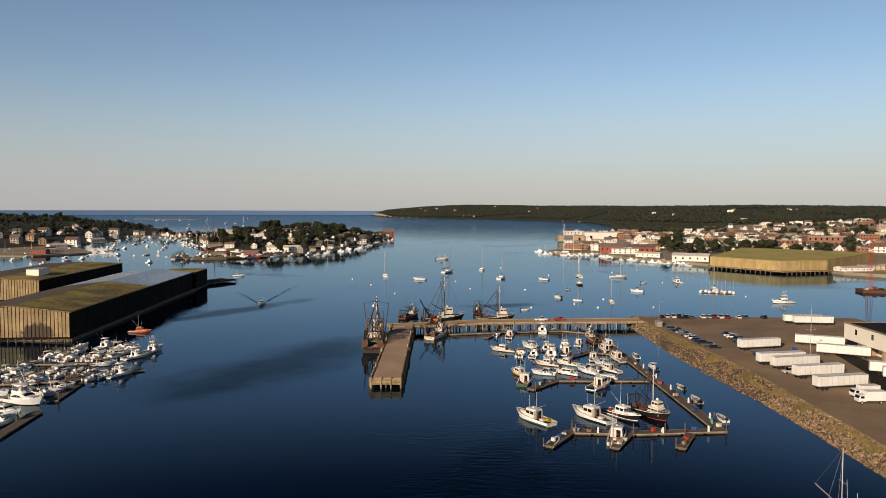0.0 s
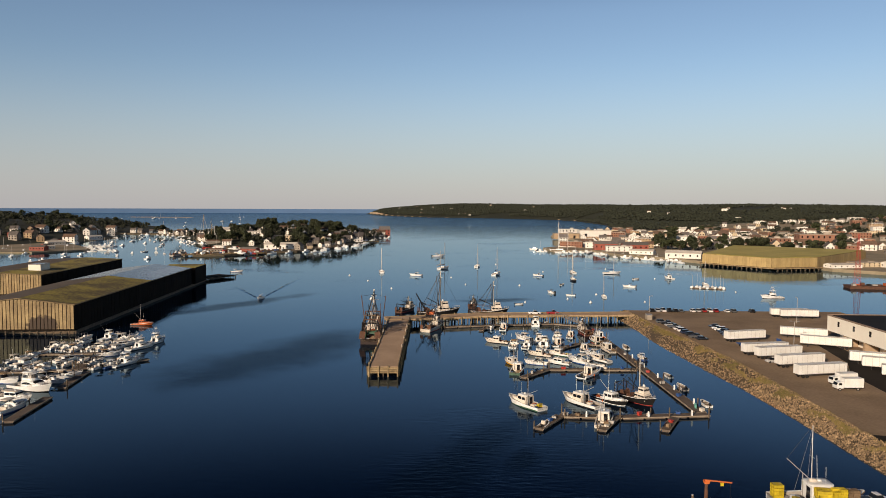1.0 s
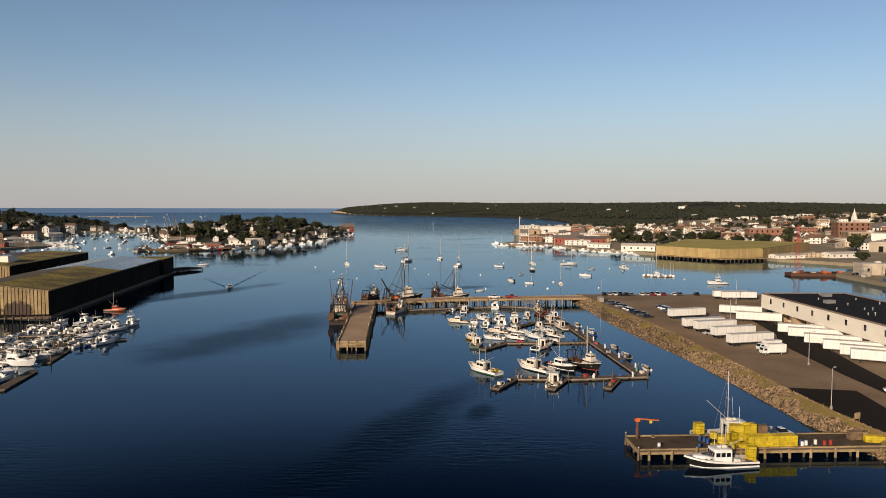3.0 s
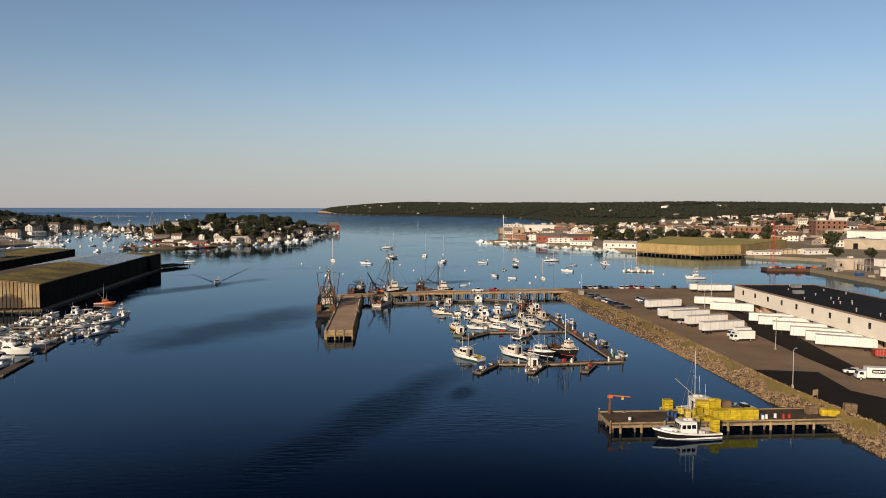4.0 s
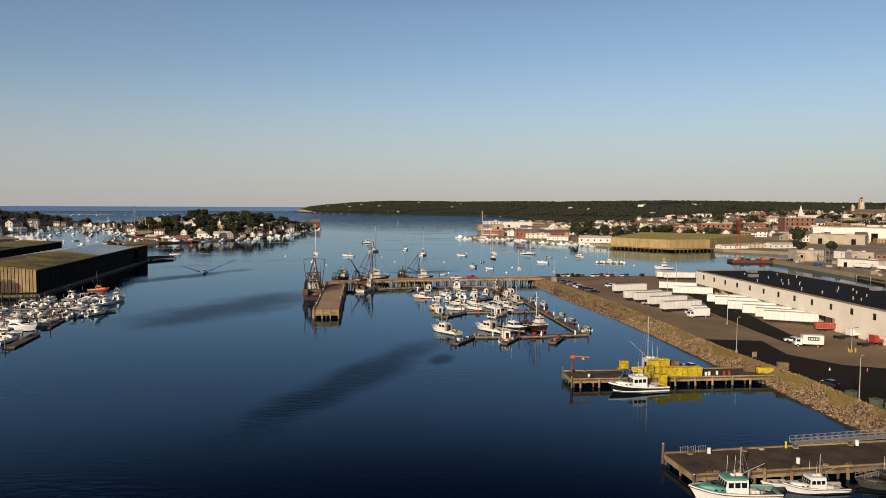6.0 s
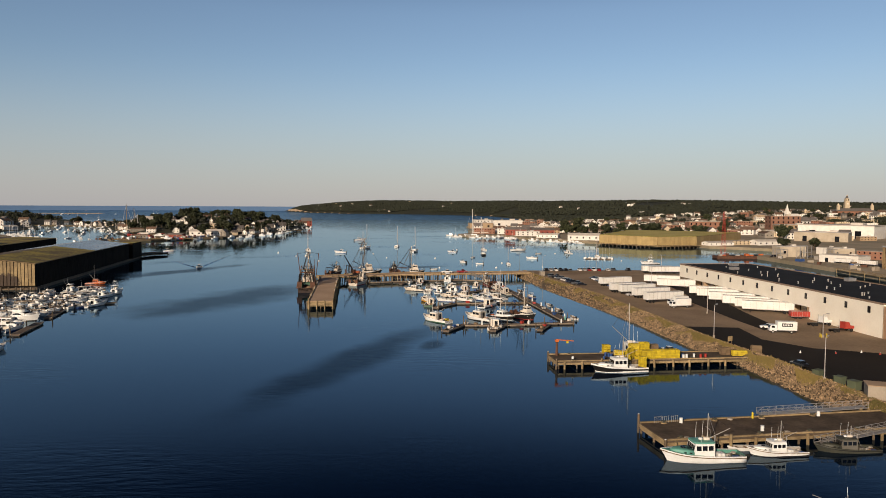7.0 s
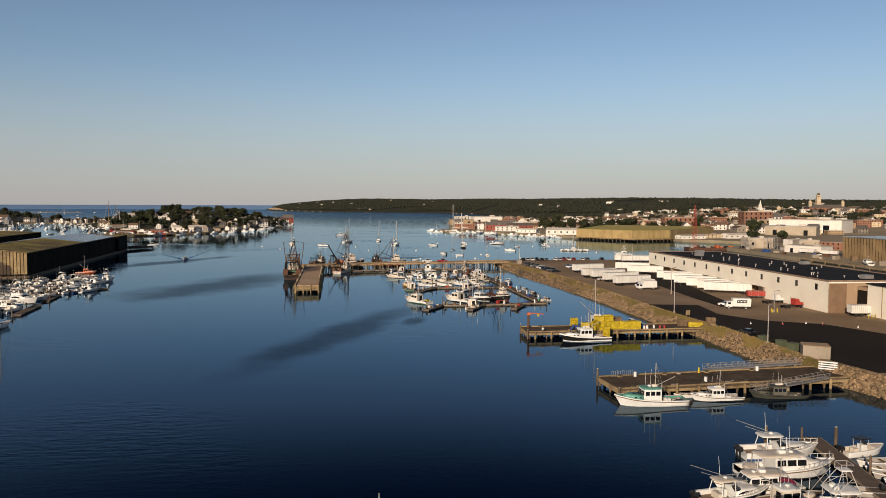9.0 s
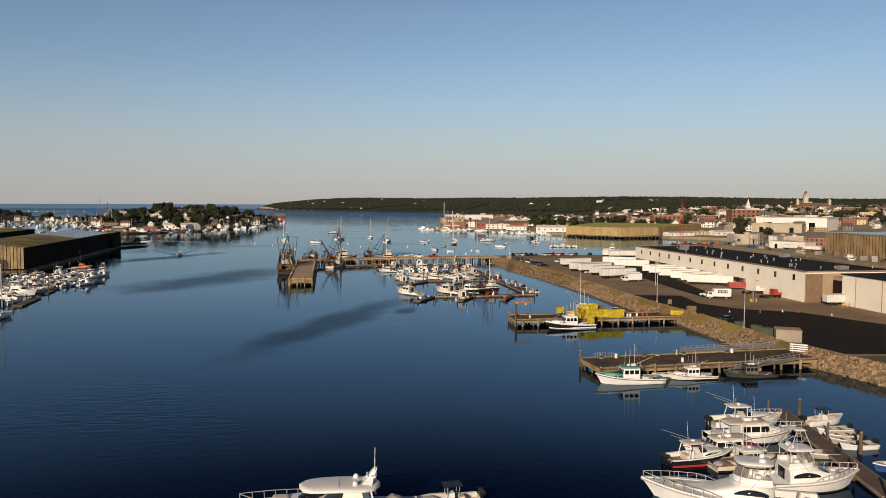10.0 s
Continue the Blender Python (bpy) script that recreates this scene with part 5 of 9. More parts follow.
def lobster_boat(label, hull=WHITE, deck=GREYDECK, roof=WHITE, stripe=BLACK, mast=5.0, gear=None, trim=OFFWHITE, fore=None, tall=0, near=False):
    p = thing("lobster_boat", label, "boat")
    L, B = 12.0, 3.9
    fore = fore or (roof if roof is not WHITE else trim)
    hull_parts(p, L, B, 0.85, 1.75, hull, fore if roof is not WHITE else deck, stripe, rub={BLACK: WHITE, OLIVE: BLACK}.get(hull, TIMBER) if near else None, sole=DECKGREY)
    secs = [(1.5, 1.42, 0.95, 1.8), (3.1, 1.05, 1.1, 1.86), (4.0, 0.62, 1.25, 1.8), (4.5, 0.25, 1.4, 1.66)]
    tc = cabin(p, "trunk_cabin", secs, fore)
    for s in (-1, 1) if near else ():
        for k in range(2):
            piece("porthole", PANE_ME, pose(2.0 + k * 0.75, s * (1.33 - k * 0.17), 1.42, 0, 0, -s * 13) @ Matrix.Diagonal((0.34, 0.06, 0.16, 1)), tc)
    slab(p, "hatch", 2.3, 3.0, 0.7, 1.86, 0.07, GLASSDARK)
    house_block(p, "wheelhouse", -1.5, 1.75, 2.8, 0.6, 2.72, trim, 0.45, 0.0, 0.92, roof, (4, 3) if near else (3, 2), 0.66, 0.72, 0.69)
    piece("doorway", PANE_ME, pose(-1.51, -0.45, 1.55) @ Matrix.Diagonal((0.06, 0.95, 1.7, 1)), p)
    cover(p, "deck_gear", -4.6, 0.5, 0.4, (1.6, 1.5, 0.9), rnd.choice((NETBROWN, OLIVE, GREYDECK, TIMBER, NETBROWN)), mast)
    tube(p, "mast", [(-0.9, 0, 2.8), (-0.95, 0, 2.8 + mast)], 0.065, ALU)
    tube(p, "boom", [(-0.9, 0, 3.0), (-4.2, 0, 2.8 + mast * 0.42)], 0.05, ALU)
    if near:
        tube(p, "crosstree", [(-0.93, -0.7, 2.8 + mast * 0.45), (-0.93, 0.7, 2.8 + mast * 0.45)], 0.035, ALU)
        tube(p, "topping_lift", [(-0.95, 0, 2.75 + mast), (-4.2, 0, 2.8 + mast * 0.42)], 0.018, BLACK, 4)
        for s in (-1, 1):
            tube(p, "shroud", [(-0.95, 0, 2.7 + mast), (-2.4, s * 1.5, 0.95)], 0.018, STEEL, 4)
            tube(p, "antenna", [(0.4, s * 1.05, 2.85), (0.3, s * 1.15, 5.2 + 0.8 * (s > 0))], 0.022, WHITE)
    else:
        tube(p, "antenna", [(0.4, 1.05, 2.85), (0.3, 1.15, 6.0)], 0.025, WHITE)
    dome(p, "radar", 0.1, 0, 2.95, 0.34, WHITE, 0.42)
    if near:
        slab(p, "life_raft", -1.2, -0.3, 0.6, 2.92, 0.32, OFFWHITE)
    tube(p, "exhaust_pipe", [(-1.68, 0.75, 0.5), (-1.68, 0.75, 3.7)], 0.075, STEEL)
    slab(p, "engine_box", -3.5, -2.3, 1.3, 0.34, 0.6, trim)
    if near:
        tube(p, "pot_hauler", [(-1.3, -1.75, 0.9), (-1.3, -1.75, 1.9), (-1.3, -2.25, 2.05)], 0.06, STEEL)
    for k, (x, y, mt) in enumerate(((-4.7, 1.0, BLUE), (-2.1, -1.1, ORANGE), (-4.2, 0.2, GREYDECK), (-5.0, -0.4, OFFWHITE))[:4 if near else 2]):
        bm = bmesh.new()
        box(bm, (x, y, 0.6), (0.75, 0.55, 0.5), rz=17 * k, taper=1.12)
        part("fish_tote", bm, mt, p)
    if gear:
        trap_mesh(gear)
    if gear and not tall:
        for i, (a, b, k) in enumerate(((-4.1, -0.9, 0), (-3.4, -0.95, 0), (-4.1, -0.9, 1), (-3.4, -0.9, 1), (-3.75, -0.9, 2))[:5 if near else 3]):
            piece("trap", TRAP[gear], pose(a, b, 0.42 + k * 0.43, 0, 0, 90 + 4 * i) @ Matrix.Diagonal((1, 1.1, 1, 1)), p)
    for k in range(tall):
        for j in range(2):
            piece("trap", TRAP[gear], pose(-5.3 + j * 0.66 - 0.33, 0.1, 0.42 + k * 0.43, 0, 0, 90) @ Matrix.Diagonal((1, 1.05, 1, 1)), p)
    for x in (-1.2, -3.4)[:2 if near else 1]:
        bm = bmesh.new()
        rod(bm, (x, -1.99, 0.2), (x, -1.99, 0.75), 0.15, 0.12, 7)
        part("fender", bm, ORANGE if x > -2 else BLACK, p)
    return p


def sport_boat(label, hull=WHITE, tower=False, top=WHITE, canvas=None, masked=False, full=False):
    """A convertible sport-fishing boat: flared bow, moulded house, flying bridge under a hardtop."""
    p = thing("sport_fishing_boat", label, "boat")
    L, B, ahead = (16.4, 4.7, 1.6) if masked else (13.0, 4.4, 0.0)
    hull_parts(p, L, B, 0.95, 2.05, hull, WHITE, BLACK, full=0.55, well=0.62, stern=0.9, house_from=-0.02, rub=GREYDECK if full else None, sole=TEAKDECK)
    for o in p.children:
        o.matrix_basis = pose(ahead, 0, 0)
    secs = [(-1.9, 1.75, 1.0, 2.5), (0.2, 1.72, 1.1, 2.5), (1.5, 1.6, 1.2, 2.42), (2.9, 1.25, 1.45, 2.0), (4.2, 0.7, 1.65, 1.8)]
    if masked:
        secs = secs[:2] + [(1.2, 1.62, 1.15, 2.4), (3.2, 1.35, 1.25, 1.75), (5.6, 0.6, 1.4, 1.55)]
    c = cabin(p, "cabin", secs, WHITE)
    side_glass(c, secs, 0.40, 0.78, -1.5, 1.5)
    if not masked:
        for s, y0, y1 in ((-1, -1.25, -0.45), (0, -0.4, 0.4), (1, 0.45, 1.25)):
            w = abs(y1 - y0)
            piece("windscreen_pane", PANE_ME, pose(2.08, (y0 + y1) / 2, 2.28 - 0.04 * abs(s), s * -6, 15.5, 0) @ Matrix.Diagonal((1.0, w, 0.1, 1)), c)
    piece("doorway", PANE_ME, pose(-1.92, 0.2, 1.62) @ Matrix.Diagonal((0.06, 1.4, 1.35, 1)), p)
    slab(p, "deck_hatch", 4.35 + ahead * 1.3, 5.0 + ahead * 1.3, 0.62, 1.86 - 0.12 * ahead, 0.08, GREYDECK)
    if full:
        slab(p, "deck_locker", 3.2 + ahead * 1.7, 3.8 + ahead * 1.7, 0.8, 1.84 - 0.2 * ahead, 0.3, OFFWHITE)
    # flying bridge: deck, curved coaming, console, seats
    slab(p, "bridge_deck", -2.3, 1.6, 3.3, 2.48, 0.12, WHITE, 0.18, 0.02)
    rim = []
    for i in range(13):
        a = math.pi * i / 12
        rim.append((-1.9 + 3.3 * math.sin(a) ** 0.6, -1.4 * math.cos(a)))
    bm = bmesh.new()
    open_loft(bm, [[(x, y, 2.56), (x * 0.97, y * 1.02, 3.12), (x * 0.94 - 0.04, y * 0.94, 3.12), (x * 0.94 - 0.04, y * 0.92, 2.6)] for x, y in rim], True)
    part("flybridge", bm, WHITE, p)
    bm = bmesh.new()
    box(bm, (0.35, 0, 2.95), (0.6, 1.7, 0.75), taper=0.85)
    part("helm_console", bm, OFFWHITE, p)
    for y in (-0.55, 0.55) if full else (0.0,):
        bm = bmesh.new()
        box(bm, (-0.75, y, 2.95), (0.5, 0.6, 0.7), taper=0.9)
        part("helm_seat", bm, WHITE, p)
    bm = bmesh.new()
    open_loft(bm, [[(x * 0.96, y * 0.97, 3.12), (x * 0.72 - 0.1, y * 0.84, 3.95)] for x, y in rim[2:11]])
    part("bridge_screen", bm, CLEARVINYL, p)
    slab(p, "hardtop", -2.1, 1.2, 2.9, 4.35, 0.13, top, 0.12, 0.08)
    for x, xt in ((-1.7, -1.7), (1.05, 0.6), (-0.3, -0.5))[:3 if full else 2]:
        for s in (-1, 1):
            tube(p, "support", [(x, s * 1.3, 2.6), (xt, s * 1.2, 4.4)], 0.04, ALU, 5)
    tube(p, "ladder", [(-2.4, 0.9, 0.5), (-2.0, 0.9, 2.6)], 0.04, ALU)
    dome(p, "radar", -1.1, 0.55, 4.5, 0.33, WHITE, 0.6)
    if full:
        dome(p, "satellite_dome", -1.3, -0.6, 4.5, 0.26, WHITE, 0.95)
    if tower:
        for s in (-1, 1):
            tube(p, "tower_leg", [(-1.8, s * 1.25, 4.4), (-0.7, s * 0.5, 6.4)], 0.045, ALU)
            tube(p, "tower_leg", [(0.8, s * 1.1, 4.4), (0.1, s * 0.5, 6.4)], 0.045, ALU)
            tube(p, "tower_brace", [(-1.25, s * 0.88, 5.4), (0.45, s * 0.8, 5.4)], 0.035, ALU)
            tube(p, "tower_brace", [(-1.8, s * 1.25, 4.4), (0.3, s * 0.7, 5.8)], 0.03, ALU)
        slab(p, "tower_platform", -0.95, 0.35, 1.3, 6.4, 0.08, WHITE)
        bm = bmesh.new()
        sweep(bm, [Vector((x, y, 7.1)) for x, y in ((0.3, -0.6), (0.3, 0.6), (-0.9, 0.6), (-0.9, -0.6), (0.3, -0.6))], 0.03, [Vector((x, y, 6.4)) for x, y in ((0.3, -0.6), (0.3, 0.6), (-0.9, 0.6), (-0.9, -0.6), (0.3, -0.6))])
        part("tower_rail", bm, ALU, p)
    rail(p, L, B, 0.95, 2.05, 0.56, 0.62, full=0.55).matrix_basis = pose(ahead, 0, 0)
    for s in (-1, 1) if full else (1,):
        tube(p, "outrigger", [(0.1, s * 1.75, 2.3), (-3.6, s * 2.1, 7.4)], 0.022, ALU)
        tube(p, "antenna", [(-1.0, s * 1.2, 4.5), (-1.1, s * 1.25, 7.2 + 0.7 * s)], 0.02, WHITE)
    if full:
        slab(p, "transom_box", -5.9, -5.3, 2.2, 0.35, 0.55, WHITE)
    bm = bmesh.new()
    rod(bm, (-4.2, 0, 0.35), (-4.2, 0, 0.8), 0.08, 0.08, 6)
    box(bm, (-4.2, 0, 0.86), (0.65, 0.62, 0.12))
    box(bm, (-4.5, 0, 1.25), (0.12, 0.6, 0.75), ry=-8)
    part("fighting_chair", bm, OFFWHITE, p)
    if canvas:
        cover(p, "cockpit_cover", -3.6, 0, 0.9, (3.6, 3.2, 1.9), canvas, 3)
    return p


def sedan_boat(label, hull=WHITE, canvas=OFFWHITE, near=False):
    """A motor boat with a long low deckhouse, big side windows and a canvas-covered cockpit."""
    p = thing("motor_cruiser", label, "boat")
    L, B = 13.0, 4.2
    hull_parts(p, L, B, 1.05, 1.95, hull, WHITE, BLACK, full=0.55, well=0.6, stern=0.92, house_from=-0.04, rub=TIMBER if near else None, sole=TEAKDECK)
    secs = [(1.6, 1.5, 1.15, 2.0), (3.2, 1.15, 1.35, 2.02), (4.4, 0.55, 1.6, 1.9)]
    cabin(p, "trunk_cabin", secs, WHITE)
    h = house_block(p, "deckhouse", -2.6, 2.4, 3.3, 1.0, 2.75, WHITE, 0.9, 0.0, 0.92, None, (3, 3) if near else (2, 2), 0.75, 0.85, 0.63)
    slab(p, "roof", -4.4, 1.9, 3.3, 2.74, 0.16, OFFWHITE, 0.06, 0.07)
    for s in (-1, 1):
        tube(p, "support", [(-4.2, s * 1.5, 1.1), (-4.1, s * 1.45, 2.76)], 0.05, ALU)
        if near:
            tube(p, "grab_rail", [(-2.4, s * 1.3, 2.98), (1.2, s * 1.2, 2.98)], 0.03, ALU)
    cover(p, "cockpit_cover", -4.9, 0, 1.05, (2.2, 3.3, 1.1), canvas, 9)
    slab(p, "deck_hatch", 3.3, 3.9, 0.6, 2.03, 0.07, GLASSDARK)
    if near:
        slab(p, "life_raft", -1.4, -0.4, 0.8, 2.95, 0.35, WHITE)
    dome(p, "radar", 0.4, 0, 2.95, 0.3, WHITE, 0.5)
    tube(p, "mast", [(-0.1, 0, 2.9), (-0.3, 0, 5.0)], 0.05, WHITE)
    tube(p, "antenna", [(0.9, 1.1, 2.9), (0.8, 1.15, 6.0)], 0.022, WHITE)
    rail(p, L, B, 1.05, 1.95, 0.52, 0.6, full=0.55)
    return p


def cruiser(label, hull=WHITE, top=OFFWHITE, sole=None, near=False):
    """An express boat: low moulded foredeck, wrapped windscreen, hardtop on curved legs."""
    p = thing("motor_cruiser", label, "boat")
    L, B = 10.0, 3.5
    hull_parts(p, L, B, 1.0, 1.75, hull, WHITE, BLUE if hull is WHITE else RED, full=0.52, well=0.55, stern=0.92, house_from=0.08, sole=sole or TEAKDECK)
    secs = [(-0.5, 1.38, 1.0, 1.72), (1.0, 1.22, 1.15, 1.82), (2.4, 0.85, 1.3, 1.78), (3.4, 0.35, 1.5, 1.68)]
    c = cabin(p, "foredeck_cabin", secs, WHITE)
    side_glass(c, secs, 0.35, 0.7, -0.2, 2.0)
    bm = bmesh.new()
    rows = []
    for i in range(9):
        a = math.pi * (i / 8 - 0.5)
        rows.append([(-0.75 + 1.5 * math.cos(a) ** 0.7 if abs(a) < 1.56 else -0.75, 1.32 * math.sin(a), 1.72), (-1.1 + 0.8 * max(0, math.cos(a)) ** 0.7, 1.16 * math.sin(a), 2.42)])
    open_loft(bm, rows)
    part("windscreen", bm, GLASSDARK, p)
    slab(p, "hardtop", -2.9, 0.2, 2.5, 2.78, 0.12, top, 0.15, 0.07)
    for x, xt in ((-2.5, -2.2), (-0.5, -0.5))[:2 if near else 1]:
        for s in (-1, 1):
            tube(p, "support", [(x, s * 1.45, 1.05), (xt - 0.1, s * 1.3, 2.0), (xt, s * 1.1, 2.82)], 0.06, WHITE)
    bm = bmesh.new()
    box(bm, (-1.3, 0.3, 1.0), (0.6, 0.9, 1.1), taper=0.85)
    part("helm_console", bm, WHITE, p)
    bm = bmesh.new()
    box(bm, (-2.3, 0, 0.85), (0.6, 1.7, 0.8), taper=0.92)
    part("seat", bm, OFFWHITE, p)
    if near:
        dome(p, "radar", -1.2, 0, 2.95, 0.27, WHITE, 0.5)
    rail(p, L, B, 1.0, 1.75, 0.5, 0.5, full=0.52)
    for s in (-0.45, 0.45):
        outboard(p, -L / 2 - 0.35, s)
    tube(p, "antenna", [(-1.4, 0.9, 2.9), (-1.6, 0.95, 5.4)], 0.022, WHITE)
    if near:
        for s in (-1, 1):
            tube(p, "outrigger", [(-1.0, s * 1.0, 2.95), (-5.2, s * 1.3, 4.4)], 0.03, ALU)
    return p


def motor_yacht(label):
    """A sleek yacht with a long rounded hardtop and a radar arch."""
    p = thing("motor_yacht", label, "boat")
    L, B = 16.0, 4.6
    hull_parts(p, L, B, 1.3, 2.2, WHITE, WHITE, BLACK, full=0.5, well=0.5, stern=0.92, house_from=-0.05, rub=GREYDECK, sole=TEAKDECK)
    secs = [(-3.6, 1.9, 1.4, 2.5), (1.6, 1.55, 1.5, 2.55), (3.4, 1.2, 1.65, 2.45), (5.6, 0.4, 1.9, 2.15)]
    c = cabin(p, "trunk_cabin", secs, WHITE)
    side_glass(c, secs, 0.4, 0.7, -1.0, 3.6)
    bm = bmesh.new()
    rows = []
    for i in range(11):
        a = math.pi * (i / 10 - 0.5)
        k = max(0, math.cos(a)) ** 0.6
        rows.append([(-1.2 + 4.1 * k, 1.6 * math.sin(a), 2.42), (-1.4 + 2.6 * k, 1.42 * math.sin(a), 3.3)])
    open_loft(bm, rows)
    part("windscreen", bm, GLASSDARK, p)
    for s in (-1, 1):
        bm = bmesh.new()
        loft(bm, [[(-3.2, s * 1.68, 2.45), (-1.2, s * 1.62, 2.45), (-1.2, s * 1.56, 2.45), (-3.2, s * 1.62, 2.45)], [(-3.0, s * 1.5, 3.3), (-1.4, s * 1.44, 3.3), (-1.4, s * 1.38, 3.3), (-3.0, s * 1.44, 3.3)]])
        part("side_pillar", bm, CREAM, p)
    rings = []
    for k in range(17):
        u = k / 16
        w = 1.85 * (1 - abs(2 * u - 1) ** 4.5) ** 0.5 * (1 - 0.10 * u) + 0.05
        x, z = -4.6 + 7.2 * u, 3.34 + 0.10 * math.sin(math.pi * u)
        rings.append([(x, w * math.copysign(abs(math.cos(a)) ** 0.7, math.cos(a)), z + (0.34 if math.sin(a) > 0 else 0.16) * math.copysign(abs(math.sin(a)) ** 0.8, math.sin(a))) for a in (i * math.tau / 16 for i in range(16))])
    bm = bmesh.new()
    loft(bm, rings)
    for f in bm.faces:
        f.smooth = True
    hard = part("hardtop", bm, WHITE, p)
    bm = bmesh.new()
    open_loft(bm, [[(x, -1.25, 3.34 + 0.43), (x, 0, 3.34 + 0.455), (x, 1.25, 3.34 + 0.43)] for x in (-1.0, -0.96)])
    part("roof_seam", bm, GREYDECK, hard)
    for x in (-4.0, -2.6):
        for s in (-1, 1):
            tube(p, "support", [(x - 0.2, s * 1.75, 1.8), (x + 0.2, s * 1.4, 3.3)], 0.09, WHITE, 6)
    bm = bmesh.new()
    loft(bm, [[(-3.9, -0.95, 3.66), (-2.9, -0.95, 3.62), (-2.9, 0.95, 3.62), (-3.9, 0.95, 3.66)], [(-4.0, -0.55, 4.15), (-3.4, -0.5, 4.15), (-3.4, 0.5, 4.15), (-4.0, 0.55, 4.15)], [(-4.35, -0.22, 4.95), (-4.05, -0.2, 4.95), (-4.05, 0.2, 4.95), (-4.35, 0.22, 4.95)]])
    ra = part("radar_arch", bm, WHITE, p)
    slab(ra, "arch_wing", -4.3, -3.7, 1.7, 4.3, 0.09, WHITE)
    slab(ra, "open_radar", -3.55, -3.35, 1.2, 4.25, 0.12, WHITE)
    for y, z in ((0.35, 6.9), (-0.3, 5.6)):
        tube(ra, "antenna", [(-4.1, y, 4.4), (-4.15, y, z)], 0.03, WHITE)
    for y in (-0.9, 0.9):
        dome(p, "satellite_dome", -2.4, y, 3.68, 0.24, WHITE, 0.9)
    cover(p, "tender_cover", -5.9, 0.2, 1.35, (2.4, 2.6, 1.7), GREYDECK, 4)
    slab(p, "sun_pad", 3.4, 5.0, 1.2, 2.46, 0.1, OFFWHITE)
    rail(p, L, B, 1.3, 2.2, 0.5, 0.75, full=0.5)
    return p


def outboard(p, x, y, z=0.0):
    bm = bmesh.new()
    loft(bm, [[(x - 0.25, y - 0.18, z + 0.9), (x + 0.3, y - 0.18, z + 0.9), (x + 0.3, y + 0.18, z + 0.9), (x - 0.25, y + 0.18, z + 0.9)], [(x - 0.35, y - 0.22, z + 1.2), (x + 0.3, y - 0.22, z + 1.2), (x + 0.3, y + 0.22, z + 1.2), (x - 0.35, y + 0.22, z + 1.2)], [(x - 0.2, y - 0.14, z + 1.5), (x + 0.2, y - 0.14, z + 1.5), (x + 0.2, y + 0.14, z + 1.5), (x - 0.2, y + 0.14, z + 1.5)]])
    box(bm, (x, y, z + 0.3), (0.2, 0.12, 1.3))
    part("outboard_motor", bm, BLACK, p)


def console_boat(label, hull=WHITE, top=BLACK):
    p = thing("centre_console_boat", label, "boat")
    L, B = 7.0, 2.5
    hull_parts(p, L, B, 0.75, 1.25, hull, OFFWHITE, None, full=0.55, well=0.45, stern=0.93, house_from=0.3)
    bm = bmesh.new()
    loft(bm, [[(-0.7, -0.45, 0.35), (0.5, -0.45, 0.35), (0.5, 0.45, 0.35), (-0.7, 0.45, 0.35)], [(-0.6, -0.4, 1.5), (0.2, -0.4, 1.4), (0.2, 0.4, 1.4), (-0.6, 0.4, 1.5)]])
    part("console", bm, WHITE, p)
    bm = bmesh.new()
    box(bm, (0.2, 0, 1.65), (0.04, 0.8, 0.5), ry=-20)
    part("windscreen", bm, GLASSDARK, p)
    bm = bmesh.new()
    box(bm, (-0.4, 0, 2.35), (2.1, 1.7, 0.09), taper=0.9)
    part("canopy", bm, top, p)
    for x in (-1.0, 0.3):
        for s in (-1, 1):
            tube(p, "support", [(x, s * 0.55, 0.4), (x - 0.1, s * 0.7, 2.34)], 0.035, ALU)
    bm = bmesh.new()
    box(bm, (-1.5, 0, 0.65), (0.6, 0.9, 0.7))
    part("seat", bm, OFFWHITE, p)
    outboard(p, -L / 2 - 0.3, -0.3 * (L > 6))
    outboard(p, -L / 2 - 0.3, 0.3)
    return p


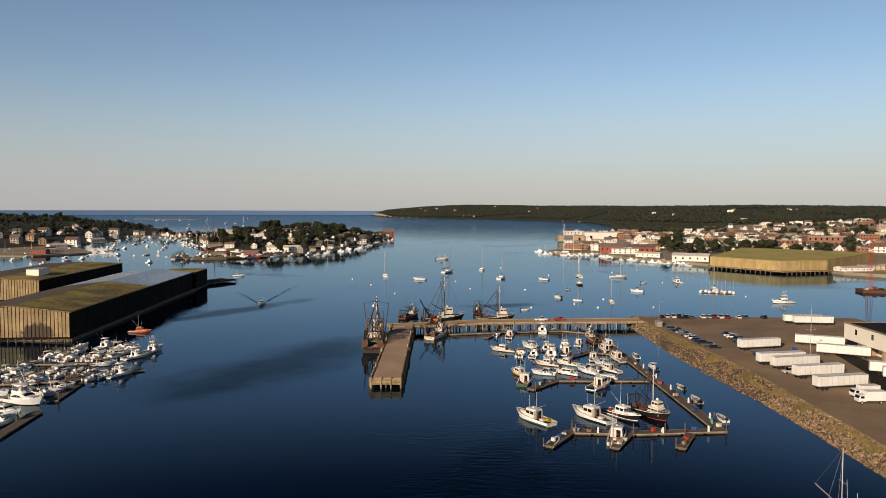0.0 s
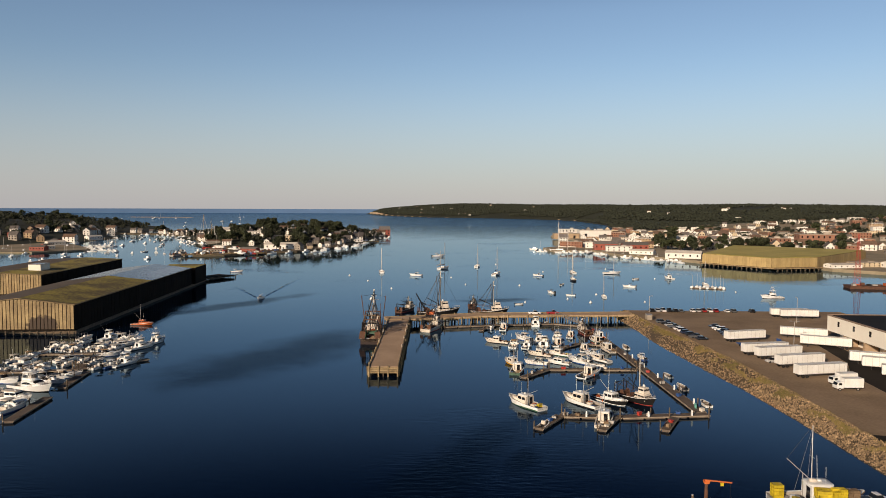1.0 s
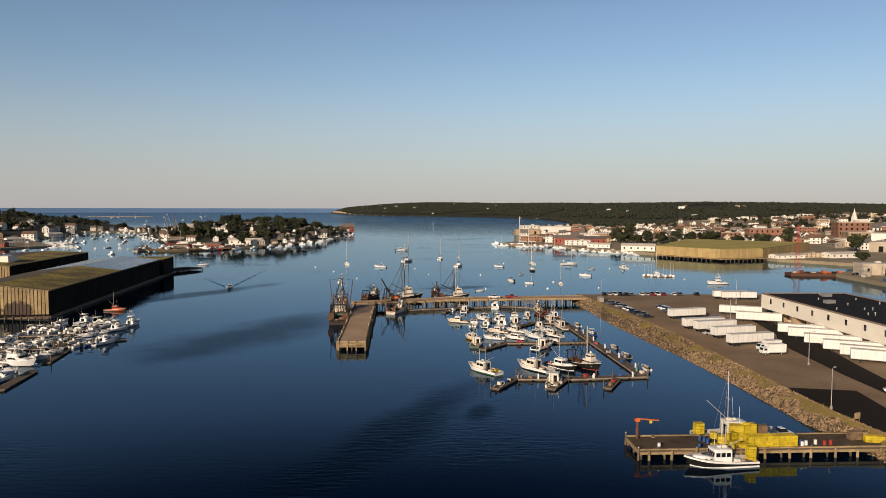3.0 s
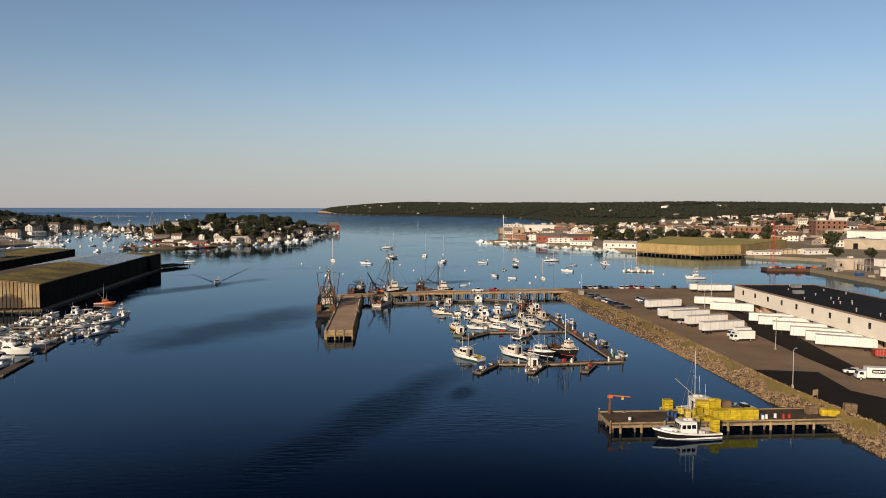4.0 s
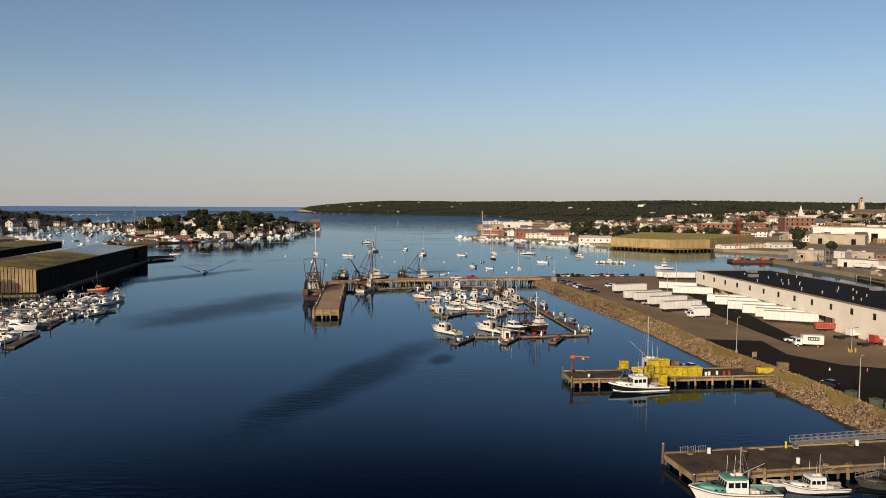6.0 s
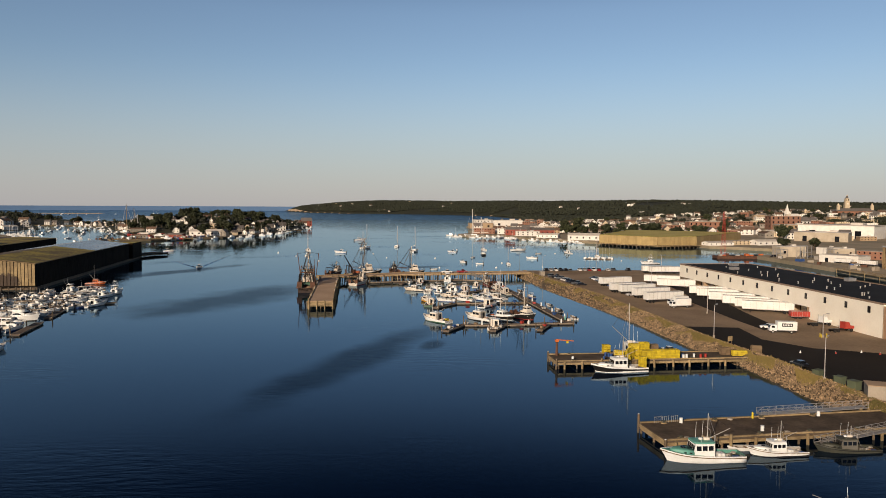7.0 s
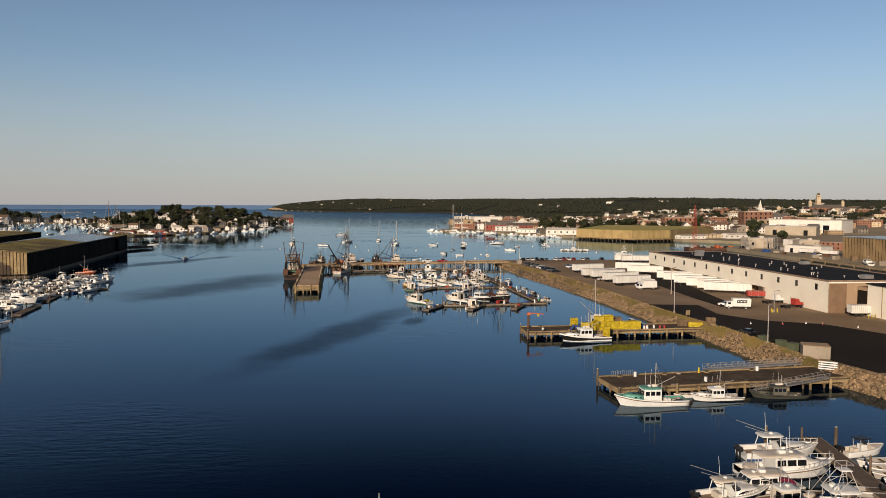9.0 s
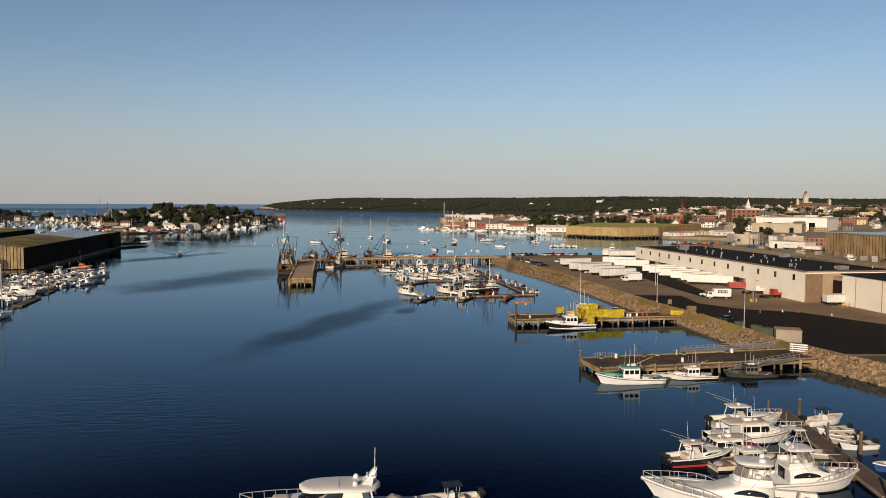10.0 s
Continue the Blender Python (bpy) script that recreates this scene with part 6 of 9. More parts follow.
def sailboat(label, hull=WHITE, masts=1, sail=BLUE, near=False):
    p = thing("sailboat", label, "boat")
    L, B = 10.0, 3.1
    hull_parts(p, L, B, 0.85, 1.3, hull, OFFWHITE, BLACK, full=0.5, well=0.45, stern=0.72, house_from=-0.15)
    bm = bmesh.new()
    loft(bm, [[(-1.2, -0.95, 0.9), (-1.2, -0.8, 1.5), (-1.2, 0.8, 1.5), (-1.2, 0.95, 0.9)], [(1.8, -0.6, 1.0), (1.7, -0.45, 1.4), (1.7, 0.45, 1.4), (1.8, 0.6, 1.0)]])
    c = part("cabin_trunk", bm, WHITE, p)
    for s in (-1, 1) if near else ():
        for k in range(3):
            piece("window", PANE_ME, pose(-0.7 + k * 0.8, s * (0.86 - k * 0.09), 1.22, s * -8, 0, -s * 6) @ Matrix.Diagonal((0.5, 0.05, 0.18, 1)), c)
    for i, (x, h) in enumerate(((0.9, 13.5), (-3.2, 9.5))[:masts]):
        tube(p, "mast", [(x, 0, 1.0), (x, 0, h)], 0.14, ALU, 6)
        tube(p, "boom", [(x, 0, 2.2), (x - 3.6, 0, 2.2)], 0.09, ALU, 6)
        bm = bmesh.new()
        rod(bm, (x - 0.1, 0, 2.42), (x - 3.4, 0, 2.36), 0.22, 0.13, 7)
        part("furled_sail", bm, sail, p)
        tube(p, "spreader", [(x, -0.8, h * 0.55), (x, 0.8, h * 0.55)], 0.03, ALU)
        for e in ((4.9, 0, 1.3), (-4.9, 0, 0.9)):
            tube(p, "stay", [e, (x, 0, h - 0.1)], 0.022, STEEL, 4)
        for s in (-1, 1) if near else ():
            tube(p, "shroud", [(x, s * 1.45, 1.0), (x, s * 0.8, h * 0.55), (x, 0, h - 0.2)], 0.018, STEEL, 4)
    return p


def dragger(label, hull=RUST, house=WHITE, forward=False, drum=TEAL, rig=11.0, gear=9):
    """A steel trawler with wheelhouse, gallows, net drum, mast and booms."""
    p = thing("trawler", label, "fishing vessel")
    L, B = 22.0, 6.4
    hull_parts(p, L, B, 1.7, 3.6, hull, mat_deck, RED, full=0.6, well=0.9, stern=0.88)
    x0 = 1.0 if forward else -0.5
    h = house_block(p, "wheelhouse", x0, x0 + 6.0, 4.2, 1.6, 4.3, house, 0.5, 0.0, 0.95, house, (3, 3), 0.6)
    house_block(p, "upper_house", x0 + 1.8, x0 + 5.2, 3.2, 4.4, 6.6, house, 0.4, 0.0, 0.93, house, (5, 2), 0.7)
    tube(p, "mast", [(x0 + 1.2, 0, 4.3), (x0 + 1.2, 0, rig)], 0.19, WORNWHITE, 7)
    tube(p, "crosstree", [(x0 + 1.2, -1.6, rig * 0.78), (x0 + 1.2, 1.6, rig * 0.78)], 0.08, STEEL)
    bm = bmesh.new()
    box(bm, (x0 + 1.7, 0, rig * 0.86), (0.4, 1.6, 0.3))
    part("radar", bm, WHITE, p)
    dome(p, "satellite_dome", x0 + 2.6, 0.9, 6.7, 0.5, WHITE, 0.9)
    for s in (-1, 1):
        tube(p, "gallows", [(-9.6, s * 2.7, 1.0), (-9.6, s * 2.4, 6.2), (-7.8, s * 2.4, 6.2), (-7.8, s * 2.7, 1.0)], 0.18, BLACK, 6)
        tube(p, "outrigger_boom", [(x0 + 0.8, s * 2.6, 3.0), (x0 - 0.2, s * 3.8, rig * 0.88)], 0.12, RUST if hull is DARKHULL else BLACK, 6)
        tube(p, "boom_brace", [(x0 + 1.2, 0, rig * 0.9), (x0 - 0.2, s * 3.8, rig * 0.86)], 0.05, BLACK, 4)
        for k in range(2):
            tube(p, "warp", [(x0 + 0.4, s * 0.9, 4.6 - k), (-9.2, s * (2.2 - k * 0.8), 5.8)], 0.05, RUST, 4)
        tube(p, "cargo_boom", [(x0 + 1.0, s * 0.3, 5.0), (-6.0, s * 1.5, 8.6)], 0.16, BLACK, 6)
        for k in range(3):
            tube(p, "stay", [(x0 + 1.2, 0, rig - 0.3 - k), (-9.0 + 4.5 * k, s * (2.4 + 0.3 * k), 3.0)], 0.085, BLACK, 4)
    if gear > 20:
        for k in range(3):
            gx, gh = -1.2 - k * 2.7, 8.6 - k * 0.9
            tube(p, "deck_gantry", [(gx, -2.7, 0.9), (gx - 0.3, -2.3, gh), (gx - 0.3, 2.3, gh), (gx, 2.7, 0.9)], 0.16, (RUST, NETBROWN, RUST)[k], 6)
            tube(p, "hoist", [(gx - 0.3, 0.8 - k, gh), (gx + 1.0, 0.8 - k, 2.0)], 0.09, OLIVE, 5)
            for s in (-1, 1):
                tube(p, "gantry_brace", [(gx - 0.3, s * 2.3, gh), (gx + 2.2, s * 2.4, 2.0)], 0.08, BLACK, 5)
        for k in range(8):
            a = rnd.uniform(-9, 2)
            tube(p, "whip_aerial", [(a, rnd.uniform(-2.6, 2.6), 2.0), (a + rnd.uniform(-0.6, 0.6), rnd.uniform(-2.6, 2.6), rnd.uniform(7, 11.5))], 0.06, rnd.choice((BLACK, RUST, STEEL)), 4)
    if gear > 9:
        for k in range(5 if gear > 20 else 3):
            bm = bmesh.new()
            bmesh.ops.create_icosphere(bm, subdivisions=2, radius=1.0 + 0.25 * (gear > 20))
            for v in bm.verts:
                v.co = Vector((v.co.x * 1.3, v.co.y * 1.1, max(-0.3, v.co.z) * 0.9)) * (1 + 0.3 * noise.noise(v.co * 2.3 + Vector((k, rig, 0))))
                v.co += Vector((-8.8 + k * 2.1, (k % 3 - 1) * 1.3, 1.3 + 0.5 * (k > 2)))
            part("trawl_net", bm, (NETBROWN, RUST, GREEN, NETBROWN, ORANGE)[k], p)
        tube(p, "mast_leg", [(x0 - 0.6, -1.4, 4.3), (x0 + 1.1, 0, rig * 0.72)], 0.14, BLACK, 5)
        tube(p, "mast_leg", [(x0 - 0.6, 1.4, 4.3), (x0 + 1.1, 0, rig * 0.72)], 0.14, BLACK, 5)
        bm = bmesh.new()
        bmesh.ops.create_icosphere(bm, subdivisions=2, radius=0.55, matrix=pose(x0 + 1.2, 0.8, rig * 0.80))
        part("radar_dome", bm, WHITE, p)
        for s in (-1, 1):
            bm = bmesh.new()
            box(bm, (-10.4, s * 2.3, 2.6), (0.25, 1.7, 2.4), rx=8 * s)
            part("trawl_door", bm, RUST, p)
    tube(p, "gantry_beam", [(-9.6, -2.4, 6.2), (-9.6, 2.4, 6.2)], 0.18, BLACK, 6)
    tube(p, "forestay", [(x0 + 1.2, 0, rig), (L / 2 - 0.3, 0, 3.7)], 0.035, BLACK, 4)
    bm = bmesh.new()
    rod(bm, (-6.2, -1.5, 2.4), (-6.2, 1.5, 2.4), 0.95, 0.95, 12)
    for s in (-1.6, 1.6):
        rod(bm, (-6.2, s - 0.06, 2.4), (-6.2, s + 0.06, 2.4), 1.4, 1.4, 12)
    part("net_drum", bm, drum, p)
    bm = bmesh.new()
    box(bm, (-3.0, 0, 1.6), (2.2, 2.6, 1.5))
    rod(bm, (-3.0, -1.6, 2.4), (-3.0, 1.6, 2.4), 0.5, 0.5, 9)
    part("winch", bm, RUST, p)
    for i in range(gear):
        bm = bmesh.new()
        sx, sy, sz = rnd.uniform(0.5, 1.2), rnd.uniform(0.5, 1.2), rnd.uniform(0.3, 0.9)
        box(bm, (rnd.uniform(-10, -0.8), rnd.uniform(-2.2, 2.2), 0.85 + sz / 2), (sx, sy, sz), rz=rnd.uniform(0, 90))
        part("deck_crate", bm, rnd.choice((ORANGE, BLUE, GREYDECK, TIMBER, WHITE, GREEN)), p)
    rail(p, L, B, 1.7, 3.6, 0.6, 0.9, STEEL)
    tube(p, "exhaust_pipe", [(x0 + 0.5, 1.2, 4.3), (x0 + 0.5, 1.2, 7.5)], 0.18, BLACK, 7)
    return p


def skiff(label, hull=WHITE):
    p = thing("skiff", label, "boat")
    L, B = 5.0, 1.9
    hull_parts(p, L, B, 0.55, 0.85, hull, GREYDECK, None, full=0.5, well=0.4, stern=0.9, house_from=0.6)
    for x in (-1.2, 0.4):
        bm = bmesh.new()
        box(bm, (x, 0, 0.5), (0.3, 1.5, 0.08))
        part("thwart", bm, TIMBER, p)
    outboard(p, -L / 2 - 0.1, 0, -0.3)
    return p


def far_boat(name, label, hull, mast, house):
    """A boat seen only from afar: hull, deck, house and mast."""
    p = thing(name, label, "boat")
    hull_parts(p, 10.0, 3.2, 0.9, 1.5, hull, WHITE, None, full=0.55, well=0.4, stern=0.85, house_from=-0.1)
    hull_ob, deck_ob = list(p.children)
    bm = bmesh.new()
    bm.from_mesh(hull_ob.data)
    n0 = len(bm.faces)
    bm.from_mesh(deck_ob.data)
    bm.faces.ensure_lookup_table()
    for f in bm.faces[n0:]:
        f.material_index = 1
    bm.to_mesh(hull_ob.data)
    bm.free()
    hull_ob.data.materials.append(WHITE)
    bpy.data.objects.remove(deck_ob)
    bm = bmesh.new()
    loft(bm, [[(-1.6, -1.1, 0.9), (1.9, -0.9, 1.1), (1.9, 0.9, 1.1), (-1.6, 1.1, 0.9)], [(-1.4, -0.9, 0.9 + house), (0.9, -0.7, 0.9 + house), (0.9, 0.7, 0.9 + house), (-1.4, 0.9, 0.9 + house)]])
    part("cabin", bm, WHITE, p)
    tube(p, "mast", [(0.6, 0, 1.0), (0.6, 0, mast)], 0.11, ALU)
    return p


PATROLGREY = mat("patrol_grey_paint", (0.13, 0.125, 0.105), (0.085, 0.08, 0.068), 0.6)
WORNWHITE = mat("weathered_white_steel", (0.70, 0.66, 0.58), (0.50, 0.44, 0.36), 0.6, scale=0.5, fine=2.5)
DARKHULL = mat("rust_streaked_hull", (0.040, 0.019, 0.013), (0.010, 0.009, 0.009), 0.7, scale=0.4, fine=3.0, stretch=(1, 1, 0.3))
mat_deck = mat("rusty_working_deck", (0.12, 0.09, 0.066), (0.055, 0.04, 0.03), 0.85, scale=0.6, fine=5)
KINDS_OF_BOAT = {
    "lob_white": lobster_boat("white lobster boat with a grey deck moored afloat"),
    "lob_yellow": lobster_boat("white lobster boat carrying yellow traps", WHITE, GREYDECK, WHITE, GREEN, 4.2, YELLOW),
    "lob_traps": lobster_boat("black-hulled lobster boat with yellow traps stacked astern", BLACK, GREYDECK, WHITE, WHITE, 3.6, YELLOW, WHITE, None, 6, True),
    "lob_gear": lobster_boat("white fishing boat loaded with yellow traps and gear", WHITE, GREYDECK, WHITE, WHITE, 7.5, YELLOW, WHITE, None, 5, True),
    "lob_black": lobster_boat("black-hulled lobster boat with a white wheelhouse", BLACK, GREYDECK, WHITE, WHITE, 6.5, ORANGE, WHITE),
    "lob_teal": lobster_boat("white lobster boat with a teal deck and roof", WHITE, TEAL, TEAL, None, 4.0, None, WHITE, None, 0, True),
    "lob_pier": lobster_boat("white lobster boat moored at the tarred pier", WHITE, GREYDECK, WHITE, BLACK, 4.0, None, WHITE, None, 0, True),
    "lob_cream": lobster_boat("cream lobster boat with a cluttered working deck", OFFWHITE, mat_deck, WHITE, BLACK, 4.2, TIMBER),
    "lob_gold": lobster_boat("yellow-hulled fishing boat with a white wheelhouse", mat("golden_hull_paint", (0.62, 0.33, 0.03), (0.5, 0.25, 0.02), 0.4), GREYDECK, WHITE, BLACK, 4.5, GREYDECK),
    "lob_green": lobster_boat("green-hulled lobster boat with traps aboard", GREEN, mat_deck, WHITE, RED, 5.0, TIMBER),
    "lob_orange": lobster_boat("small bright orange workboat with a tall mast", ORANGE, ORANGE, ORANGE, BLACK, 9.0, ORANGE, ORANGE),
    "patrol": lobster_boat("dark olive patrol workboat with a small cabin", OLIVE, OLIVE, OLIVE, None, 2.2, None, PATROLGREY, OLIVE, 0, True),
    "sport": sport_boat("white sport-fishing boat with a flybridge and hardtop"),
    "sport_tower": sport_boat("large white sport-fishing yacht with a tower", WHITE, True, WHITE, None, False, True),
    "sport_big": sport_boat("big white sport-fishing yacht with a long flared foredeck", WHITE, False, WHITE, None, True, True),
    "sport_low": sedan_boat("white motor boat with a long deckhouse and canvas cover"),
    "sport_maroon": sedan_boat("white motor boat with a maroon canvas cover", WHITE, MAROON, True),
    "sport_house": sedan_boat("white motor yacht with a long glazed deckhouse", WHITE, OFFWHITE, True),
    "cruiser_navy": cruiser("dark-hulled express boat with a pale hardtop", mat("navy_hull", (0.012, 0.016, 0.03), (0.01, 0.012, 0.02), 0.25, coat=0.5), OFFWHITE, None, True),
    "cruiser_rig": cruiser("white express boat with outriggers and a hardtop", WHITE, WHITE, None, True),
    "yacht": motor_yacht("white motor yacht with a long rounded hardtop"),
    "cruiser": cruiser("white motor cruiser with a pale hardtop"),
    "cruiser_tan": cruiser("white motor cruiser with a tan canvas top", WHITE, TEAK),
    "console": console_boat("white centre-console boat with a black canopy"),
    "console_blue": console_boat("blue-hulled centre-console boat with outboards", BLUE, WHITE),
    "sail": sailboat("white sailboat with a bare mast on its mooring"),
    "sail_near": sailboat("white sailboat lying at the marina float", WHITE, 1, BLUE, True),
    "sail_ketch": sailboat("white two-masted ketch on its mooring", WHITE, 2, OFFWHITE),
    "sail_dark": sailboat("dark-hulled sailboat with a blue sail cover", BLACK),
    "dragger_rust": dragger("rusty dark-hulled steel trawler crowded with gear", DARKHULL, WORNWHITE, True, GREEN, 15.0, 24),
    "dragger_white": dragger("white-housed trawler with a rusty cluttered deck", WORNWHITE, WORNWHITE, True, NETBROWN, 13.0, 14),
    "dragger_tall": dragger("white-housed trawler with a very tall mast", BLACK, WORNWHITE, False, RUST, 22.0, 12),
    "dragger_small": dragger("black-hulled small trawler with white house", BLACK, OFFWHITE, True, RUST, 19.0),
    "dragger_red": dragger("red-rusted trawler with net drum", RUST, WORNWHITE, True, RUST, 11.0, 12),
    "cruiser_far": far_boat("motor_cruiser", "small white motor boat lying at a mooring", WHITE, 4.2, 1.7),
    "lob_far": far_boat("lobster_boat", "small dark-hulled lobster boat at a mooring", BLACK, 5.0, 1.9),
    "sail_far": far_boat("sailboat", "small white sailboat at a mooring", WHITE, 12.5, 0.6),
    "skiff": skiff("small open white skiff with an outboard"),
    "skiff_grey": skiff("small grey aluminium skiff with an outboard", GREYDECK),
}
BOAT_LEN = {"lob": 12.0, "patrol": 12.0, "sport": 13.0, "cruiser": 10.0, "yacht": 16.0, "console": 7.0, "sail": 10.0, "dragger": 22.0, "skiff": 5.0}
used = set()


def moor(kind, x, y, heading, length, group, sag=0.0):
    k = length / (10.0 if "_far" in kind else BOAT_LEN[kind.split("_")[0]])
    m = pose(x, y, sag, rnd.uniform(-0.8, 0.8), 0, heading) @ Matrix.Scale(k, 4)
    ob = KINDS_OF_BOAT[kind]
    if kind in used:
        c = copy_thing(ob, m)
        c.matrix_basis = m
    else:
        used.add(kind)
        c = ob
        c.matrix_basis = m
    c["group"] = group
    return c


# fleet at the finger floats
G = "fishing boats at the finger floats"
for row in (("lob_yellow", 17.2, 181.5, 128, 13), ("lob_white", 32.2, 184, 127, 13.5), ("lob_black", 40.6, 185.8, -54, 12), ("dragger_small", 47.6, 187.3, -58, 14.5), ("lob_cream", 35.4, 167.8, 72, 12), ("lob_green", 18.2, 221.5, 76, 12), ("lob_gold", 17.2, 231.5, 114, 10), ("cruiser", 25, 231.8, 163, 8), ("sport_low", 32.6, 233, 146, 9), ("cruiser", 39.8, 235.5, 128, 10.5), ("lob_white", 40.5, 217, 53, 12.5), ("lob_cream", 13.8, 269.5, 153, 10.5)):
    moor(*row, G)
for row in (("cruiser", 24.4, 276.5, 123, 10), ("cruiser_tan", 20, 262.5, 76, 9.5), ("sport", 24.8, 261.5, 74, 9.5), ("sport", 31.2, 261.5, 73, 12.5), ("lob_white", 37.2, 267, 68, 11), ("sport", 30.4, 272.5, 75, 9.5), ("lob_white", 45.4, 257.5, 77, 9.5), ("lob_cream", 53.6, 257, 100, 11.5), ("lob_green", 52.2, 272, 100, 11), ("lob_black", 55.4, 282, 95, 11), ("dragger_red", 51.0, 292, 100, 14), ("lob_white", 47.2, 238.5, 125, 10), ("cruiser", 46.4, 247.0, 120, 8.5), ("lob_cream", 27.8, 246.0, 150, 9.5), ("lob_yellow", 34.6, 247.5, 140, 9.5), ("cruiser", 38.6, 281.0, 74, 9), ("lob_white", 44.4, 284.5, 74, 9.5), ("sport", 33, 312, 83, 11.5), ("lob_white", 18.2, 301, 80, 10.5)):
    moor(*row, G)
for row in (("skiff", 61.2, 261, 92, 6), ("console_blue", 62.4, 241.5, 99, 6.5), ("skiff", 64.2, 216, 99, 5), ("skiff_grey", 64.2, 201.5, 96, 6), ("skiff", 65.2, 184, 95, 5.5), ("skiff_grey", 20.2, 163.5, 65, 5.5), ("skiff", 45, 229.6, 170, 5), ("skiff_grey", 36.5, 316, 10, 5.0), ("console", 12.8, 301, 70, 6.0)):
    moor(*row, "small boats at the finger floats")
G = "trawlers at the long pier"
for row in (("dragger_rust", -35.2, 277, 92, 28), ("dragger_white", -12.0, 298.6, 68, 17), ("dragger_tall", -11.0, 340, 14, 21), ("dragger_red", -27.5, 351, 60, 15), ("dragger_red", 6.0, 368, 80, 13), ("dragger_small", 13.6, 343, 4, 19)):
    moor(*row, G)
# lobster boats at the short piers
moor("lob_traps", 55.1, 105.5, 184, 13.6, "lobster boats at the short piers")
moor("lob_gear", 64.0, 120.2, 2, 16.5, "lobster boats at the short piers")
moor("lob_teal", 48.3, 45.7, 179, 12.9, "lobster boats at the short piers")
moor("lob_pier", 61.2, 47.1, 180, 9.6, "lobster boats at the short piers")
moor("patrol", 73.6, 48.2, 177, 10.4, "lobster boats at the short piers", -0.35)
moor("skiff", 56.5, 49.6, 182, 4.2, "lobster boats at the short piers")
# yachts at the south floats
G = "yachts at the south floats"
for row in (("sport_tower", 49.4, -4.8, -6, 14.0), ("cruiser_rig", 55.9, 18.2, -3, 11.0), ("sport_house", 53.0, 11.6, 0, 13.0), ("sport_maroon", 45.8, 6.6, 182, 11.0), ("console", 68.3, 18.0, 8, 7.0), ("skiff", 66.7, 13.6, 184, 5.4), ("skiff_grey", 66.2, 11.2, 178, 5.2), ("skiff", 65.6, 7.0, 182, 5.4), ("console_blue", 64.6, -1.0, 182, 6.0), ("skiff_grey", 65.6, 9.2, 176, 4.8), ("skiff_grey", 58.0, 4.6, 168, 5.2), ("cruiser_navy", 41.8, 4.4, 4, 9.5), ("lob_cream", 47.0, 2.2, 4, 10.0)):
    moor(*row, G)
moor("sport_big", 40.8, -8.5, 161, 15.2, G, -0.3)
moor("yacht", -5.2, -8.2, 178, 18.5, G)
moor("console", 7.7, -5.2, 186, 7.0, G)
# west marina
G = "boats in the west marina"
for row in (("sport", -121.5, 191.5, -20, 15), ("sport_low", -143.0, 223.5, 75, 10), ("sport", -110.2, 225.2, 66, 11.5), ("sport", -117.2, 251.5, 60, 11.5), ("sport_tower", -116.2, 262.5, 80, 11), ("sport", -137.2, 268.5, 80, 11), ("cruiser", -129.6, 265.5, 58, 11), ("cruiser", -119.8, 206, 30, 9), ("cruiser_tan", -122.6, 237.5, 30, 8.5), ("cruiser", -114.8, 171.6, 80, 11), ("console", -121.0, 226, 69, 7.5), ("sport_low", -131.8, 229, 55, 9.5), ("console", -125.4, 225.5, 86, 8)):
    moor(*row, G)
for row in (("cruiser", -130.6, 248.5, 87, 9.5), ("console", -134.0, 247, 86, 7.5), ("console_blue", -113.5, 221.5, 66, 7), ("console", -116.2, 219.5, 66, 7.4), ("console", -128.4, 221.5, 84, 7), ("cruiser_tan", -138.8, 246, 84, 9), ("cruiser", -143.6, 249, 84, 9), ("console", -120.0, 200, -10, 7.5), ("cruiser", -126.5, 203, 150, 9), ("cruiser_tan", -134.0, 199, -15, 9.5), ("sport_low", -126.0, 255.5, 40, 9.5), ("console", -138.0, 213, 60, 7), ("console", -143.5, 212, 60, 7.2), ("cruiser", -148.5, 228, 60, 8.5), ("console", -134.5, 231, 60, 7), ("sport_low", -120, 181, -12, 11), ("cruiser", -121, 164, -8, 11)):
    moor(*row, G)
spots_w = [(-121, 192), (-143, 224), (-110, 225), (-117, 252), (-116, 262), (-137, 268), (-130, 265), (-120, 206), (-123, 238), (-121, 226), (-132, 229), (-125, 225), (-131, 248), (-134, 247), (-139, 246), (-144, 249), (-120, 200), (-126, 203), (-134, 199), (-126, 255), (-138, 213), (-143, 212), (-148, 228)]
n = tries = 0
while n < 16 and tries < 4000:
    tries += 1
    x, y = rnd.uniform(-152, -112), rnd.uniform(186, 272)
    if all((x - a) ** 2 + ((y - b) * 0.8) ** 2 > 14 for a, b in spots_w) and x + 0.05 * y < -101:
        spots_w.append((x, y))
        moor(("console", "cruiser", "skiff", "cruiser_tan", "console_blue", "sport_low", "skiff_grey", "cruiser")[n % 8], x, y, rnd.choice((62, 70, 80)) + rnd.uniform(-5, 5), rnd.uniform(6.5, 9), G)
        n += 1
moor("sail_near", -103.2, 137.0, 82, 11.5, G)
moor("sail_near", -110.5, 120, 80, 11.0, G)
moor("lob_orange", -139.4, 302, 3, 9.5, G)
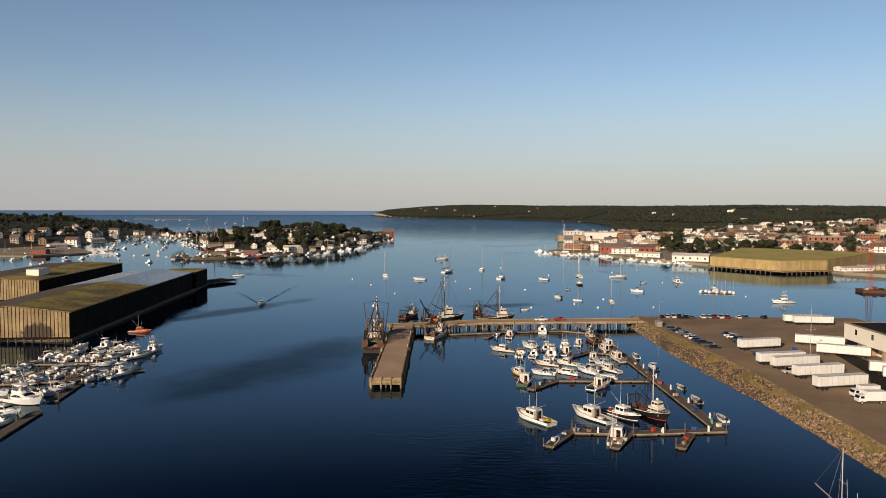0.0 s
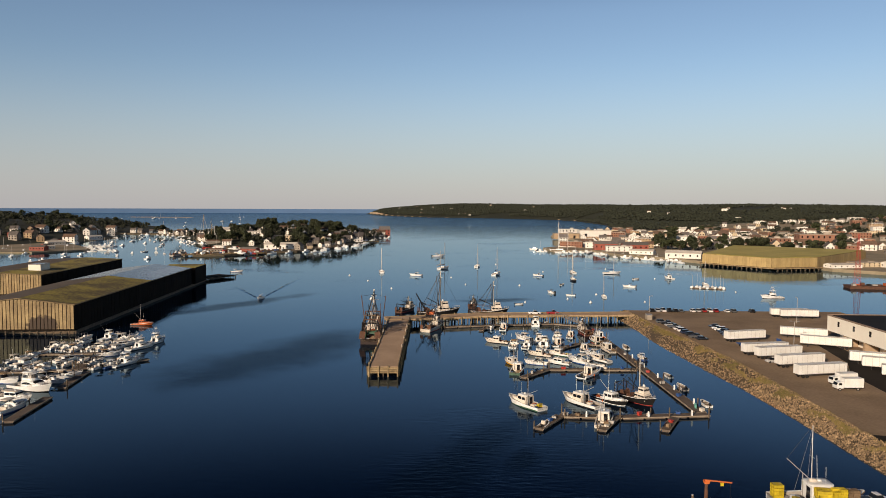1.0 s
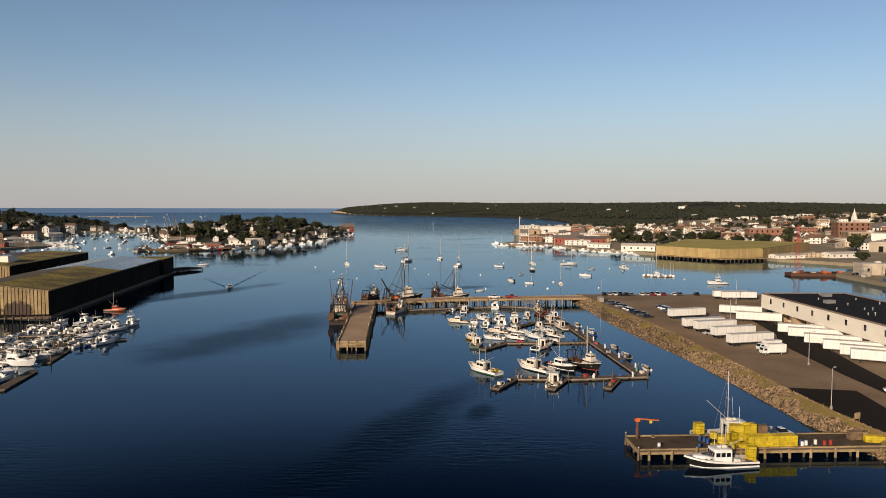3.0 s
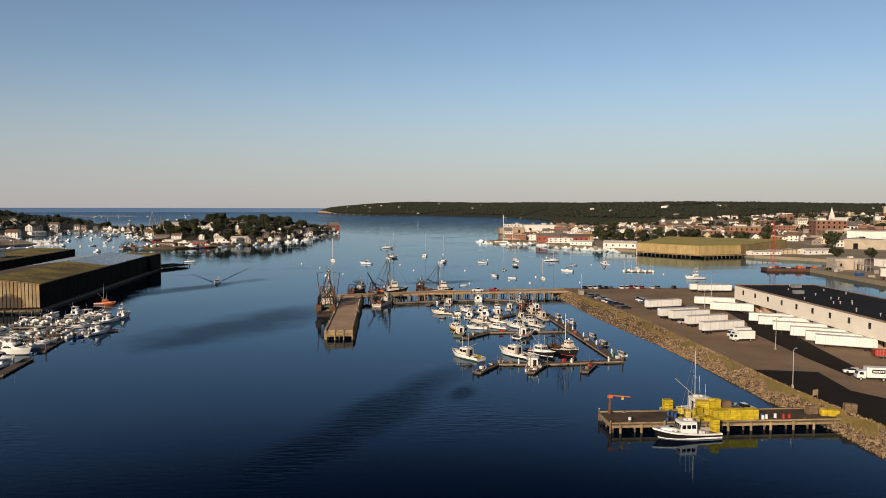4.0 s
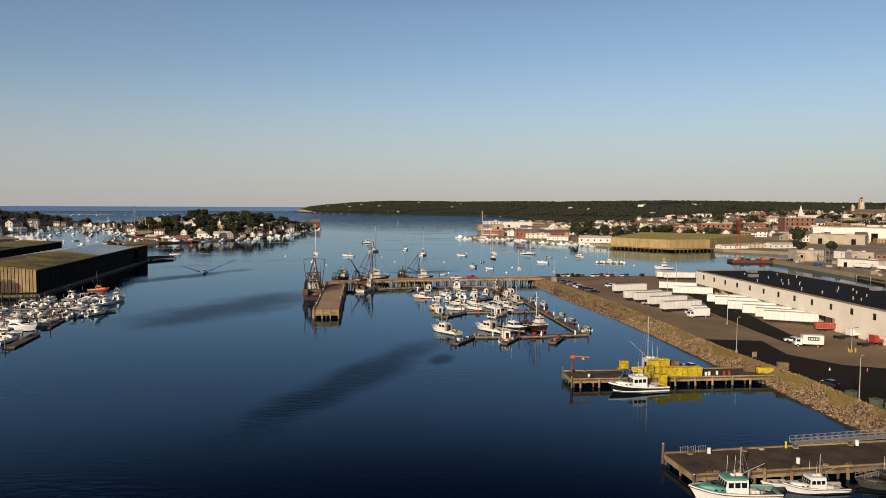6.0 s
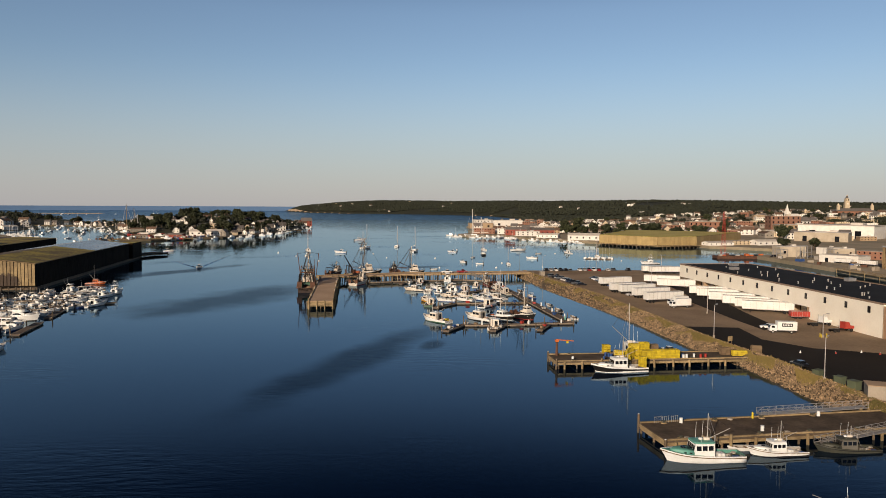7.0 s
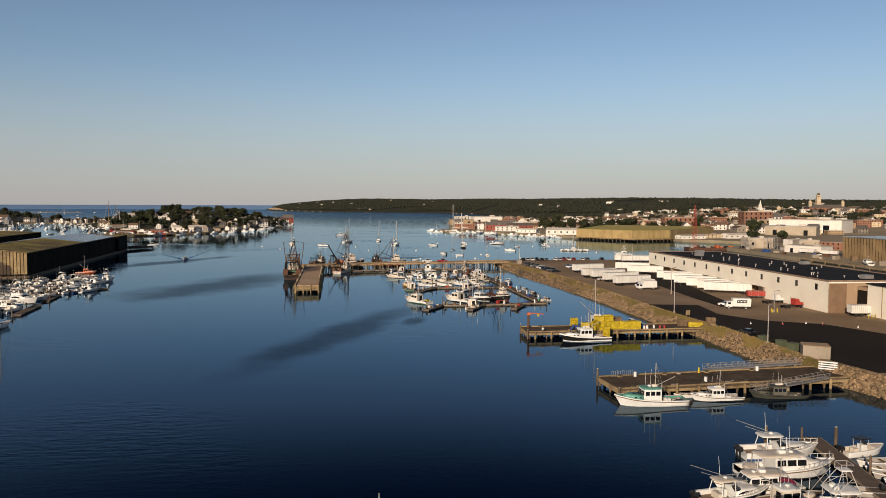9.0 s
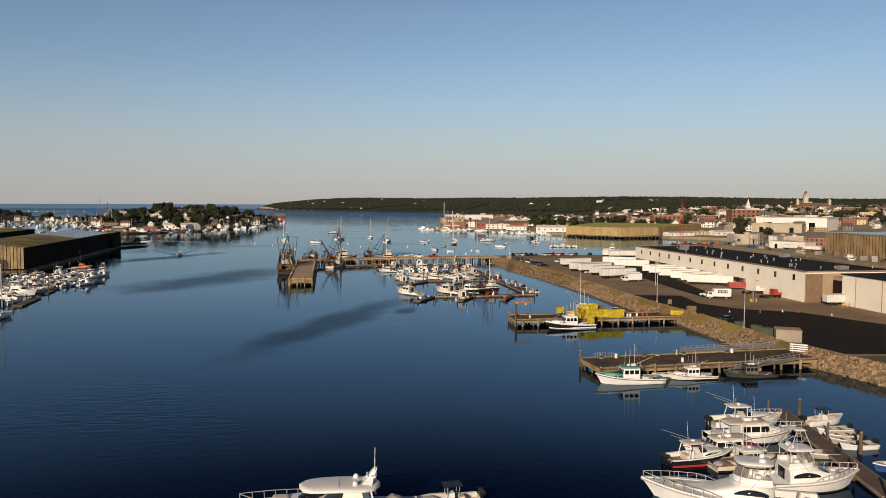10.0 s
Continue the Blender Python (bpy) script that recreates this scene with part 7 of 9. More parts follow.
# moorings in the outer harbour
G = "boats on harbour moorings"
for row in (("sail", -63.3, 556, 100, 11), ("sail", 12.9, 616, 80, 11), ("sail", 26.3, 545, 70, 12), ("sail_ketch", -15.4, 594, 60, 12.5), ("cruiser", -25, 737, 20, 11), ("cruiser", -35, 532, 170, 8), ("sail", 86.8, 562, 95, 10.5), ("sail_dark", 79, 508, 90, 10), ("sail", 117.1, 559, 10, 11), ("cruiser", 57, 537, 150, 7), ("console", 54.1, 431, 120, 6), ("skiff", 63.9, 418, 170, 4.5), ("sail", 82.4, 412, 85, 7.5), ("console", 109.2, 466, 160, 7), ("sport", 151.3, 524, 110, 9), ("skiff", 67.1, 476, 60, 4.5), ("skiff", 126.2, 518, 30, 5), ("skiff", 30.8, 378, 10, 4)):
    moor(*row[:4], row[4] * (1.3 if "sail" in row[0] else 1.2), G)
moor("cruiser", -112.9, 392, -92, 7.5, G)
moor("cruiser", -175.5, 549, 10, 9, G)
moor("sport_tower", 179.5, 414, 182, 13, G)


bm = bmesh.new()
bmesh.ops.create_uvsphere(bm, u_segments=10, v_segments=7, radius=0.55)
rod(bm, (0, 0, 0.4), (0, 0, 0.85), 0.08, 0.05, 6)
BUOY_ME = mesh_of("mooring_buoy", bm, WHITE)
for x, y in ((-44.6, 446), (2.3, 473.6), (-65.7, 493), (34.7, 387), (169.2, 441.8), (60, 402), (80.1, 424), (-84.4, 530), (64.5, 570), (38, 470), (101, 392), (70.5, 388), (140, 520), (-8, 520), (120, 600), (30, 640)):
    b = tagged(new("mooring_buoy", BUOY_ME), "round white mooring buoy afloat in the harbour", "buoy", "mooring buoys")
    b.matrix_basis = pose(x, y, 0.12) @ Matrix.Scale(rnd.uniform(0.9, 1.4), 4)


# ---- trees ----
def tree_kind(seed, h, r, slim=1.0):
    """A broad-leaved tree: tapered trunk with limbs, and a crown of many small leaf clumps."""
    q = random.Random(seed)
    p = thing("tree", "leafy dark green broad-leaved tree", "tree")
    bm = bmesh.new()
    rod(bm, (0, 0, -0.6), (0.1, 0, h * 0.5), 0.035 * h, 0.02 * h, 7)
    tips = []
    for k in range(7):
        a, e = q.uniform(0, math.tau), q.uniform(0.5, 1.2)
        tip = Vector((math.cos(a) * math.cos(e) * r * 0.8, math.sin(a) * math.cos(e) * r * 0.8, h * 0.42 + math.sin(e) * h * 0.4))
        rod(bm, (0.05, 0, h * q.uniform(0.3, 0.48)), tip, 0.014 * h, 0.004 * h, 5)
        tips.append(tip)
    part("trunk", bm, BARK, p)
    v, f = [], []
    cs = [(t, q.uniform(0.3, 0.48) * r) for t in tips] + [(Vector((q.uniform(-0.62, 0.62) * r, q.uniform(-0.62, 0.62) * r, h * q.uniform(0.38, 0.86))), q.uniform(0.3, 0.5) * r) for _ in range(9)]
    for c, cr in cs:
        for _ in range(52):
            d = Vector((q.gauss(0, 1), q.gauss(0, 1), q.gauss(0, 1))).normalized()
            o = c + Vector((d.x, d.y, d.z * 0.8)) * cr * q.uniform(0.72, 1.08) * slim
            s = q.uniform(0.3, 0.62) * r * 0.22
            d = (d + Vector((q.uniform(-1, 1), q.uniform(-1, 1), q.uniform(-1, 1))) * 1.2).normalized()
            u = d.orthogonal().normalized() * s
            w = d.cross(u).normalized() * s
            tl = d * s * q.uniform(-0.6, 0.6)
            i = len(v)
            v += [o - u - w + tl, o + u * 0.9 - w * 1.1, o + u + w - tl, o - u * 1.1 + w * 0.8]
            f.append((i, i + 1, i + 2, i + 3))
    me = bpy.data.meshes.new("crown")
    me.from_pydata(v, [], f)
    me.materials.append(LEAF)
    c = new("crown", me)
    c.parent = p
    return p


TREES = [tree_kind(3, 11, 5.4), tree_kind(11, 13, 6.2), tree_kind(23, 9, 4.6), tree_kind(31, 14, 5.2, 0.95)]
tree_used = set()


def plant_tree(x, y, z, k, group):
    i = rnd.randrange(4)
    m = pose(x, y, z, 0, 0, rnd.uniform(0, 360)) @ Matrix.Diagonal((k, k, k * rnd.uniform(0.85, 1.15), 1))
    if i in tree_used:
        t = copy_thing(TREES[i], m)
        t.matrix_basis = m
    else:
        tree_used.add(i)
        t = TREES[i]
        t.matrix_basis = m
    t["group"] = group
    return t


# ---- houses ----
PAINT = {"concrete": mat("pale_concrete_wall", (0.52, 0.46, 0.36), (0.36, 0.31, 0.235), 0.85, scale=0.2, fine=2, spread=0.1), "white": mat("white_clapboard", (0.80, 0.79, 0.74), (0.68, 0.66, 0.60), 0.7, scale=0.3, fine=3, spread=0.08), "cream": mat("cream_clapboard", (0.62, 0.52, 0.36), (0.5, 0.41, 0.28), 0.75, scale=0.3, fine=3, spread=0.12), "grey": mat("grey_shingle_wall", (0.30, 0.27, 0.23), (0.21, 0.19, 0.16), 0.85, scale=0.3, fine=3, spread=0.2), "red": mat("barn_red_wall", (0.30, 0.085, 0.055), (0.21, 0.055, 0.04), 0.8, scale=0.3, fine=3, spread=0.15), "brick": BRICK, "tan": mat("tan_wall", (0.42, 0.31, 0.19), (0.32, 0.23, 0.14), 0.8, scale=0.3, fine=3, spread=0.15), "blue": mat("slate_blue_wall", (0.16, 0.20, 0.24), (0.11, 0.14, 0.17), 0.8, scale=0.3, fine=3, spread=0.15)}
ROOFS = {"grey": SHINGLE, "brown": mat("brown_shingle_roof", (0.17, 0.11, 0.075), (0.11, 0.07, 0.05), 0.9, scale=0.5, fine=4, spread=0.25), "flat": mat("gravel_roof", (0.46, 0.41, 0.34), (0.30, 0.26, 0.21), 0.95, scale=0.2, fine=3, spread=0.3), "pale": mat("pale_roof", (0.62, 0.58, 0.52), (0.48, 0.45, 0.40), 0.8, scale=0.2, fine=3, spread=0.2)}


def house_kind(w, d, h, rh, paint, roof, label, rows, cols, porch=False, chimney=False):
    """A gabled (rh > 0) or flat-roofed building, w along x, d along y, with its windows."""
    p = thing("house" if rh else "town_building", label, "house" if rh else "building")
    bm = bmesh.new()
    if rh:
        loft(bm, [[(x, -d / 2, -1.5), (x, d / 2, -1.5), (x, d / 2, h), (x, 0, h + rh), (x, -d / 2, h)] for x in (-w / 2, w / 2)])
    else:
        box(bm, (0, 0, (h - 1.5) / 2), (w, d, h + 1.5))
    wall_bm = bm
    bm = bmesh.new()
    if rh:
        t = 0.22
        for s in (-1, 1):
            a = [(x, s * y, z) for x in (-w / 2 - 0.35, w / 2 + 0.35) for y, z in ((d / 2 + 0.35, h - 0.35 * rh * 2 / d), (0, h + rh))]
            v = [bm.verts.new((x, y, z + o)) for o in (0.02, 0.02 + t) for x, y, z in (a[0], a[2], a[3], a[1])]
            for f in ((3, 2, 1, 0), (4, 5, 6, 7), (0, 1, 5, 4), (1, 2, 6, 5), (2, 3, 7, 6), (3, 0, 4, 7)):
                bm.faces.new([v[i] for i in f])
    else:
        box(bm, (0, 0, h + 0.1), (w + 0.5, d + 0.5, 0.35))
        box(bm, (w * 0.2, d * 0.1, h + 0.9), (w * 0.16, d * 0.2, 1.5))
    rf = part("roof", bm, ROOFS[roof], p)
    if chimney and rh:
        bm = bmesh.new()
        box(bm, (w * 0.18, 0.5, h + rh + 0.3), (0.8, 0.8, 2.0))
        part("chimney", bm, BRICK, rf)
    bm = bmesh.new()
    if not rows:
        for s in (-1, 1):
            box(bm, (s * w * 0.3, -d / 2 - 0.04, h * 0.3), (w * 0.08, 0.12, h * 0.6))
    for s in (-1, 1):
        for r in range(rows):
            for c in range(cols):
                box(bm, ((c - cols / 2 + 0.5) * w / cols, s * (d / 2 + 0.02), h * (r + 0.55) / rows), (min(1.2, w / cols * 0.45), 0.08, min(1.7, h / rows * 0.5)))
            for yy in (-d / 4, d / 4):
                box(bm, (s * (w / 2 + 0.02), yy, h * (r + 0.55) / rows), (0.08, 1.0, min(1.6, h / rows * 0.5)))
    panes = bpy.data.meshes.new("panes")
    bm.to_mesh(panes)
    bm.free()
    n0 = len(wall_bm.faces)
    wall_bm.from_mesh(panes)
    wall_bm.faces.ensure_lookup_table()
    for f in wall_bm.faces[n0:]:
        f.material_index = 1
    wall = part("wall", wall_bm, PAINT[paint], p)
    wall.data.materials.append(GLASSDARK)
    if porch:
        bm = bmesh.new()
        box(bm, (0, -d / 2 - 1.1, 2.7), (w * 0.8, 2.3, 0.2))
        for k in range(4):
            box(bm, ((k - 1.5) * w * 0.25, -d / 2 - 2.1, 1.1), (0.16, 0.16, 3.2))
        part("porch", bm, PAINT["white"], p)
    return p


KIND_HOUSE = {
    "white_gable": house_kind(10, 8, 6, 3.4, "white", "grey", "white clapboard gabled house with a grey roof", 2, 3),
    "white_wide": house_kind(14, 8.5, 6, 3.2, "white", "brown", "wide white clapboard house with a brown roof", 2, 3, True),
    "cream_gable": house_kind(11, 8, 6, 3.6, "cream", "grey", "cream clapboard gabled house with grey roof", 2, 3),
    "grey_gable": house_kind(10, 8, 5.6, 3.6, "grey", "grey", "weathered grey shingled house", 2, 3, False, False),
    "red_gable": house_kind(12, 8, 6, 3.4, "red", "grey", "barn-red gabled house by the shore", 2, 3, False, False),
    "tan_gable": house_kind(12, 9, 6, 3.2, "tan", "brown", "tan gabled house with a brown roof", 2, 3, False, False),
    "blue_gable": house_kind(10, 8, 6, 3.4, "blue", "grey", "slate-blue clapboard gabled house", 2, 3, False, False),
    "brick_block": house_kind(24, 15, 11, 0, "brick", "flat", "three-storey red brick town block", 3, 6),
    "brick_long": house_kind(36, 15, 9, 0, "brick", "flat", "long low red brick town block", 2, 8),
    "white_block": house_kind(22, 14, 8, 0, "white", "pale", "white flat-roofed waterfront building", 2, 5),
    "cream_block": house_kind(30, 15, 7, 0, "cream", "flat", "cream flat-roofed commercial building", 2, 6),
    "tan_block": house_kind(26, 16, 8, 0, "tan", "pale", "tan flat-roofed warehouse block", 2, 5),
    "white_plain": house_kind(26, 15, 8, 0, "white", "pale", "plain white flat-roofed industrial hall", 0, 0),
    "concrete_plain": house_kind(26, 16, 8, 0, "concrete", "pale", "stained pale concrete industrial block", 0, 0),
    "tan_plain": house_kind(26, 16, 8, 0, "tan", "flat", "plain tan flat-roofed industrial hall", 0, 0),
    "white_shed": house_kind(28, 11, 5, 2.2, "white", "pale", "long white gabled waterfront shed", 1, 5, False, False),
    "red_shed": house_kind(26, 11, 6, 2.6, "red", "grey", "long barn-red waterfront shed", 1, 5, False, False),
    "grey_shed": house_kind(26, 12, 6, 2.4, "grey", "brown", "long grey shingled waterfront shed", 1, 5, False, False),
}
house_used = set()


def settle(kind, x, y, z, rz, k, group, kz=1.0):
    m = pose(x, y, z, 0, 0, rz) @ Matrix.Diagonal((k, k, k * kz, 1))
    ob = KIND_HOUSE[kind]
    if kind in house_used:
        ob = copy_thing(ob, m)
    else:
        house_used.add(kind)
    ob.matrix_basis = m
    ob["group"] = group
    return ob


FAR_HOUSES = []


def join_far(name, label, rows):
    """Houses too far off to count, joined into one object."""
    v, f, mi, mats = [], [], [], []
    for kind, x, y, z, rz, k, kz in rows:
        m = pose(x, y, z, 0, 0, rz) @ Matrix.Diagonal((k, k, k * kz, 1))
        for ob in KIND_HOUSE[kind].children_recursive:
            o = len(v)
            v += [tuple(m @ c.co) for c in ob.data.vertices]
            for p in ob.data.polygons:
                mt = ob.data.materials[p.material_index]
                if mt not in mats:
                    mats.append(mt)
                f.append(tuple(i + o for i in p.vertices))
                mi.append(mats.index(mt))
    me = bpy.data.meshes.new(name)
    me.from_pydata(v, [], f)
    for mt in mats:
        me.materials.append(mt)
    me.polygons.foreach_set("material_index", mi)
    return tagged(new(name, me), label, "houses", kind="stuff")


def inside(x, y, poly):
    hit = False
    for (x0, y0), (x1, y1) in zip(poly, poly[1:] + poly[:1]):
        if (y0 > y) != (y1 > y) and x < x0 + (x1 - x0) * (y - y0) / (y1 - y0):
            hit = not hit
    return hit


taken = []


def free(x, y, r):
    if any((x - a) ** 2 + (y - b) ** 2 < (r + c) ** 2 for a, b, c in taken):
        return False
    taken.append((x, y, r))
    return True


def at_edge(x, y, poly, d):
    return all(inside(x + a, y + b, poly) for a, b in ((d, 0), (-d, 0), (0, d), (0, -d)))


# ---- the neck across the harbour ----
GI = "houses on the neck"
for kind, x, y, rz, k in (("white_shed", -312, 985, 22, 1.9), ("white_shed", -212, 832, 4, 1.35), ("white_block", -262, 905, 10, 0.9), ("cream_block", -225, 890, 8, 0.8), ("red_gable", -137, 1256, 15, 1.5), ("white_gable", -147, 1000, 20, 1.25), ("red_shed", -232, 775, -20, 0.75), ("grey_shed", -268, 770, 10, 0.6), ("white_shed", -285, 835, -30, 0.6), ("grey_shed", -310, 885, 20, 0.7), ("red_gable", -152, 1248, -40, 1.1)):
    taken.append((x, y, 15 * k))
    settle(kind, x, y, max(1.6, island_z(x, y)), rz, k, GI, 0.75 if "shed" in kind else 1.0)
ROW = [(-536, 1243), (-478, 1192), (-424, 1152), (-396, 1060), (-366, 985), (-330, 925)]
row2 = [(-186, 806), (-168, 855), (-160, 905), (-152, 960), (-152, 1050), (-146, 1120), (-140, 1190)]
k = 0
for line in (ROW, row2):
    for (xa, ya), (xb, yb) in zip(line, line[1:]):
        steps = int(math.hypot(xb - xa, yb - ya) / 18)
        for i in range(steps):
            for back in (5, 22):
                x = xa + (xb - xa) * (i + rnd.random() * 0.5) / steps + (-back if line is row2 else back * 0.75)
                y = ya + (yb - ya) * (i + rnd.random() * 0.5) / steps + back * 0.6
                k += 1
                if inside(x, y, ISLE) and free(x, y, 6.0):
                    settle(("white_gable", "white_wide", "grey_gable", "white_gable", "grey_gable", "white_wide", "cream_gable")[k % 7], x, y, max(1.6, island_z(x, y)), rnd.choice((15, 75, 105, 40)), rnd.uniform(0.6, 0.9), GI)
HK = ["white_gable", "white_wide", "cream_gable", "grey_gable", "white_gable", "tan_gable", "grey_gable", "blue_gable", "white_wide"]
n = 0
while n < 78:
    x, y = rnd.uniform(-640, -120), rnd.uniform(840, 1290)
    if at_edge(x, y, ISLE, 9) and free(x, y, 7.5):
        settle(rnd.choice(HK), x, y, max(1.6, island_z(x, y)), rnd.uniform(0, 360) if n % 2 else rnd.choice((10, 100, 190, 280)), rnd.uniform(0.6, 0.95), GI)
        n += 1
n = 0
while n < 118:
    x, y = rnd.uniform(-640, -120), rnd.uniform(800, 1290)
    high = island_z(x, y)
    if at_edge(x, y, ISLE, 7) and x > -0.46 * y and (high > 4 or rnd.random() < 0.30) and free(x, y, 3.2):
        plant_tree(x, y, max(1.5, high) - 0.2, rnd.uniform(0.8, 1.3), "trees on the neck")
        n += 1

# boatyard wharf on piles, with a cluttered deck
wh = timber_pier((-284, 716), (-212, 757), 12, 2.2, "boatyard_wharf", "dark timber boatyard wharf on piles", DARKDECK, 9)
YARD = [(-262, 708), (-214, 728), (-200, 800), (-230, 835), (-300, 925), (-340, 920), (-292, 800)]
n = 0
while n < 60:
    x, y = rnd.uniform(-340, -200), rnd.uniform(705, 925)
    if inside(x, y, YARD) and free(x, y, 2.6):
        n += 1
        if n % 3 == 0:
            moor(("cruiser_far", "lob_far", "sail_far")[n // 3 % 3], x, y, rnd.uniform(0, 360), rnd.uniform(7, 12), "boats laid up in the boatyard", 2.0)
        else:
            plain_box("yard_stack", "stacked timber, tarpaulins and gear in the boatyard", "stack", x, y, 1.6, (rnd.uniform(1.5, 6), rnd.uniform(1.5, 4), rnd.uniform(1.2, 3.6)), rnd.choice((TIMBER, WHITE, RUST, CREAM, BLUE, RED, CONCRETE, BLACK)), rnd.uniform(0, 90))
for x, y, h in ((-330, 905, 38), (-324, 915, 33), (-318, 900, 27)):
    fm = thing("spar", "tall pale timber spar with stays standing in the boatyard", "spar", pose(x, y, 1.6))
    bm = bmesh.new()
    rod(bm, (0, 0, 0), (0, 0, h), 0.5, 0.22, 6)
    part("pole", bm, PALE_TIMBER, fm)
    bm = bmesh.new()
    for k in (-1, 1):
        rod(bm, (0, 0, h * 0.95), (k * 9, 2, 0.5), 0.12, 0.12, 4)
    part("stay", bm, ALU, fm)
for i in range(40):
    s, t = rnd.random(), rnd.uniform(-4.5, 4.5)
    x, y = -284 + 72 * s - 0.5 * t, 716 + 41 * s + 0.87 * t
    plain_box("fish_crate", "stacked crates and gear on the boatyard wharf", "crate", x, y, 2.2, (rnd.uniform(1, 3.5), rnd.uniform(1, 3), rnd.uniform(0.8, 2.6)), rnd.choice((TIMBER, WHITE, RUST, CREAM, BLUE, RED, CONCRETE)), rnd.uniform(0, 90))
for kind, x, y, a, L in (("dragger_white", -292, 727, 65, 20), ("sail_ketch", -318, 905, 30, 18), ("cruiser_far", -190, 780, 60, 11), ("cruiser_far", -205, 765, 40, 11), ("cruiser_far", -176, 800, 60, 12), ("lob_far", -163, 842, 70, 10), ("lob_far", -150, 905, 80, 10), ("cruiser_far", -140, 960, 60, 7), ("cruiser_far", -225, 748, 35, 13), ("cruiser_far", -128, 1030, 10, 10)):
    moor(kind, x, y, a, L, "boats at the boatyard", 1.6 if y == 905 and x < -300 else 0.0)
n = 0
for line in (ROW, row2):
    for (xa, ya), (xb, yb) in zip(line, line[1:]):
        for i in range(4):
            x, y = xa + (xb - xa) * i / 4, ya + (yb - ya) * i / 4
            sx = -1 if line is ROW else 1
            n += 1
            x, y = x + sx * rnd.uniform(10, 22), y - rnd.uniform(4, 12)
            if not inside(x, y, ISLE):
                moor(("cruiser_far", "lob_far", "cruiser_far", "sail_far")[n % 4], x, y, rnd.uniform(0, 180), rnd.uniform(8, 12), "boats along the neck")
timber_pier((-146, 1008), (-122, 1024), 3, 1.8, "pier", "small white landing pier by a house", PALE_TIMBER, 5)

# the anchorage behind the sheds
n = 0
AN = ["cruiser_far", "sail_far", "lob_far", "cruiser_far", "sail_far"]
while n < 85:
    x, y = rnd.uniform(-660, -275), rnd.uniform(620, 1240)
    a = -x / y
    if 0.30 < a < 0.66 and not inside(x, y, ISLE) and west_z(x, y) < 0 and (x + 320) ** 2 + (y - 900) ** 2 > 900:
        if free(x, y, 8):
            moor(AN[n % 5], x, y, rnd.uniform(60, 130), rnd.uniform(7, 11.5), "boats in the cove")
        n += 1
for i in range(30):
    a, d = radians(rnd.uniform(-31, -17)), rnd.uniform(1500, 3300)
    moor(("sail_far", "cruiser_far", "sail_far", "lob_far")[i % 4], d * math.sin(a), d * math.cos(a), rnd.uniform(60, 120), rnd.uniform(10, 15), "boats beyond the neck")
bw = tagged(part("breakwater", (lambda b: (box(b, (-1230, 2900, 0.3), (300, 16, 1.8), rz=-4, taper=0.8), b)[1])(bmesh.new()), ROCK, None), "low stone breakwater across the outer bay", "breakwater", kind="structure")

QUAY = [(-455, 742), (-420, 800), (-500, 905), (-640, 1000), (-700, 900), (-560, 740)]
land("ground", "low west quay crowded with sheds", QUAY, 1.5, EARTH)
for i in range(16):
    s = i / 16
    x, y = -445 - 60 * s + rnd.uniform(-8, 4), 775 + 130 * s + rnd.uniform(-8, 8)
    if free(x, y, 7):
        settle(("red_shed", "white_gable", "grey_shed", "white_shed", "cream_gable")[i % 5], x - 14, y, 1.5, rnd.uniform(0, 180), rnd.uniform(0.5, 0.9), "houses on the west shore")
for i in range(40):
    s = rnd.random()
    x, y = -400 - 75 * s + rnd.uniform(-14, 26), 765 + 140 * s + rnd.uniform(-24, 12)
    if not inside(x, y, QUAY):
        moor(AN[i % 5], x, y, rnd.choice((20, 110, 200)) + rnd.uniform(-8, 8), rnd.uniform(7, 12), "boats in the cove")
# west shore: trees, houses and a crowded quay
n = 0
while n < 34:
    x, y = rnd.uniform(-720, -430), rnd.uniform(560, 1250)
    z = west_z(x, y)
    if 0.4 < z < 14 and free(x, y, 9):
        settle(rnd.choice(HK + ["red_shed", "white_shed"]), x, y, max(z, 0.6), rnd.uniform(0, 360), rnd.uniform(0.8, 1.2), "houses on the west shore")
        n += 1
n = 0
while n < 45:
    x, y = rnd.uniform(-1150, -430), rnd.uniform(560, 1650)
    z = west_z(x, y)
    if z > 2.5 and -x / y < 0.85 and free(x, y, 3.6):
        plant_tree(x, y, z - 0.3, rnd.uniform(0.8, 1.35), "trees on the west shore")
        n += 1


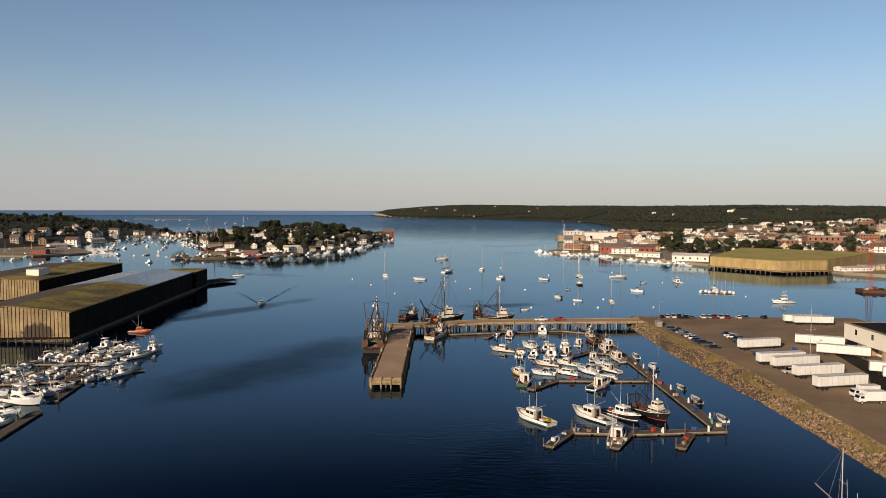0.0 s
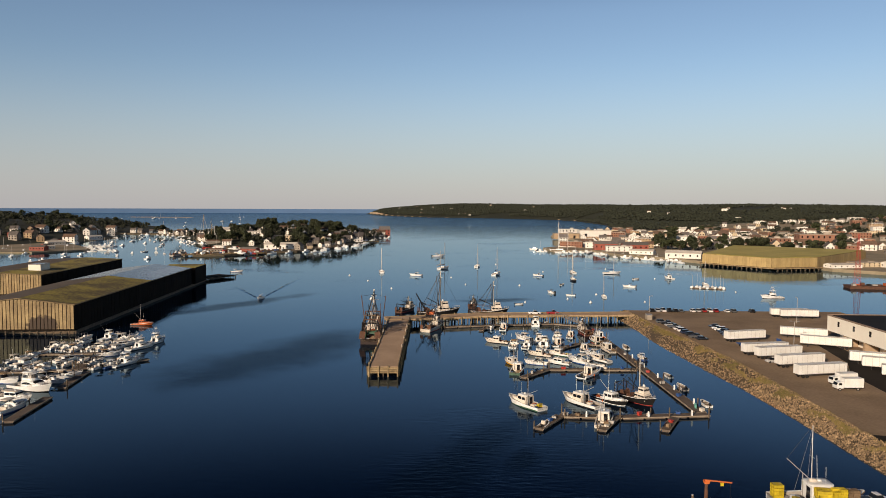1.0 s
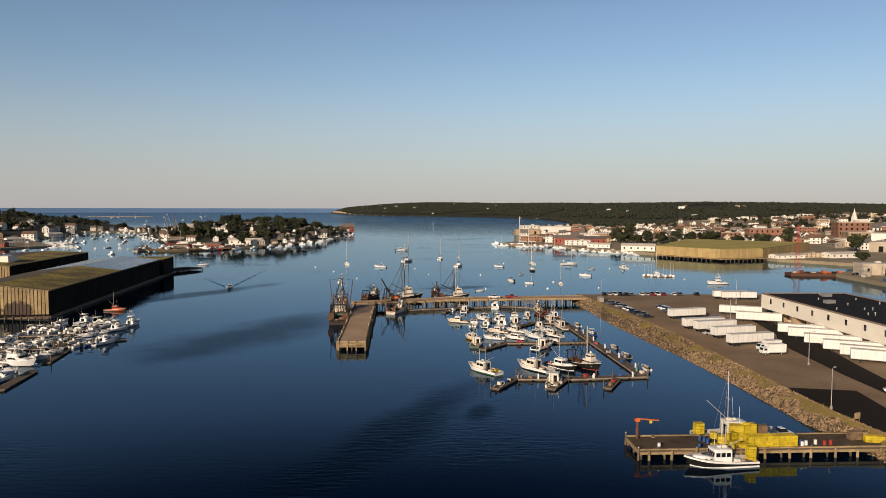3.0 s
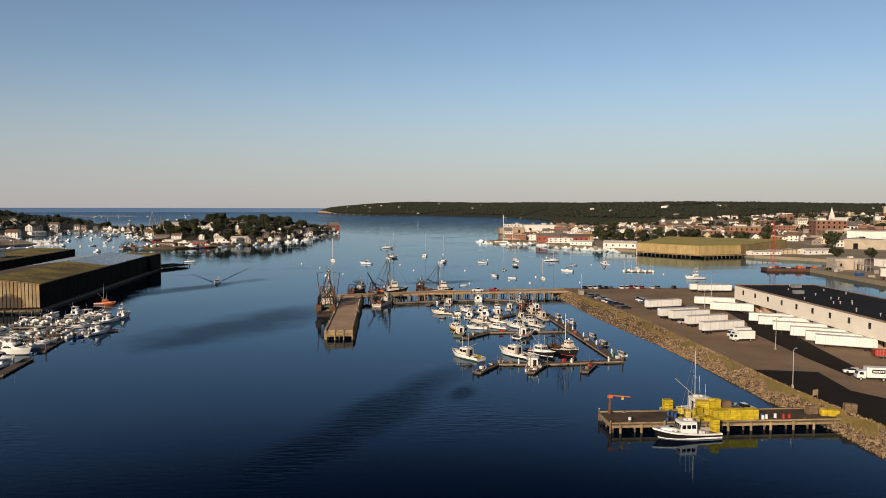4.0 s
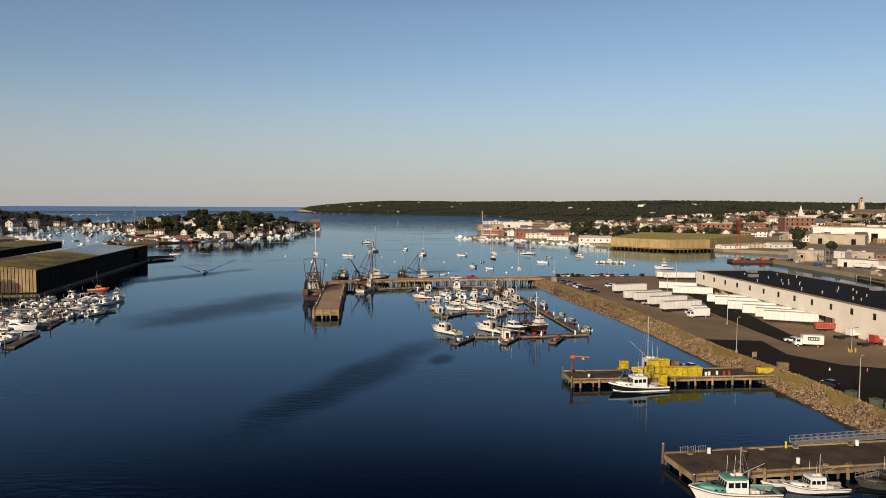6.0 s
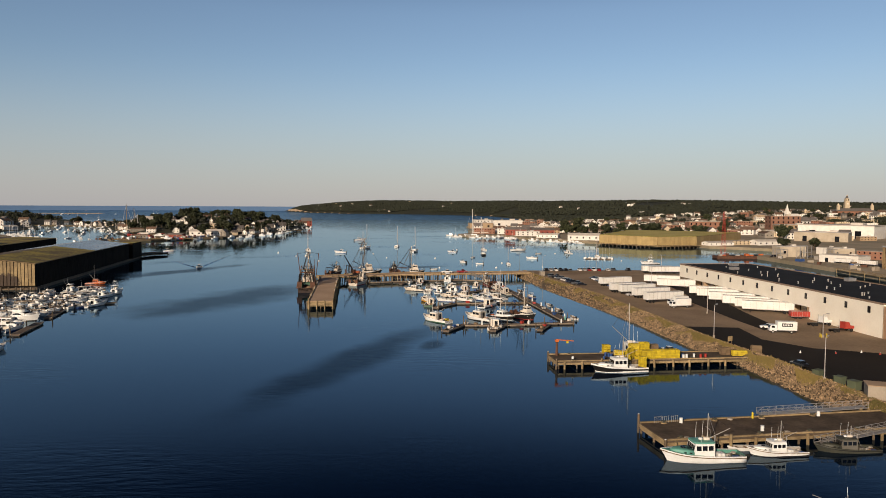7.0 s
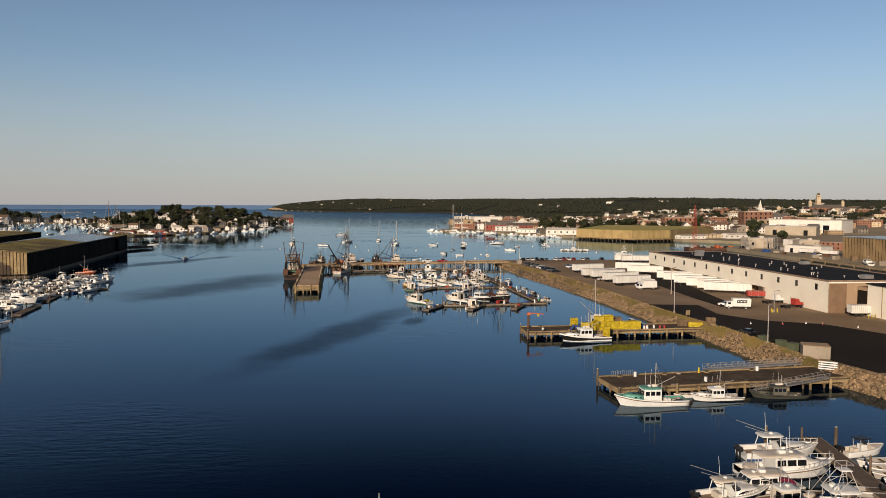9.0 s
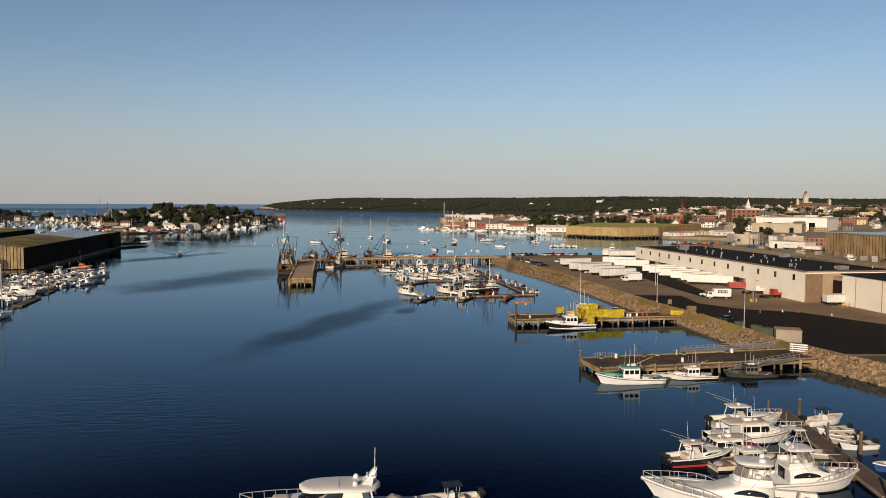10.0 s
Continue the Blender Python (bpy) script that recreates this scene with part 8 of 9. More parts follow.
# ---- far woods ----
def woods(name, label, spots, lo, hi, seed, leaves=0):
    """Irregular crowns too far off to count, joined into one sheet of clumps."""
    g = np.random.default_rng(seed)
    base = np.array([(0, 0, 1), (0.89, 0, 0.45), (0.28, 0.85, 0.45), (-0.72, 0.53, 0.45), (-0.72, -0.53, 0.45), (0.28, -0.85, 0.45), (0.72, 0.53, -0.45), (-0.28, 0.85, -0.45), (-0.89, 0, -0.45), (-0.28, -0.85, -0.45), (0.72, -0.53, -0.45)])
    fc = [(0, 1, 2), (0, 2, 3), (0, 3, 4), (0, 4, 5), (0, 5, 1), (1, 6, 2), (2, 6, 7), (2, 7, 3), (3, 7, 8), (3, 8, 4), (4, 8, 9), (4, 9, 5), (5, 9, 10), (5, 10, 1), (1, 10, 6)]
    v, f = [], []
    for x, y, z in spots:
        r = g.uniform(lo, hi)
        if leaves:
            # ragged leaf sprays round an uneven crown of three lobes
            lobe = g.normal(0, 0.42 * r, (3, 3)) * (1, 1, 0.55)
            d = g.normal(size=(leaves, 3))
            d /= np.linalg.norm(d, axis=1)[:, None]
            c = lobe[g.integers(0, 3, leaves)] + d * (r * 0.62 * g.uniform(0.7, 1.08, (leaves, 1))) * (1, 1, 0.85) + (x, y, z + r * 0.45)
            n1 = np.cross(d + g.uniform(-0.9, 0.9, (leaves, 3)), g.normal(size=(leaves, 3)))
            n1 *= (r * g.uniform(0.13, 0.25, (leaves, 1))) / np.linalg.norm(n1, axis=1)[:, None]
            n2 = np.cross(d, n1)
            i = len(v)
            v += np.stack((c - n1 - n2, c + n1 - n2 * 0.8, c + n1 * 0.9 + n2, c - n1 * 1.1 + n2), 1).reshape(-1, 3).tolist()
            f += [(i + 4 * k, i + 4 * k + 1, i + 4 * k + 2, i + 4 * k + 3) for k in range(leaves)]
            continue
        q = base * (r * g.uniform(0.65, 1.3, (11, 1))) * np.array((1, 1, g.uniform(0.55, 0.95)))
        i = len(v)
        v += (q + np.array((x, y, z + r * 0.45))).tolist()
        f += [(a + i, b + i, c + i) for a, b, c in fc]
    me = bpy.data.meshes.new(name)
    me.from_pydata(v, [], f)
    me.materials.append(LEAF_FAR)
    return tagged(new(name, me), label, "woods", kind="stuff")


LEAF_FAR = mat("far_tree_crowns", (0.027, 0.033, 0.018), (0.013, 0.018, 0.010), 0.9, scale=0.02, fine=0.25, bump=0.0)
spots = []
while len(spots) < 17000:
    x = rnd.uniform(-540, 2500)
    d = rnd.uniform(24, 750)
    y = shore_y(x) + d
    if x > y * 0.85:
        continue
    if noise.noise((x * 0.006, y * 0.006, 9)) > -0.42:
        spots.append((x, y, head_z(x, y) + 1))
woods("headland_woods", "dense dark green woods over the far headland", spots, 3.2, 6.2, 5)
# wooded low ground behind the town, up to the headland
BEHIND = [(330, 1510), (620, 1705), (900, 1985), (830, 2060), (520, 2420), (430, 2640), (395, 2560), (400, 2050)]
land("ground", "low wooded ground behind the town", BEHIND, 2.4, WOOD_FAR)
own = random.Random(31)
spots = []
while len(spots) < 2200:
    x, y = own.uniform(330, 900), own.uniform(1510, 2640)
    if inside(x, y, BEHIND) and noise.noise((x * 0.008, y * 0.008, 4)) > -0.3:
        spots.append((x, y, 4))
woods("low_woods", "dark green woods on low ground behind the town", spots, 3.4, 6.4, 8)
spots = []
while len(spots) < 900:
    x, y = rnd.uniform(-1300, -600), rnd.uniform(700, 1800)
    if west_z(x, y) > 5:
        spots.append((x, y, west_z(x, y)))
spots += [(x + rnd.uniform(-5, 5), y, z) for x, y, z in spots[:300]]
woods("west_woods", "dense dark woods on the west shore", spots, 4.5, 7.5, 6, 30)
spots = []
while len(spots) < 360:
    x, y = rnd.uniform(-560, -120), rnd.uniform(850, 1270)
    if x > -0.43 * y and island_z(x, y) > (4 if y < 1010 else 2) and noise.noise((x * 0.02, y * 0.02, 5)) > -0.25 and all((x - a) ** 2 + (y - b) ** 2 > (c - 0.5) ** 2 for a, b, c in taken if c > 4.5):
        spots.append((x, y, island_z(x, y) + 2.5))
woods("neck_woods", "dense dark green trees over the neck", spots, 3.4, 6.0, 8, 60)
spots = []
while len(spots) < 1500:
    y = rnd.uniform(860, 1900)
    x = rnd.uniform(260, 0.86 * (y + 80))
    if at_edge(x, y, CITY, 10) and noise.noise((x * 0.011, y * 0.011, 2)) > (0.24 if x < 620 else 0.04) and all((x - a) ** 2 + (y - b) ** 2 > (c + 2) ** 2 for a, b, c in taken if c > 6 and abs(a - x) < 40):
        spots.append((x, y, max(2.6, city_z(x, y)) + 1.5))
town_spots = spots
bm = bmesh.new()
prev = None
for i in range(121):
    x = -560 + i * 25
    y = shore_y(x)
    hgt = 2.4 + 13 * max(0, 1 - abs(x + 500) / 140)
    cur = [bm.verts.new((x, y - 6, -0.5)), bm.verts.new((x, y + 3, hgt * 0.4 + 0.3 * noise.noise((x * 0.02, 0, 0)))), bm.verts.new((x, y + 14 + 10 * noise.noise((x * 0.01, 5, 0)), hgt + 0.8))]
    if prev:
        for k in range(2):
            bm.faces.new((prev[k], cur[k], cur[k + 1], prev[k + 1]))
    prev = cur
tagged(part("shore", bm, SAND, None), "pale sandy and rocky shore below the headland", "shore", kind="structure")
n = 0
while n < 30:
    x = rnd.uniform(-420, 1700)
    d = rnd.choice((18, 30, 60, 200, 330)) * rnd.uniform(0.8, 1.3)
    y = shore_y(x) + d
    if x < y * 0.8:
        settle(rnd.choice(("white_wide", "white_gable", "cream_gable", "white_wide", "white_block")), x, y, head_z(x, y) + (4 if d > 100 else 1), rnd.uniform(-30, 30), rnd.uniform(0.6, 0.9), "houses on the headland", 0.9)
        n += 1


# ---- town waterfront ----
old = thing("cold_storage_wharf", "big tan-clad wharf warehouse with a grassy flat roof", "building")
WF = [(217, 651), (256.6, 598), (300, 611), (400, 720), (300, 800)]
bm = bmesh.new()
prism(bm, WF, 2.4, 10.5)
part("wall", bm, SIDING_DARK, old)
bm = bmesh.new()
prism(bm, [(217.6, 651.4), (256.7, 598.8), (299.6, 611.6), (399, 720), (300, 799)], 10.4, 10.75)
part("roof", bm, GREENGRASS, old, "dry green grassy roof")
bm = bmesh.new()
prism(bm, [(213, 649), (256, 591), (304, 605), (404, 720), (300, 804)], 1.9, 2.62)
part("apron", bm, PALE_TIMBER, old)
bm = bmesh.new()
box(bm, (0, 0, 0), (1, 1, 1))
PANEL_ME = mesh_of("wall_panel", bm, mat("golden_sheet_piling", (0.44, 0.33, 0.145), (0.32, 0.235, 0.10), 0.75, scale=0.2, fine=2, spread=0.12))
for (xa, ya), (xb, yb) in zip(WF[:3], WF[1:4]):
    m, length = along((xa, ya), (xb, yb))
    k = int(length / (2.2 if length < 90 else 5))
    for i in range(k):
        piece("wall_panel", PANEL_ME, m @ pose((i + 0.5) * length / k, -0.12, 6.55) @ Matrix.Diagonal((length / k - 0.12, 0.25, 7.8, 1)), old)
    if (xa, ya) == WF[2]:
        continue
    for i in range(int(length / 4.5)):
        piece("pier_post", PILE_ME, m @ pose(2 + i * 4.5, -5.2, 0) @ Matrix.Diagonal((2.6, 2.6, 2.0, 1)), old)
GT = "town buildings"
taken += [(x, y, 14) for x, y in WF] + [(270, 670, 62), (330, 715, 75)]
for kind, x, y, rz, k, kz in (("white_shed", 217, 706, -24, 1.2, 0.85), ("red_shed", 165, 832, -3, 1.0, 1.2), ("red_shed", 198, 828, -3, 1.1, 1.0), ("white_block", 176, 812, -8, 1.3, 0.55), ("white_shed", 190, 760, -30, 0.9, 0.8), ("tan_plain", 163, 1140, 0, 1.5, 0.62), ("white_plain", 208, 1146, 0, 1.9, 0.8), ("white_gable", 140, 1000, 0, 1.2, 1), ("white_block", 180, 1230, 10, 1.4, 1.0), ("white_shed", 318, 604, 12, 1.0, 0.55), ("cream_block", 345, 618, 10, 0.9, 0.6), ("white_shed", 372, 612, 12, 1.2, 0.6), ("concrete_plain", 300, 452, -4, 0.75, 1.25), ("white_plain", 306, 396, -62, 1.0, 0.62), ("white_plain", 552, 770, -50, 3.2, 0.6), ("concrete_plain", 478, 690, -40, 2.0, 0.6), ("brick_block", 610, 1000, -10, 1.8, 0.95), ("brick_long", 470, 960, -8, 1.5, 1.1), ("white_gable", 640, 1000, 10, 2.0, 0.9), ("tan_block", 570, 905, -12, 1.7, 0.9), ("brick_long", 395, 930, 0, 1.2, 1.0), ("concrete_plain", 338, 448, -8, 0.6, 1.3), ("white_plain", 348, 478, 10, 0.6, 1.1), ("brick_long", 350, 420, -60, 0.8, 0.8)):
    taken.append((x, y, 13 * k))
    settle(kind, x, y, max(2.6, city_z(x, y) + 0.3), rz, k, GT, kz)
BK = ["white_wide", "white_block", "white_shed", "white_gable", "brick_block", "cream_block", "white_wide", "tan_block", "white_block", "cream_gable", "white_block", "tan_gable", "grey_gable", "white_gable", "grey_shed", "white_shed", "brick_long", "cream_block", "white_gable"]
n = tries = 0
while n < 430 and tries < 24000:
    tries += 1
    y = rnd.uniform(700, 1750)
    x = rnd.uniform(110, 0.85 * (y + 80))
    if n < 150:
        x = rnd.uniform(110, 560)
        y = rnd.uniform(835, 1480)
    kind = rnd.choice(BK)
    r = 7 if "gable" in kind or "wide" in kind else 10
    if at_edge(x, y, CITY, 14) and (y > 850 or x > 360) and free(x, y, r):
        row = (kind, x, y, max(2.6, city_z(x, y) + 0.3), rnd.choice((-12, 78, -8, 82, -20, 165)) + rnd.uniform(-4, 4), rnd.uniform(0.62, 0.9) if r > 9 else rnd.uniform(0.8, 1.15), rnd.uniform(0.85, 1.15))
        if y > 1080:
            FAR_HOUSES.append(row)
        else:
            settle(*row[:6], GT, row[6])
        n += 1
n = tries = 0
while n < 78 and tries < 9000:
    tries += 1
    y = rnd.uniform(640, 1700)
    x = rnd.uniform(150, 0.85 * (y + 80))
    if n < 34:
        x, y = rnd.uniform(235, 420), rnd.uniform(790, 900)
    if at_edge(x, y, CITY, 10) and (y > 780 or x > 380) and free(x, y, 4.2):
        plant_tree(x, y, max(2.6, city_z(x, y)) - 0.2, rnd.uniform(0.8, 1.35), "trees in the town")
        n += 1

join_far("town_blocks", "crowded white, cream and brick houses of the far town", FAR_HOUSES)
spots = [q for q in town_spots if all((q[0] - a) ** 2 + (q[1] - b) ** 2 > (c + 1) ** 2 for a, b, c in taken if c > 6 and abs(a - q[0]) < 40)]
woods("town_woods", "dark green street and garden trees through the town", spots, 3.0, 5.8, 12, 44)

# town hall with its clock tower, and a church steeple
hall = thing("town_hall", "red brick town hall with a tall cream clock tower", "town hall", pose(950, 1330, 13, 0, 0, -12))
bm = bmesh.new()
box(bm, (0, 0, 8), (72, 26, 22))
part("wall", bm, BRICK, hall)
bm = bmesh.new()
loft(bm, [[(-36.8, -13.8, 19), (36.8, -13.8, 19), (36.8, 13.8, 19), (-36.8, 13.8, 19)], [(-30, -6, 25), (30, -6, 25), (30, 6, 25), (-30, 6, 25)]])
part("roof", bm, ROOFS["grey"], hall)
for i in range(9):
    for zz in (5.5, 13):
        piece("window", PANE_ME, pose(-32 + i * 8, -13.05, zz) @ Matrix.Diagonal((2.6, 0.2, 4.6, 1)), hall)
bm = bmesh.new()
box(bm, (-14, 0, 31), (9, 9, 16), taper=0.9)
box(bm, (-14, 0, 41.5), (7, 7, 6))
rod(bm, (-14, 0, 44.4), (-14, 0, 49.5), 3.2, 1.6, 10)
rod(bm, (-14, 0, 49.5), (-14, 0, 53.5), 1.2, 0.2, 8)
tw = part("clock_tower", bm, PAINT["cream"], hall)
bm = bmesh.new()
rod(bm, (-14, 0, 44.6), (-14, 0, 49.6), 3.35, 1.7, 10)
part("dome", bm, ROOFS["grey"], hall)
bm = bmesh.new()
rod(bm, (-14, -4.3, 34), (-14, -4.75, 34), 1.5, 1.5, 12)
part("clock_face", bm, OFFWHITE, tw)
for sx in (-1.6, 1.6):
    piece("louvre", PANE_ME, pose(-14 + sx, -3.6, 41.5) @ Matrix.Diagonal((1.0, 0.3, 3.0, 1)), tw)
for x in (-33, 31):
    bm = bmesh.new()
    box(bm, (x, -8, 25), (5, 5, 12))
    rod(bm, (x, -8, 31), (x, -8, 35), 3, 0.3, 8)
    part("corner_turret", bm, PAINT["cream"], hall)
ch = thing("church", "white church with a slender steeple", "church", pose(713, 1150, 12, 0, 0, 10))
bm = bmesh.new()
loft(bm, [[(-12, -7, -6), (-12, 7, -6), (-12, 7, 10), (-12, 0, 16), (-12, -7, 10)], [(14, -7, -6), (14, 7, -6), (14, 7, 10), (14, 0, 16), (14, -7, 10)]])
part("nave", bm, PAINT["white"], ch)
bm = bmesh.new()
box(bm, (-10, 0, 12), (6, 6, 16))
box(bm, (-10, 0, 22), (4, 4, 6))
rod(bm, (-10, 0, 25), (-10, 0, 33), 2, 0.1, 8)
part("steeple", bm, PAINT["white"], ch)

# tall ship, barge crane and the float with masts
for kind, x, y, a, L in (("sail_ketch", 113, 829, 170, 26), ("dragger_red", 250, 700, 150, 16), ("lob_far", 160, 806, 20, 11), ("cruiser_far", 172, 770, 40, 11), ("cruiser_far", 182, 742, 30, 12), ("cruiser_far", 205, 690, -30, 10), ("lob_far", 195, 722, 20, 11), ("cruiser_far", 140, 812, 5, 12), ("lob_far", 126, 808, 0, 10)):
    moor(kind, x, y, a, L, "boats along the town quay")
bg = thing("barge", "rusty work barge with an orange deck", "barge", pose(272, 470, 0, 0, 0, -8))
bm = bmesh.new()
box(bm, (0, 0, 0.6), (38, 12, 2.4), taper=1.02)
part("hull", bm, RUST, bg)
bm = bmesh.new()
box(bm, (0, 0, 1.86), (37, 11.4, 0.12))
part("deck", bm, RUST, bg)
for i in range(10):
    bm = bmesh.new()
    hz = rnd.uniform(0.5, 1.9)
    box(bm, (-16 + i * 3.4, rnd.uniform(-3, 3), 1.9 + hz / 2), (rnd.uniform(2, 3.2), rnd.uniform(2, 5), hz))
    part("deck_cargo", bm, rnd.choice((RUST, ORANGE, BLACK, ORANGE, GREYDECK, RED)), bg)
bm = bmesh.new()
for i in range(16):
    z0, z1 = 2 + i * 2.1, 4.1 + i * 2.1
    w0, w1 = 1.7 - i * 0.085, 1.7 - (i + 1) * 0.085
    for a, b in (((-1, -1), (1, -1)), ((1, -1), (1, 1)), ((1, 1), (-1, 1)), ((-1, 1), (-1, -1))):
        rod(bm, (-13 + a[0] * w0, a[1] * w0, z0), (-13 + a[0] * w1, a[1] * w1, z1), 0.09, n=4)
        rod(bm, (-13 + a[0] * w0, a[1] * w0, z0), (-13 + b[0] * w1, b[1] * w1, z1), 0.06, n=4)
part("lattice_mast", bm, RED, bg, "red lattice crane mast")
fl = dock([(148.5, 465.5), (169, 458.5)], 7.0, "wide mooring float crowded with small sailboats", False)
for i in range(9):
    moor("sail_far", 150 + i * 2.25 + (0.8 if i % 2 else -0.4), 465.4 - i * 0.76 + (1.2 if i % 2 else -0.8), 62 + 6 * (i % 3), 6.2 + 0.5 * (i % 2), "sailboats on the mooring float", 0.45)
moor("sail", 163, 480, 85, 12, "sailboats on the mooring float")
# east quay: piles, tan warehouse, parked coaches
qy = timber_pier((272, 350), (263, 236), 4, 2.62, "quay", "timber-faced town quay with dark piles", CONCRETE, 14)
bw2 = thing("quay_warehouse", "tall tan ribbed metal warehouse on the quay", "warehouse", pose(332, 322, 0, 0, 0, 3))
bm = bmesh.new()
box(bm, (0, 0, 9.0), (62, 60, 13))
part("wall", bm, SIDING_DARK, bw2)
bm = bmesh.new()
box(bm, (0, 0, 15.7), (63, 61, 0.5))
part("roof", bm, ROOFGREY, bw2)
bm = bmesh.new()
box(bm, (0, 0, 0), (1, 1, 1))
RIB_ME = mesh_of("wall_rib", bm, SIDING)
for i in range(24):
    piece("wall_rib", RIB_ME, pose(-31.12, -29 + i * 2.52, 9.0) @ Matrix.Diagonal((0.24, 1.9, 12.8, 1)), bw2)
    piece("wall_rib", RIB_ME, pose(-30 + i * 2.6, -30.12, 9.0) @ Matrix.Diagonal((1.95, 0.24, 12.8, 1)), bw2)
for x, y, a in ((299, 386, -62), (304, 370, -60)):
    cs = truck_trailer(TRAILERW, "white coach parked on the town quay", 11, False)
    cs.matrix_basis = pose(x, y, 2.6, 0, 0, a) @ Matrix.Diagonal((1, 1, 0.8, 1))
moor("sport_low", 276, 296, 70, 12, "boats along the town quay", 2.9)


# ---- pieces: riprap stones, shed cladding ----
def stone_mesh(seed):
    q = random.Random(seed)
    bm = bmesh.new()
    bmesh.ops.create_icosphere(bm, subdivisions=1, radius=0.5)
    for v in bm.verts:
        v.co *= q.uniform(0.75, 1.2)
        v.co.z *= 0.75
    return mesh_of("stone", bm, ROCK)


STONES = [stone_mesh(s) for s in range(6)]


def bank_spot(y, s):
    """A place on the bank: s from 0 at the toe to 1 at the top."""
    x, w = bank_x(y), bank_x(y, True)
    return w + (x + 0.2 - w) * (s * 1.28 - 0.28), y, -0.75 + (LOT + 0.95) * s


for i in range(200):
    y = rnd.uniform(28, 122)
    x, y, z = bank_spot(y, rnd.uniform(0.05, 1.05))
    k = rnd.uniform(0.4, 0.85) * (1.35 if y < 62 else 1.0)
    piece("stone", STONES[i % 6], pose(x, y, z, rnd.uniform(0, 360), rnd.uniform(0, 360), rnd.uniform(0, 360)) @ Matrix.Diagonal((k * 1.2, k, k * 0.85, 1)), bank)
v, f = [], []
src = [([tuple(c.co) for c in me.vertices], [tuple(p.vertices) for p in me.polygons]) for me in STONES]
for i in range(24000):
    y = rnd.uniform(-60, 340) if i % 3 else rnd.uniform(20, 200)
    x, y, z = bank_spot(y, rnd.uniform(0.0, 1.2))
    k = rnd.uniform(0.16, 0.5) * (1.7 if y < 58 else 1.0)
    x, z = x - 0.18 * k, min(z, LOT + 0.2) + 0.26 * k
    m = pose(x, y, z, rnd.uniform(0, 360), rnd.uniform(0, 360), rnd.uniform(0, 360)) @ Matrix.Diagonal((k * 1.25, k, k * 0.85, 1))
    sv, sf = src[i % 6]
    o = len(v)
    v += [tuple(m @ Vector(c)) for c in sv]
    f += [tuple(a + o for a in p) for p in sf]
me = bpy.data.meshes.new("riprap")
me.from_pydata(v, [], f)
ISLAND_ROCK = ROCK.copy()
ISLAND_ROCK.name = "riprap_granite_mix"
nt = ISLAND_ROCK.node_tree
for nd in list(nt.nodes):
    if nd.type == "OBJECT_INFO":
        geo = nt.nodes.new("ShaderNodeNewGeometry")
        for lk in list(nt.links):
            if lk.from_node == nd:
                nt.links.new(geo.outputs["Random Per Island"], lk.to_socket)
me.materials.append(ISLAND_ROCK)
rr = new("riprap", me)
rr.parent = bank
rr["kind"] = "stuff"

# ribbed cladding of the waterfront sheds
FRONT_SIDING = mat("stained_tan_siding", (0.36, 0.27, 0.13), (0.17, 0.12, 0.06), 0.75, scale=0.22, fine=1.6, spread=0.16)
nt = FRONT_SIDING.node_tree
spot = nt.nodes.new("ShaderNodeMapping")
spot.vector_type = "TEXTURE"
spot.inputs["Location"].default_value, spot.inputs["Scale"].default_value = (-169.4, 277.6, 3.4), (7.0, 60, 4.6)
nt.links.new(nt.nodes.new("ShaderNodeNewGeometry").outputs["Position"], spot.inputs[0])
far_off = nt.nodes.new("ShaderNodeVectorMath")
far_off.operation = "LENGTH"
nt.links.new(spot.outputs[0], far_off.inputs[0])
ragged = nt.nodes.new("ShaderNodeTexNoise")
ragged.inputs["Scale"].default_value = 0.7
nt.links.new(nt.nodes.new("ShaderNodeNewGeometry").outputs["Position"], ragged.inputs["Vector"])
total = nt.nodes.new("ShaderNodeMath")
nt.links.new(far_off.outputs["Value"], total.inputs[0])
nt.links.new(ragged.outputs["Fac"], total.inputs[1])
burnt = nt.nodes.new("ShaderNodeMapRange")
burnt.inputs[1].default_value, burnt.inputs[2].default_value = 1.25, 1.5
nt.links.new(total.outputs[0], burnt.inputs[0])
char = nt.nodes.new("ShaderNodeMix")
char.data_type = "RGBA"
char.inputs["A"].default_value = (0.05, 0.032, 0.02, 1)
nt.links.new(burnt.outputs[0], char.inputs["Factor"])
nt.links.new(nt.nodes["Principled BSDF"].inputs["Base Color"].links[0].from_socket, char.inputs["B"])
nt.links.new(char.outputs["Result"], nt.nodes["Principled BSDF"].inputs["Base Color"])
